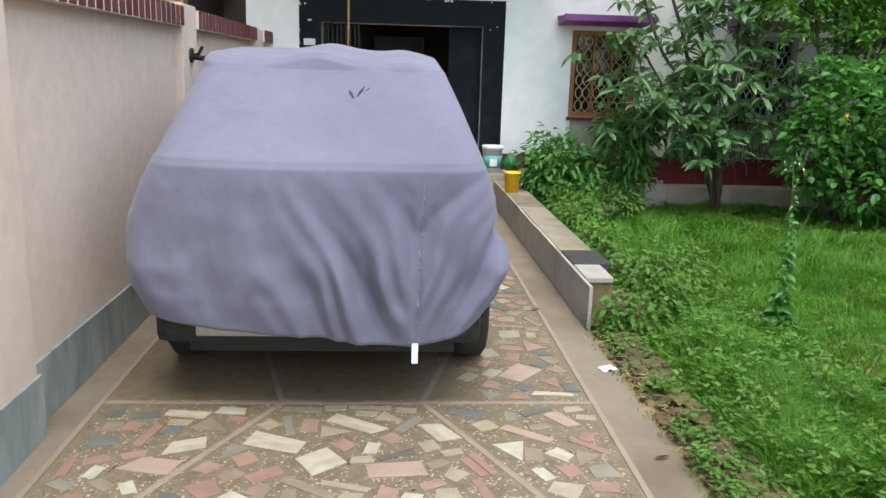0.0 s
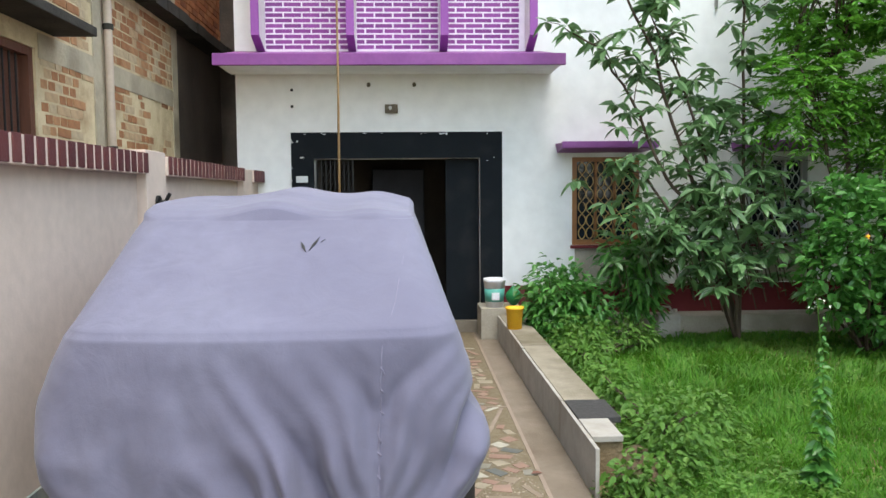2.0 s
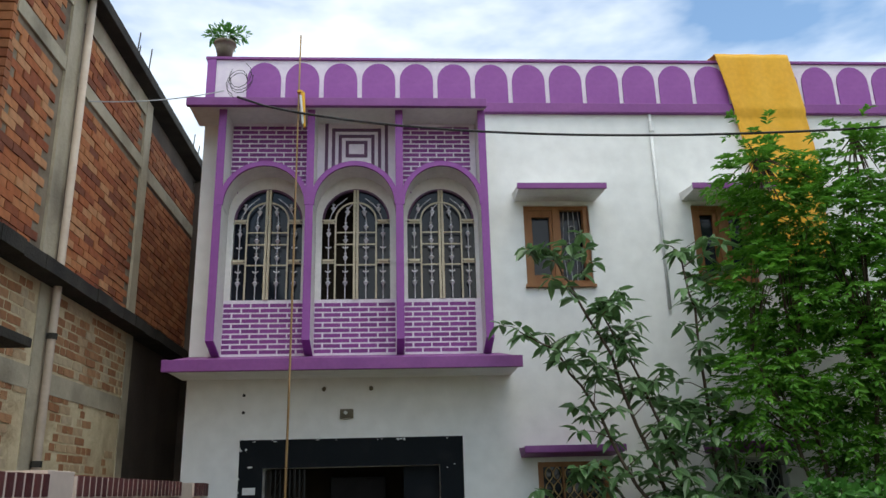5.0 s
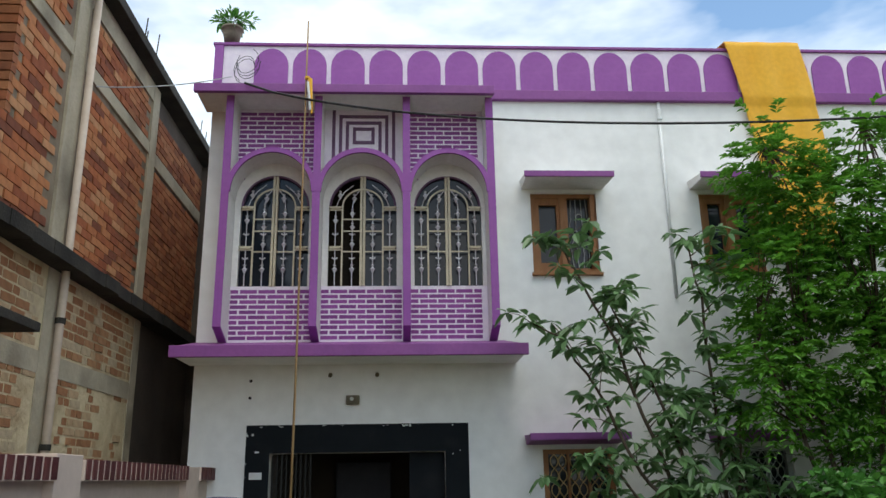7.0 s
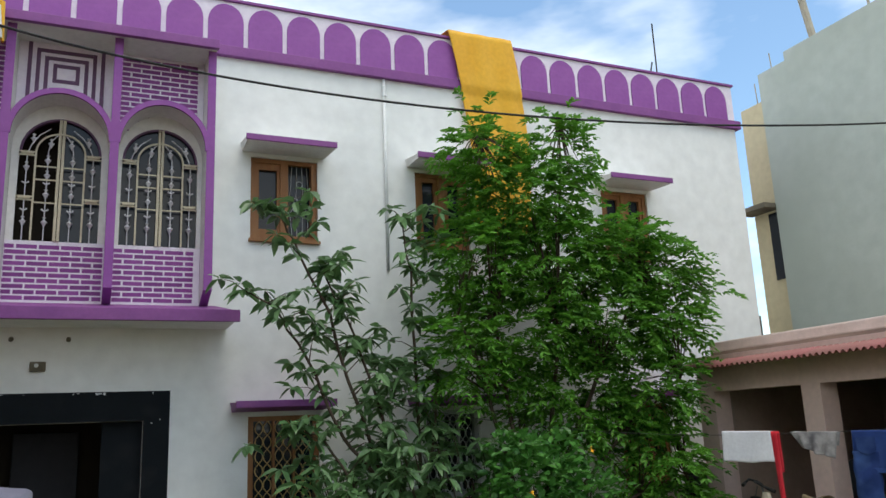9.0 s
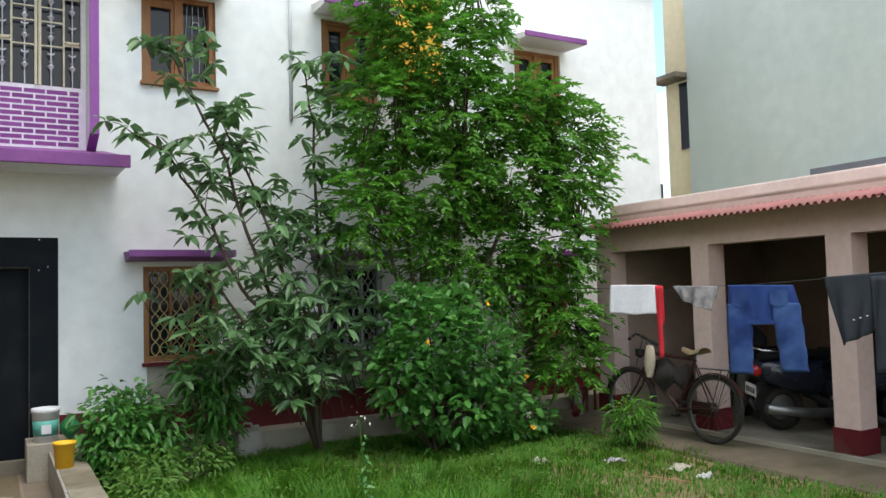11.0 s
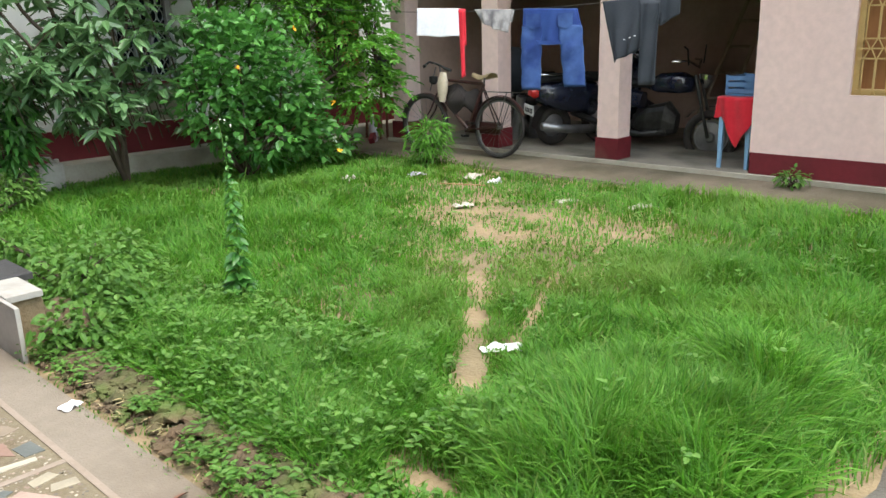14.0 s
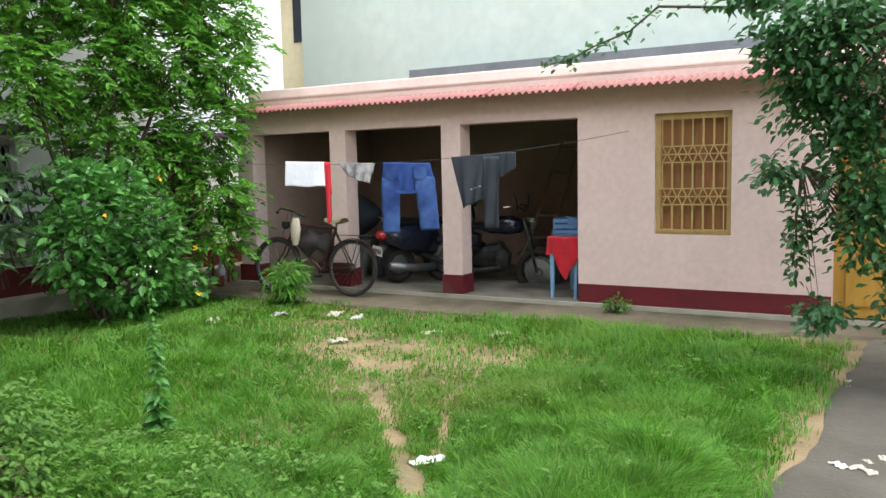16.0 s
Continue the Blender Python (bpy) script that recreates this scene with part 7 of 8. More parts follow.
part("saddle", grid(lambda u, v: ((0.10 - 0.075 * v) * math.sin((u - 0.5) * 3.0), 0.12 + 0.28 * v, 0.93 - 0.05 * abs(2 * u - 1) ** 2 + 0.015 * math.cos(v * 6)), 10, 10), M_SADDLE, bk, "worn tan saddle", smooth=True)
thick(bk.children[-1], 0.03)
part("seat_post", T([SEAT, (0, 0.235, 0.9)], 0.012, 8), M_STEEL, bk)
rk = bmesh.new()
for s in (-0.06, 0, 0.06):
    tube(rk, [(s, -0.22, 0.735), (s, 0.2, 0.735)], 0.006, 6)
for y in (-0.22, -0.08, 0.06, 0.2):
    tube(rk, [(-0.07, y, 0.735), (0.07, y, 0.735)], 0.006, 6)
for s in (-1, 1):
    tube(rk, [(s * 0.06, -0.12, 0.735), (s * 0.045, 0.0, 0.36)], 0.006, 6)
part("carrier_rack", rk, M_STEEL, bk)
part("chain_case", B(0.045, 0.02, 0.26, 0.06, 0.52, 0.40, bevel=0.02), M_FRAME, bk)
part("bag", grid(lambda u, v: (-0.05 + 0.05 * math.cos(6.283 * u) * (0.6 + 0.4 * math.sin(3.1 * v)), 0.80 + 0.07 * math.sin(6.283 * u) * (0.5 + 0.5 * math.sin(3.0 * v + 0.2)), 0.94 - 0.34 * v), 14, 12, True), M_CREAMB, bk, "cream cloth bag tied to the bars", smooth=True)
part("sling_bag", grid(lambda u, v: (-0.02 + (0.06 + 0.02 * math.sin(5 * u)) * math.sin(3.1416 * v) * math.cos(6.283 * u), 0.62 + (0.13 + 0.04 * math.sin(12.566 * u)) * abs(math.sin(3.14 * v)) ** 0.7 * math.sin(6.283 * u), 0.76 - 0.28 * v + 0.02 * math.sin(12.566 * u)), 24, 14, True), M_BUNDLE, bk, "dark cloth bundle slung on the frame", smooth=True)
bk.matrix_basis = pose(6.94, 6.46, 0.035, 0, 5, 4)

# ---- scooter and motorcycle ----
M_SCOOT = mat("dark_blue_scooter_paint", (0.012, 0.016, 0.032), (0.01, 0.012, 0.024), 4, 0.22, 0.0, spec=0.6)
M_CHROME = mat("chrome", (0.65, 0.65, 0.65), (0.55, 0.55, 0.55), 9, 0.15, 0, metal=1.0)
M_TAIL = mat("red_lamp_plastic", (0.45, 0.01, 0.012), None, 5, 0.2, 0, spec=0.6)
M_PLATE = mat("white_plate", (0.62, 0.62, 0.58), None, 9, 0.5, 0)
M_SEATB = mat("black_seat_vinyl", (0.010, 0.010, 0.010), None, 9, 0.65, 0.1, spec=0.15)


def moto_wheel(parent, x, R, w):
    t = ring(bmesh.new(), (0, 0, 0), R - w * 0.5, w * 0.5, 30, 8)
    bmesh.ops.transform(t, matrix=Matrix.Translation((x, 0, R)) @ Matrix.Rotation(math.pi / 2, 4, "Z"), verts=t.verts)
    wh = part("wheel", t, M_TYRE, parent, "black tyre", smooth=True)
    r = lathe(bmesh.new(), [(R * 0.64, -0.03), (R * 0.6, -0.035), (R * 0.55, 0), (R * 0.2, 0.015), (0.04, 0.04), (0, 0.04)], (0, 0, 0), 22)
    bmesh.ops.transform(r, matrix=Matrix.Translation((x, 0, R)) @ Matrix.Rotation(math.pi / 2, 4, "X"), verts=r.verts)
    part("rim", r, M_RIM, wh)


def shell(sections, seg=16):
    """A closed body from sections (x, half width, z low, z high)."""
    bm = bmesh.new()
    rings = []
    for x, hw, z0, z1 in sections:
        c, hh = (z0 + z1) / 2, (z1 - z0) / 2
        rings.append([bm.verts.new((x, hw * math.copysign(abs(math.cos(q)) ** 0.7, math.cos(q)), c + hh * math.copysign(abs(math.sin(q)) ** 0.7, math.sin(q)))) for q in (6.283185 * j / seg for j in range(seg))])
    for u, v in zip(rings, rings[1:]):
        for j in range(seg):
            bm.faces.new((u[j], u[(j + 1) % seg], v[(j + 1) % seg], v[j]))
    bm.faces.new(rings[0][::-1])
    bm.faces.new(rings[-1])
    return bm


sc = thing("scooter", "dark blue motor scooter parked inside the shed bay", "scooter", (0, 0, 0))
moto_wheel(sc, 0.0, 0.235, 0.10)
moto_wheel(sc, 1.24, 0.235, 0.09)
part("tail_body", shell([(-0.30, 0.06, 0.58, 0.70), (-0.2, 0.15, 0.5, 0.76), (0.0, 0.19, 0.42, 0.78), (0.3, 0.2, 0.36, 0.78), (0.5, 0.16, 0.32, 0.74), (0.56, 0.1, 0.32, 0.66)]), M_SCOOT, sc, smooth=True)
part("seat", shell([(-0.25, 0.08, 0.74, 0.80), (-0.1, 0.14, 0.76, 0.85), (0.25, 0.15, 0.76, 0.83), (0.55, 0.09, 0.74, 0.81)]), M_SEATB, sc, "black vinyl seat", smooth=True)
part("footboard", B(0.5, -0.18, 0.27, 1.0, 0.18, 0.33, bevel=0.02), M_SCOOT, sc)
part("leg_shield", shell([(0.96, 0.2, 0.28, 0.6), (1.04, 0.22, 0.3, 0.85), (1.1, 0.16, 0.5, 0.98), (1.16, 0.06, 0.7, 0.95)]), M_SCOOT, sc, smooth=True)
part("front_fender", shell([(1.02, 0.05, 0.42, 0.5), (1.2, 0.07, 0.42, 0.54), (1.42, 0.05, 0.3, 0.42)]), M_SCOOT, sc, smooth=True)
part("handlebar", T([(0.92, -0.33, 1.03), (1.02, -0.15, 1.02), (1.04, 0, 1.0), (1.02, 0.15, 1.02), (0.92, 0.33, 1.03)], 0.016, 8), M_CABLE, sc)
part("headlamp", shell([(1.0, 0.09, 0.94, 1.08), (1.1, 0.12, 0.92, 1.08), (1.18, 0.08, 0.94, 1.04)]), M_SCOOT, sc, smooth=True)
part("tail_lamp", shell([(-0.34, 0.05, 0.60, 0.67), (-0.3, 0.085, 0.575, 0.695), (-0.27, 0.09, 0.58, 0.69)]), M_TAIL, sc, "red tail lamp")
part("number_plate", B(-0.345, -0.11, 0.38, -0.335, 0.11, 0.50, bevel=0.003), M_PLATE, sc, "white plate with dark bars")
for k in range(5):
    part("plate_bar", B(-0.3475, -0.085 + 0.036 * k, 0.41, -0.345, -0.062 + 0.036 * k, 0.465), M_CABLE, sc)
part("rear_fender", grid(lambda u, v: (0.26 * math.cos(1.7 + 1.5 * u), 0.07 * (2 * v - 1), 0.235 + 0.27 * math.sin(1.7 + 1.5 * u)), 10, 3), M_CABLE, sc)
part("grab_rail", T([(0.05, 0.14, 0.84), (-0.28, 0.12, 0.86), (-0.32, 0, 0.87), (-0.28, -0.12, 0.86), (0.05, -0.14, 0.84)], 0.012, 8), M_CHROME, sc, "chrome grab rail", smooth=True)
part("exhaust", T([(0.45, -0.16, 0.2), (0.1, -0.17, 0.22), (-0.25, -0.17, 0.27)], 0.05, 10), M_RIM, sc, smooth=True)
for s in (-1, 1):
    part("mirror", T([(1.0, s * 0.2, 1.04), (0.98, s * 0.28, 1.2)], 0.006, 6), M_CABLE, sc)
sc.matrix_basis = pose(7.86, 6.38, 0.09, 6, 0, -24)

M_ENG = mat("oily_dark_metal", (0.05, 0.048, 0.046), (0.025, 0.024, 0.023), 12, 0.45, 0.1, metal=0.6)
mc = thing("motorcycle", "black motorcycle standing in the shed", "motorcycle", (0, 0, 0))
moto_wheel(mc, 0.0, 0.30, 0.10)
moto_wheel(mc, 1.27, 0.30, 0.09)
part("tank", shell([(0.5, 0.06, 0.72, 0.84), (0.62, 0.12, 0.70, 0.92), (0.85, 0.14, 0.72, 0.96), (1.0, 0.09, 0.76, 0.92)]), M_SCOOT, mc, smooth=True)
part("seat", shell([(-0.3, 0.08, 0.74, 0.82), (0.0, 0.13, 0.74, 0.85), (0.35, 0.13, 0.72, 0.82), (0.58, 0.08, 0.74, 0.82)]), M_SEATB, mc, smooth=True)
part("engine", shell([(0.42, 0.1, 0.25, 0.42), (0.55, 0.15, 0.22, 0.55), (0.75, 0.15, 0.22, 0.62), (0.88, 0.08, 0.28, 0.5)]), M_ENG, mc, "oily dark engine block")
part("side_cover", shell([(0.1, 0.1, 0.5, 0.68), (0.3, 0.13, 0.48, 0.7), (0.45, 0.1, 0.5, 0.68)]), M_SCOOT, mc)
part("exhaust", T([(0.8, -0.12, 0.3), (0.5, -0.14, 0.22), (0.1, -0.16, 0.26), (-0.35, -0.17, 0.34)], 0.036, 10), M_ENG, mc, smooth=True)
for s in (-1, 1):
    part("fork_leg", T([(1.02, s * 0.09, 0.95), (1.27, s * 0.09, 0.3)], 0.018, 8), M_ENG, mc)
    part("shock", T([(0.12, s * 0.14, 0.7), (0.0, s * 0.14, 0.32)], 0.025, 8), M_CHROME, mc)
    part("mirror", T([(0.98, s * 0.25, 1.06), (0.96, s * 0.3, 1.22), (0.94, s * 0.36, 1.25)], 0.01, 6), M_CABLE, mc)
    part("indicator", T([(-0.33, s * 0.08, 0.68), (-0.33, s * 0.17, 0.68)], 0.022, 8), M_TAIL, mc)
part("handlebar", T([(0.84, -0.38, 1.08), (0.96, -0.2, 1.10), (1.02, 0, 1.03), (0.96, 0.2, 1.10), (0.84, 0.38, 1.08)], 0.014, 8), M_CHROME, mc, smooth=True)
part("headlamp", lathe(bmesh.new(), [(0.03, -0.1), (0.085, 0), (0.09, 0.05), (0, 0.07)], (1.12, 0, 0.92), 16), M_CHROME, mc)
part("tail_lamp", B(-0.40, -0.07, 0.66, -0.35, 0.07, 0.74, bevel=0.01), M_TAIL, mc)
part("fender", grid(lambda u, v: (0.34 * math.cos(1.2 + 1.7 * u), 0.07 * (2 * v - 1), 0.30 + 0.34 * math.sin(1.2 + 1.7 * u)), 12, 3), M_SCOOT, mc)
part("fender", grid(lambda u, v: (1.27 + 0.34 * math.cos(0.6 + 2.0 * u), 0.06 * (2 * v - 1), 0.30 + 0.34 * math.sin(0.6 + 2.0 * u)), 12, 3), M_SCOOT, mc)
mc.matrix_basis = pose(8.25, 5.95, 0.09, 0, 7, -82)

# ---- things in and by the shed ----
M_BLUEP = mat("pale_blue_plastic", (0.24, 0.42, 0.62), (0.2, 0.36, 0.55), 6, 0.45, 0.03)
M_BLUEC = mat("blue_crate_plastic", (0.10, 0.20, 0.36), (0.08, 0.16, 0.30), 6, 0.5, 0.03)
tbz = thing("plastic_table", "pale blue plastic table in the shed opening", "table", (7.75, 4.0, 0.09))
part("tabletop", B(7.44, 3.78, 0.72, 8.15, 4.15, 0.76, bevel=0.01), M_BLUEP, tbz)
for x in (7.47, 8.07):
    for y in (3.83, 4.10):
        bm = T([(x, y, 0.72), (x + (-0.02 if x < 7.6 else 0.02), y, 0.09)], 0.035, 4, 0.022)
        part("leg", bm, M_BLUEP, tbz)
rc = thing("red_tablecloth", "red cloth thrown over the plastic table", "cloth", (7.6, 4.0, 0.77))


def red(u, v):
    y = 3.785 + 0.36 * u
    k = v * 1.0
    if k < 0.35:
        return (7.95 - k / 0.35 * 0.53, y, 0.768 + 0.004 * math.sin(u * 9))
    f = (k - 0.35) / 0.65
    drop = 0.18 + 0.30 * max(0.0, 1 - abs(u - 0.42) / 0.42) + 0.02 * math.sin(u * 15)
    return (7.415 + 0.012 * math.sin(u * 14 + f * 2), y + 0.03 * f * (u - 0.5), 0.768 - f * drop)


thick(part("cloth", grid(red, 30, 30), M_RED, rc, smooth=True), 0.004)
cr = thing("plastic_crate", "blue plastic crate standing on the table", "crate", (7.7, 3.95, 0.775))
part("crate_bottom", B(7.5, 3.81, 0.776, 7.9, 4.1, 0.79), M_BLUEC, cr)
for z in (0.80, 0.86, 0.92):
    for a in ((7.5, 3.81, 7.515, 4.1), (7.885, 3.81, 7.9, 4.1), (7.515, 3.81, 7.885, 3.825), (7.515, 4.085, 7.885, 4.1)):
        part("crate_slat", B(a[0], a[1], z, a[2], a[3], z + 0.04), M_BLUEC, cr)
for x in (7.5, 7.885):
    for y in (3.81, 4.085):
        part("crate_post", B(x - 0.003, y - 0.003, 0.79, x + 0.018, y + 0.018, 0.97), M_BLUEC, cr)
M_PALEWOOD = mat("grey_bamboo", (0.30, 0.25, 0.18), (0.22, 0.18, 0.13), 4, 0.8, 0.2, stretch=(5, 5, 0.7))
ld = thing("bamboo_ladder", "grey bamboo ladder leaning in the shed", "ladder", (9.3, 5.1, 0.09))
A0, A1, B0_, B1 = Vector((9.15, 5.28, 0.09)), Vector((9.85, 4.86, 1.95)), Vector((9.32, 5.0, 0.09)), Vector((10.0, 4.66, 1.95))
for a, b in ((A0, A1), (B0_, B1)):
    part("rail", T([a, b], 0.025, 8), M_PALEWOOD, ld)
for k in range(6):
    f = 0.1 + 0.16 * k
    part("rung", T([A0.lerp(A1, f), B0_.lerp(B1, f)], 0.018, 8), M_PALEWOOD, ld)
for k in range(3):
    pl = thing("leaning_plank", "old plank leaning against the shed wall", "plank", (9.4 + 0.15 * k, 4.7, 0.09), "planks")
    part("board", T([(9.35 + 0.17 * k, 4.72 - 0.1 * k, 0.09), (9.95 + 0.06 * k, 4.4 - 0.1 * k, 1.7 - 0.15 * k)], 0.04, 4), M_PALEWOOD, pl)
for k in range(3):
    ty = thing("old_tyre", "old black tyre stacked in the shed corner", "tyre", (8.5, 7.55, 0.09 + 0.17 * k), "stacked tyres")
    part("tyre", lathe(bmesh.new(), [(0.18, 0.01), (0.27, 0.0), (0.31, 0.05), (0.31, 0.12), (0.27, 0.168), (0.18, 0.16), (0.2, 0.085), (0.18, 0.01)], (8.5 + 0.03 * k, 7.55 - 0.02 * k, 0.09 + 0.17 * k), 24), M_TYRE, ty, smooth=True)
sk = thing("dark_sack", "dark stuffed sack on the tyre stack", "sack", (8.5, 7.5, 0.6))
part("sack", grid(lambda u, v: (8.5 + (0.26 * math.sin(3.1 * v) + 0.03) * math.cos(6.283 * u) * (1 + 0.12 * math.sin(12 * u + 5 * v)), 7.45 + (0.34 * math.sin(3.1 * v) + 0.03) * math.sin(6.283 * u), 0.60 + 0.62 * v), 22, 14, True), M_DARKC, sk, smooth=True)
sk2 = thing("engine_parts", "greasy heap of machine parts on the shed floor", "machine", (8.2, 7.2, 0.09))
for k in range(7):
    x, y = 8.0 + 0.5 * RNG.random(), 6.95 + 0.45 * RNG.random()
    part("machine_part", T([(x, y, 0.09), (x + RNG.uniform(-0.1, 0.1), y + RNG.uniform(-0.15, 0.15), 0.3 + 0.35 * RNG.random())], RNG.uniform(0.04, 0.1), 9), M_TYRE if k % 2 else M_RIM, sk2)
sd = thing("side_table", "small dark wooden stand between house and shed", "stand", (7.45, 8.95, 0))
part("top", B(7.28, 8.75, 0.74, 7.68, 9.1, 0.78, bevel=0.005), M_WOODD, sd)
for x in (7.31, 7.65):
    for y in (8.78, 9.07):
        part("leg", T([(x, y, 0.74), (x - 0.05 * (x < 7.5), y, 0.0)], 0.02, 6), M_WOODD, sd)
dm = thing("black_drum", "round black pot standing on the stand", "pot", (7.5, 8.92, 0.78))
part("pot_body", lathe(bmesh.new(), [(0.08, 0), (0.16, 0.06), (0.185, 0.17), (0.16, 0.28), (0.11, 0.34), (0.12, 0.36), (0.1, 0.36)], (7.5, 8.92, 0.78), 22), M_TYRE, dm, smooth=True)
bo = thing("plastic_bottle", "empty clear plastic bottle on the ground", "bottle", (7.08, 8.72, 0.05))
M_CLEARP = mat("cloudy_plastic", (0.42, 0.40, 0.44), (0.36, 0.33, 0.38), 8, 0.25, 0)
part("bottle_body", lathe(bmesh.new(), [(0.05, 0), (0.055, 0.02), (0.055, 0.2), (0.04, 0.26), (0.016, 0.31), (0.016, 0.34)], (7.08, 8.72, 0.04), 16), M_CLEARP, bo, smooth=True)
part("cap", T([(7.08, 8.72, 0.38), (7.08, 8.72, 0.405)], 0.018, 10), M_BLUEP, bo)
bd = thing("floor_board", "dark board lying by the stand", "board", (7.2, 8.75, 0.05))
part("plank", T([(6.95, 8.62, 0.07), (7.35, 8.9, 0.32)], 0.05, 4), M_MAROON, bd)

# ---- buckets by the kerb ----
ps = thing("step_block", "pale concrete step block at the kerb end", "block", (1.2, 9.3, 0), kind="structure")
part("block", B(1.0, 9.02, -0.02, 1.44, 9.48, 0.335, bevel=0.01), M_CONCP, ps)
M_GREENL = mat("green_label", (0.12, 0.42, 0.34), (0.08, 0.30, 0.25), 5, 0.5, 0)
bu = thing("paint_bucket", "white paint bucket with a green label", "bucket", (1.16, 9.14, 0.335))
part("bucket_body", lathe(bmesh.new(), [(0.095, 0), (0.115, 0.27), (0.122, 0.27), (0.122, 0.31), (0.112, 0.31), (0.1, 0.05)], (1.16, 9.14, 0.335), 22), M_TOWEL, bu, smooth=True)
part("label_band", lathe(bmesh.new(), [(0.1015, 0.06), (0.1125, 0.2), (0.1128, 0.2), (0.1020, 0.06)], (1.16, 9.14, 0.337), 22), M_GREENL, bu, "green printed label band", smooth=True)
part("label_panel", B(1.12, 9.025, 0.42, 1.2, 9.034, 0.50), M_TOWEL, bu)
yb = thing("yellow_pot", "small yellow plastic pot on the kerb", "pot", (1.245, 8.14, 0.262))
part("pot_body", lathe(bmesh.new(), [(0.068, 0), (0.082, 0.19), (0.09, 0.19), (0.09, 0.21), (0.08, 0.21), (0.07, 0.04)], (1.245, 8.14, 0.264), 20), M_PETAL, yb, smooth=True)
gb = thing("green_bag", "crumpled green plastic bag by the bucket", "bag", (1.37, 9.12, 0.335))
M_GREENP = mat("green_plastic_bag", (0.02, 0.20, 0.06), (0.015, 0.14, 0.045), 8, 0.4, 0.2)
part("bag", grid(lambda u, v: (1.365 + 0.075 * math.sin(3.1 * v + 0.1) * math.cos(6.283 * u) * (1 + 0.2 * math.sin(15 * u)), 9.12 + 0.08 * math.sin(3.1 * v + 0.1) * math.sin(6.283 * u), 0.336 + 0.24 * v), 20, 10, True), M_GREENP, gb, smooth=True)
jc = thing("jerrycan", "dirty white plastic jerrycan on the ground", "jerrycan", (3.0, 8.95, 0))
part("can_body", B(2.87, 8.85, -0.01, 3.12, 9.03, 0.27, bevel=0.03), M_KERB, jc, smooth=False)
part("can_handle", T([(2.92, 8.94, 0.27), (2.95, 8.94, 0.34), (3.02, 8.94, 0.33), (3.05, 8.94, 0.27)], 0.014, 8), M_KERB, jc)
part("can_cap", T([(3.08, 8.94, 0.27), (3.08, 8.94, 0.31)], 0.025, 10), M_KERB, jc)

# earth mound at the open end of the kerb
mound = grid(lambda u, v: (1.34 + 0.42 * u, 4.45 + 0.75 * v, -0.03 + 0.17 * math.sin(math.pi * min(1, u * 0.75 + 0.25)) * math.sin(math.pi * v) ** 0.7 + 0.035 * noise.noise(Vector((u * 6, v * 9, 2))) + 0.02 * noise.noise(Vector((u * 17, v * 29, 2)))), 30, 46)
solo("earth_mound", mound, M_CLOD, "mossy brown earth heaped at the kerb end", "soil", (1.55, 4.8, 0), kind="structure", smooth=True)

# ---- litter ----
M_LITTER = mat("dirty_white_plastic", (0.446, 0.418, 0.346), (0.360, 0.317, 0.245), 14, 0.7, 0.2)
M_RAG = mat("white_rag", (0.74, 0.72, 0.72), (0.62, 0.6, 0.6), 14, 0.9, 0.2)


def scrap(name, label, x, y, w, d, h, m, turn=0.0, seed=0):
    t = thing(name, label, "litter", (x, y, 0), "litter on the lawn")
    c, s = math.cos(turn), math.sin(turn)

    def fn(u, v):
        a, b = (u - 0.5) * w, (v - 0.5) * d
        rr = 1 + 0.35 * noise.noise(Vector((math.atan2(b, a) * 1.2, seed, 0)))
        z = 0.012 + 0.7 * h * (0.5 + noise.noise(Vector((u * 4, v * 4, seed)))) * (1 - (2 * u - 1) ** 2 * 0.6)
        return (x + (a * c - b * s) * rr, y + (a * s + b * c) * rr, lawn_z(x, y) + max(z, 0.012))
    thick(part("sheet", grid(fn, 14, 10), m, t, smooth=False), 0.004)


scrap("rag", "crumpled white rag on the bare soil", 2.71, 2.94, 0.19, 0.075, 0.03, M_RAG, -0.75, 1)
scrap("litter_scrap", "pale plastic scrap on the grass", 6.02, 6.02, 0.26, 0.13, 0.06, M_LITTER, 0.3, 2)
scrap("litter_scrap", "pale plastic scrap on the grass", 5.78, 3.95, 0.24, 0.11, 0.05, M_LITTER, -0.6, 3)
scrap("litter_scrap", "pale plastic scrap on the grass", 5.6, 4.58, 0.2, 0.09, 0.04, M_LITTER, -0.5, 4)
scrap("litter_scrap", "pale plastic scrap on the grass", 4.9, 5.14, 0.18, 0.1, 0.05, M_LITTER, -0.5, 5)
scrap("litter_scrap", "white foam scrap on the grass", 5.95, 5.68, 0.10, 0.1, 0.07, M_RAG, 0, 6)
scrap("litter_scrap", "pale blue plastic scrap on the grass", 5.72, 6.54, 0.22, 0.1, 0.05, M_CLEARP, -0.4, 7)
scrap("litter_scrap", "cream foam scrap in the grass", 5.17, 6.93, 0.12, 0.12, 0.08, M_LITTER, 0, 8)
scrap("paper_scrap", "white paper scrap at the driveway edge", 1.135, 3.9, 0.09, 0.06, 0.02, M_RAG, 0.4, 9)
for k in range(16):
    x, y = 3.4 + 3.2 * RNG.random(), 0.72 + 0.4 * RNG.random()
    scrap("path_litter", "small pale litter on the path", x, y, RNG.uniform(0.03, 0.09), RNG.uniform(0.02, 0.05), 0.015, M_LITTER if k % 5 else M_RAG, RNG.random() * 3, 20 + k)
st_ = thing("straw_stick", "thin dry stick lying on the lawn", "stick", (5.3, 5.6, 0))
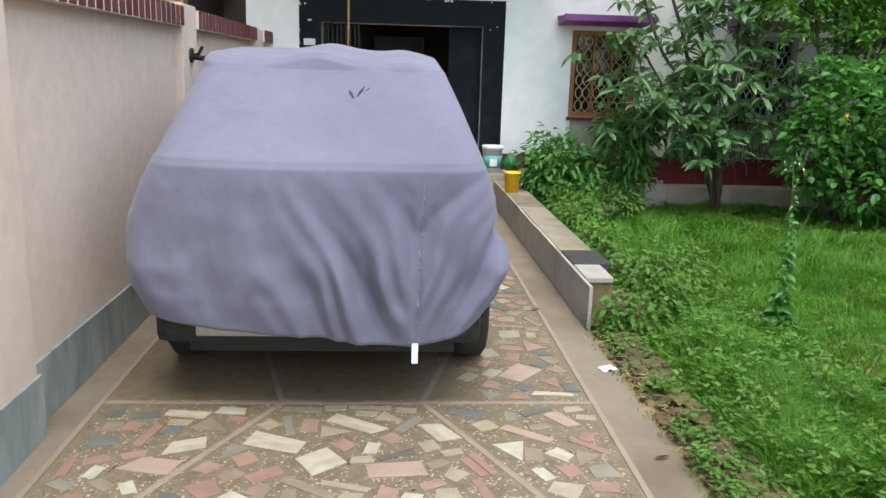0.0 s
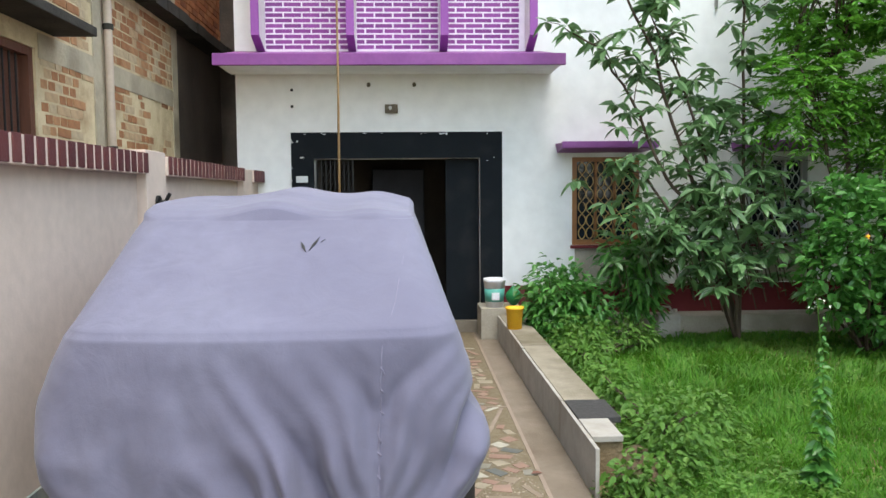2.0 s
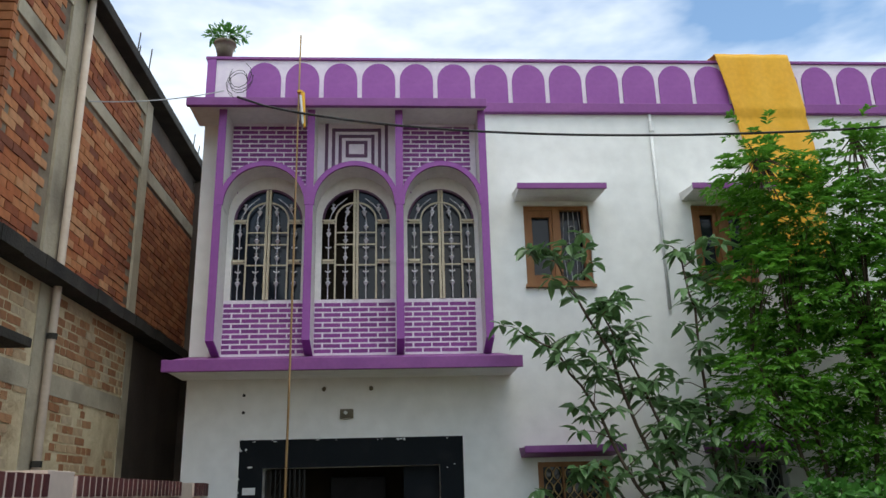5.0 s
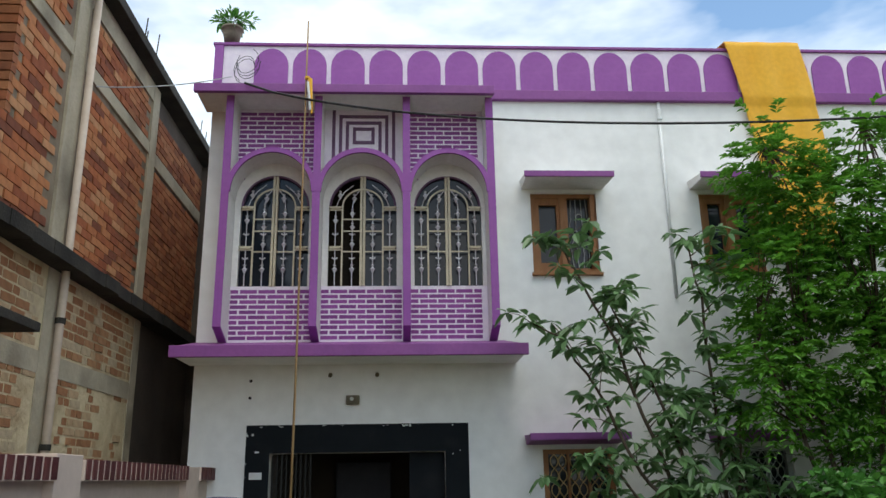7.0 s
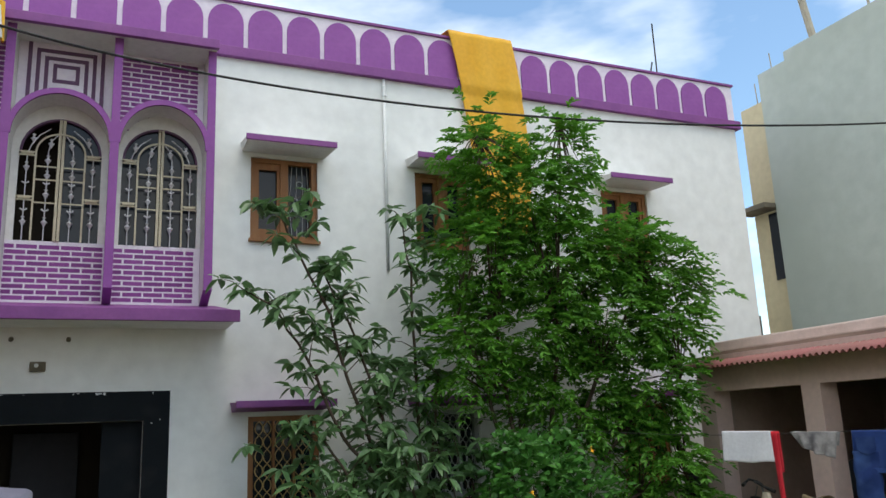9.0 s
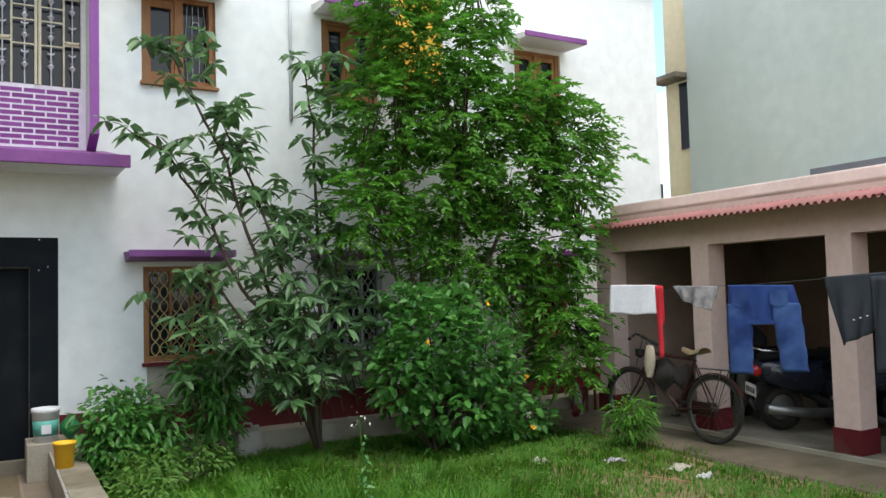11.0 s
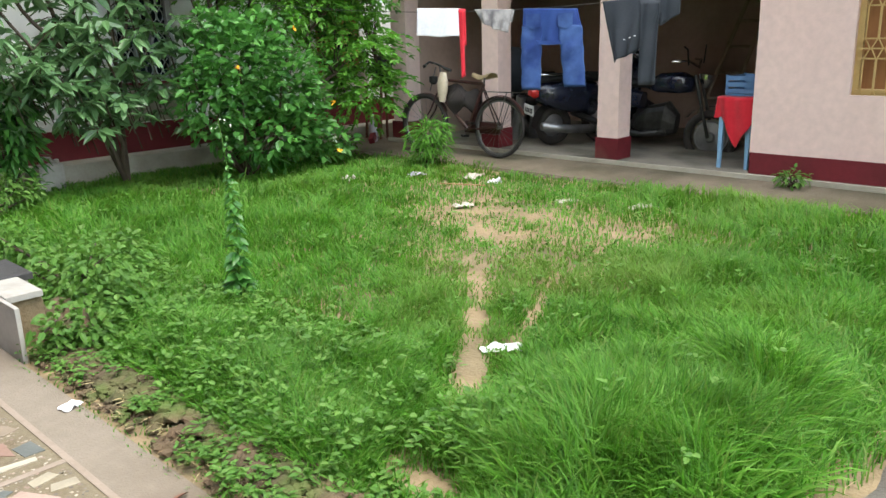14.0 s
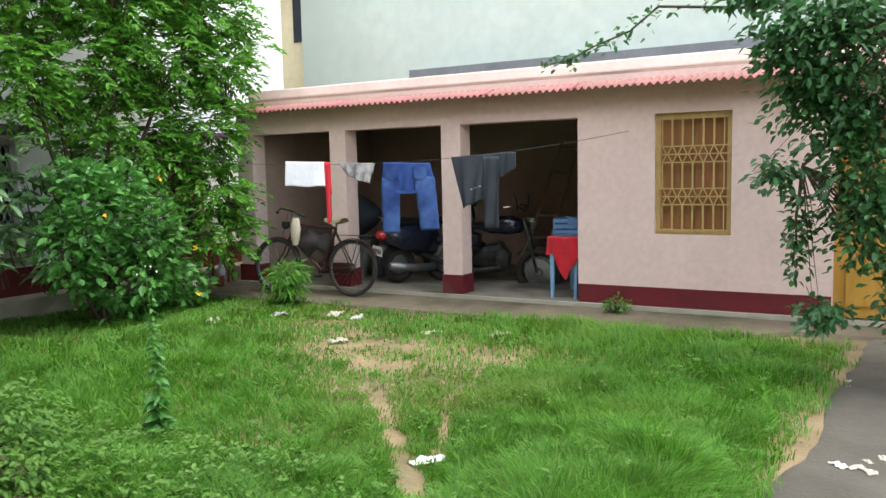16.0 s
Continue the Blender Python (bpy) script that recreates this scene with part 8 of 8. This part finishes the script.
part("stick", T([(5.45, 5.95, 0.035), (5.6, 5.5, 0.04)], 0.006, 5), M_BAMBOO, st_)
for x, y, a in ((1.06, 2.93, 0.3), (0.25, 3.98, 1.0), (0.9, 4.9, 0.2)):
    lf = thing("dry_leaf", "dry brown leaf on the driveway", "leaf", (x, y, 0), "fallen leaves")
    raw_part("blade", *leaf_bm([(x, y, 0.008)], [(math.cos(a), math.sin(a), 0.1)], 0.075, 0.03), M_WOODD, lf)

# ---- marble pieces in the driveway ----
SHAPES = []
for k in range(26):
    kind = k % 5
    if kind == 0:
        L, W = RNG.uniform(0.14, 0.25), RNG.uniform(0.03, 0.05)
        pts = [(-L / 2, -W / 2), (L / 2, -W / 2 * RNG.uniform(0.7, 1)), (L / 2, W / 2), (-L / 2, W / 2)]
    elif kind in (1, 2):
        r = RNG.uniform(0.05, 0.10)
        q0 = RNG.random() * 6
        pts = [(r * RNG.uniform(0.75, 1.2) * math.cos(q0 + q), r * RNG.uniform(0.6, 1.1) * math.sin(q0 + q)) for q in (0, 1.5, 3.0, 4.6)]
    elif kind == 3:
        r = RNG.uniform(0.08, 0.13)
        pts = [(r * math.cos(q), r * RNG.uniform(0.55, 0.9) * math.sin(q)) for q in (0.2, 2.2, 4.2)]
    else:
        L, W = RNG.uniform(0.09, 0.15), RNG.uniform(0.05, 0.075)
        pts = [(-L / 2, -W / 2), (L / 2, -W / 2), (L / 2 * 0.9, W / 2), (-L / 2 * 0.8, W / 2)]
    SHAPES.append(pts)


def chip_mesh(pts, m=None):
    bm = bmesh.new()
    a = [bm.verts.new((x, y, 0.0022)) for x, y in pts]
    b = [bm.verts.new((x * 1.015, y * 1.015, -0.006)) for x, y in pts]
    bm.faces.new(a)
    for i in range(len(pts)):
        j = (i + 1) % len(pts)
        bm.faces.new((a[i], b[i], b[j], a[j]))
    return mesh_of("marble_chip", bm, m or M_CHIP)


CHIPS = [chip_mesh(p) for p in SHAPES]


def apart2(p, q):
    """Whether two convex shapes in the plan stay clear of each other."""
    for a in (p, q):
        for i in range(len(a)):
            ex, ey = a[(i + 1) % len(a)][0] - a[i][0], a[(i + 1) % len(a)][1] - a[i][1]
            nx, ny = -ey, ex
            u = [nx * x + ny * y for x, y in p]
            v = [nx * x + ny * y for x, y in q]
            gap = 0.006 * math.hypot(nx, ny)
            if max(u) + gap < min(v) or max(v) + gap < min(u):
                return True
    return False


LINES = []
for x0, y0, x1, y1 in SLANTS + [(-1.24, 3.475, 0.94, 3.475)]:
    d = Vector((x1 - x0, y1 - y0)).normalized() * 1
    n_ = Vector((-d.y, d.x)) * 0.02
    LINES.append([(x0 + n_.x, y0 + n_.y), (x1 + n_.x, y1 + n_.y), (x1 - n_.x, y1 - n_.y), (x0 - n_.x, y0 - n_.y)])
placed, tries = [], 0
# the large slabs that stand out among the chips: place, length, width, turn, stone
M_CREAMST = mat("cream_marble", (0.440, 0.396, 0.308), (0.352, 0.317, 0.246), 9, 0.45, 0.08, stretch=(1, 3, 1), stain=(0.290, 0.238, 0.176), amount=0.3)
M_PINKST = mat("pink_marble", (0.345, 0.250, 0.200), (0.300, 0.210, 0.165), 7, 0.45, 0.08, stain=(0.38, 0.31, 0.25), amount=0.35)
M_DARKST = mat("slate_marble", (0.10, 0.115, 0.11), (0.15, 0.165, 0.155), 8, 0.4, 0.06)
for x, y, L, W, deg, stone in ((-0.44, 3.09, 0.24, 0.15, -12, M_CREAMST), (-0.25, 2.93, 0.17, 0.15, 40, M_CREAMST), (-0.12, 3.25, 0.27, 0.10, -28, M_CREAMST), (0.04, 2.86, 0.22, 0.13, 12, M_PINKST), (0.59, 3.16, 0.24, 0.07, -32, M_PINKST), (0.77, 3.30, 0.17, 0.08, -55, M_PINKST), (-0.79, 3.06, 0.19, 0.10, 25, M_CREAMST), (-0.85, 3.35, 0.19, 0.07, -6, M_CREAMST), (0.67, 3.84, 0.22, 0.16, 60, M_PINKST), (0.78, 3.58, 0.20, 0.045, -4, M_CREAMST), (0.69, 2.98, 0.11, 0.10, -30, M_CREAMST), (-1.12, 3.10, 0.12, 0.09, 10, M_DARKST), (-0.88, 3.19, 0.09, 0.08, 0, M_DARKST), (0.36, 3.36, 0.18, 0.075, -10, M_DARKST), (-0.88, 2.90, 0.22, 0.12, -8, M_PINKST), (0.22, 3.18, 0.20, 0.10, -58, M_CREAMST)):
    pts = [(-L / 2, -W / 2 * RNG.uniform(0.5, 1)), (L / 2 * RNG.uniform(0.7, 1), -W / 2), (L / 2, W / 2 * RNG.uniform(0.3, 1)), (-L / 2 * RNG.uniform(0.4, 1), W / 2)]
    a = math.radians(deg)
    c, sn = math.cos(a), math.sin(a)
    placed.append((x, y, [(x + p * c - q * sn, y + p * sn + q * c) for p, q in pts]))
    piece("marble_slab", chip_mesh(pts, stone), drive, Matrix.Translation((x, y, 0.001)) @ Matrix.Rotation(a, 4, "Z"))
while len(placed) < 420 and tries < 26000:
    tries += 1
    if RNG.random() < 0.72:
        x, y = RNG.uniform(-1.2, 0.9), RNG.uniform(2.2, 4.3)
    else:
        x, y = RNG.uniform(0.35, 0.9), RNG.uniform(3.5, 8.6)
    k = RNG.randrange(len(SHAPES))
    a = RNG.random() * 6.283
    c, s = math.cos(a), math.sin(a)
    poly = [(x + px * c - py * s, y + px * s + py * c) for px, py in SHAPES[k]]
    if (y > 3.5 and x < 0.40) or min(p[0] for p in poly) < -1.22 or max(p[0] for p in poly) > 0.925:
        continue
    if not all(apart2(poly, l) for l in LINES):
        continue
    if all((abs(x - q[0]) + abs(y - q[1]) > 0.42) or apart2(poly, q[2]) for q in placed):
        placed.append((x, y, poly))
        piece("marble_chip", CHIPS[k], drive, Matrix.Translation((x, y, 0.0006)) @ Matrix.Rotation(a, 4, "Z"))
# small pebbles of the terrazzo
V, F = [], []
for i in range(13000):
    x, y = RNG.uniform(-1.22, 0.92), 2.2 + 3.2 * RNG.random() ** 1.6
    if y > 3.5 and x < 0.30 + 0.25 * RNG.random():
        continue
    r = RNG.uniform(0.0035, 0.009)
    a = RNG.random() * 6
    b = len(V)
    V += [(x + r * math.cos(a + q) * RNG.uniform(0.7, 1.2), y + r * math.sin(a + q), 0.0015) for q in (0, 1.5, 3.1, 4.6)]
    F.append((b, b + 1, b + 2, b + 3))
M_PEB = mat("terrazzo_pebbles", (0.4, 0.35, 0.3), scale=30, rough=0.6, bump=0, island=True, palette=[(0.44, 0.37, 0.28), (0.12, 0.10, 0.085), (0.36, 0.25, 0.19), (0.5, 0.44, 0.35), (0.2, 0.15, 0.11)])
raw_part("pebbles", V, F, M_PEB, drive, kind="stuff")
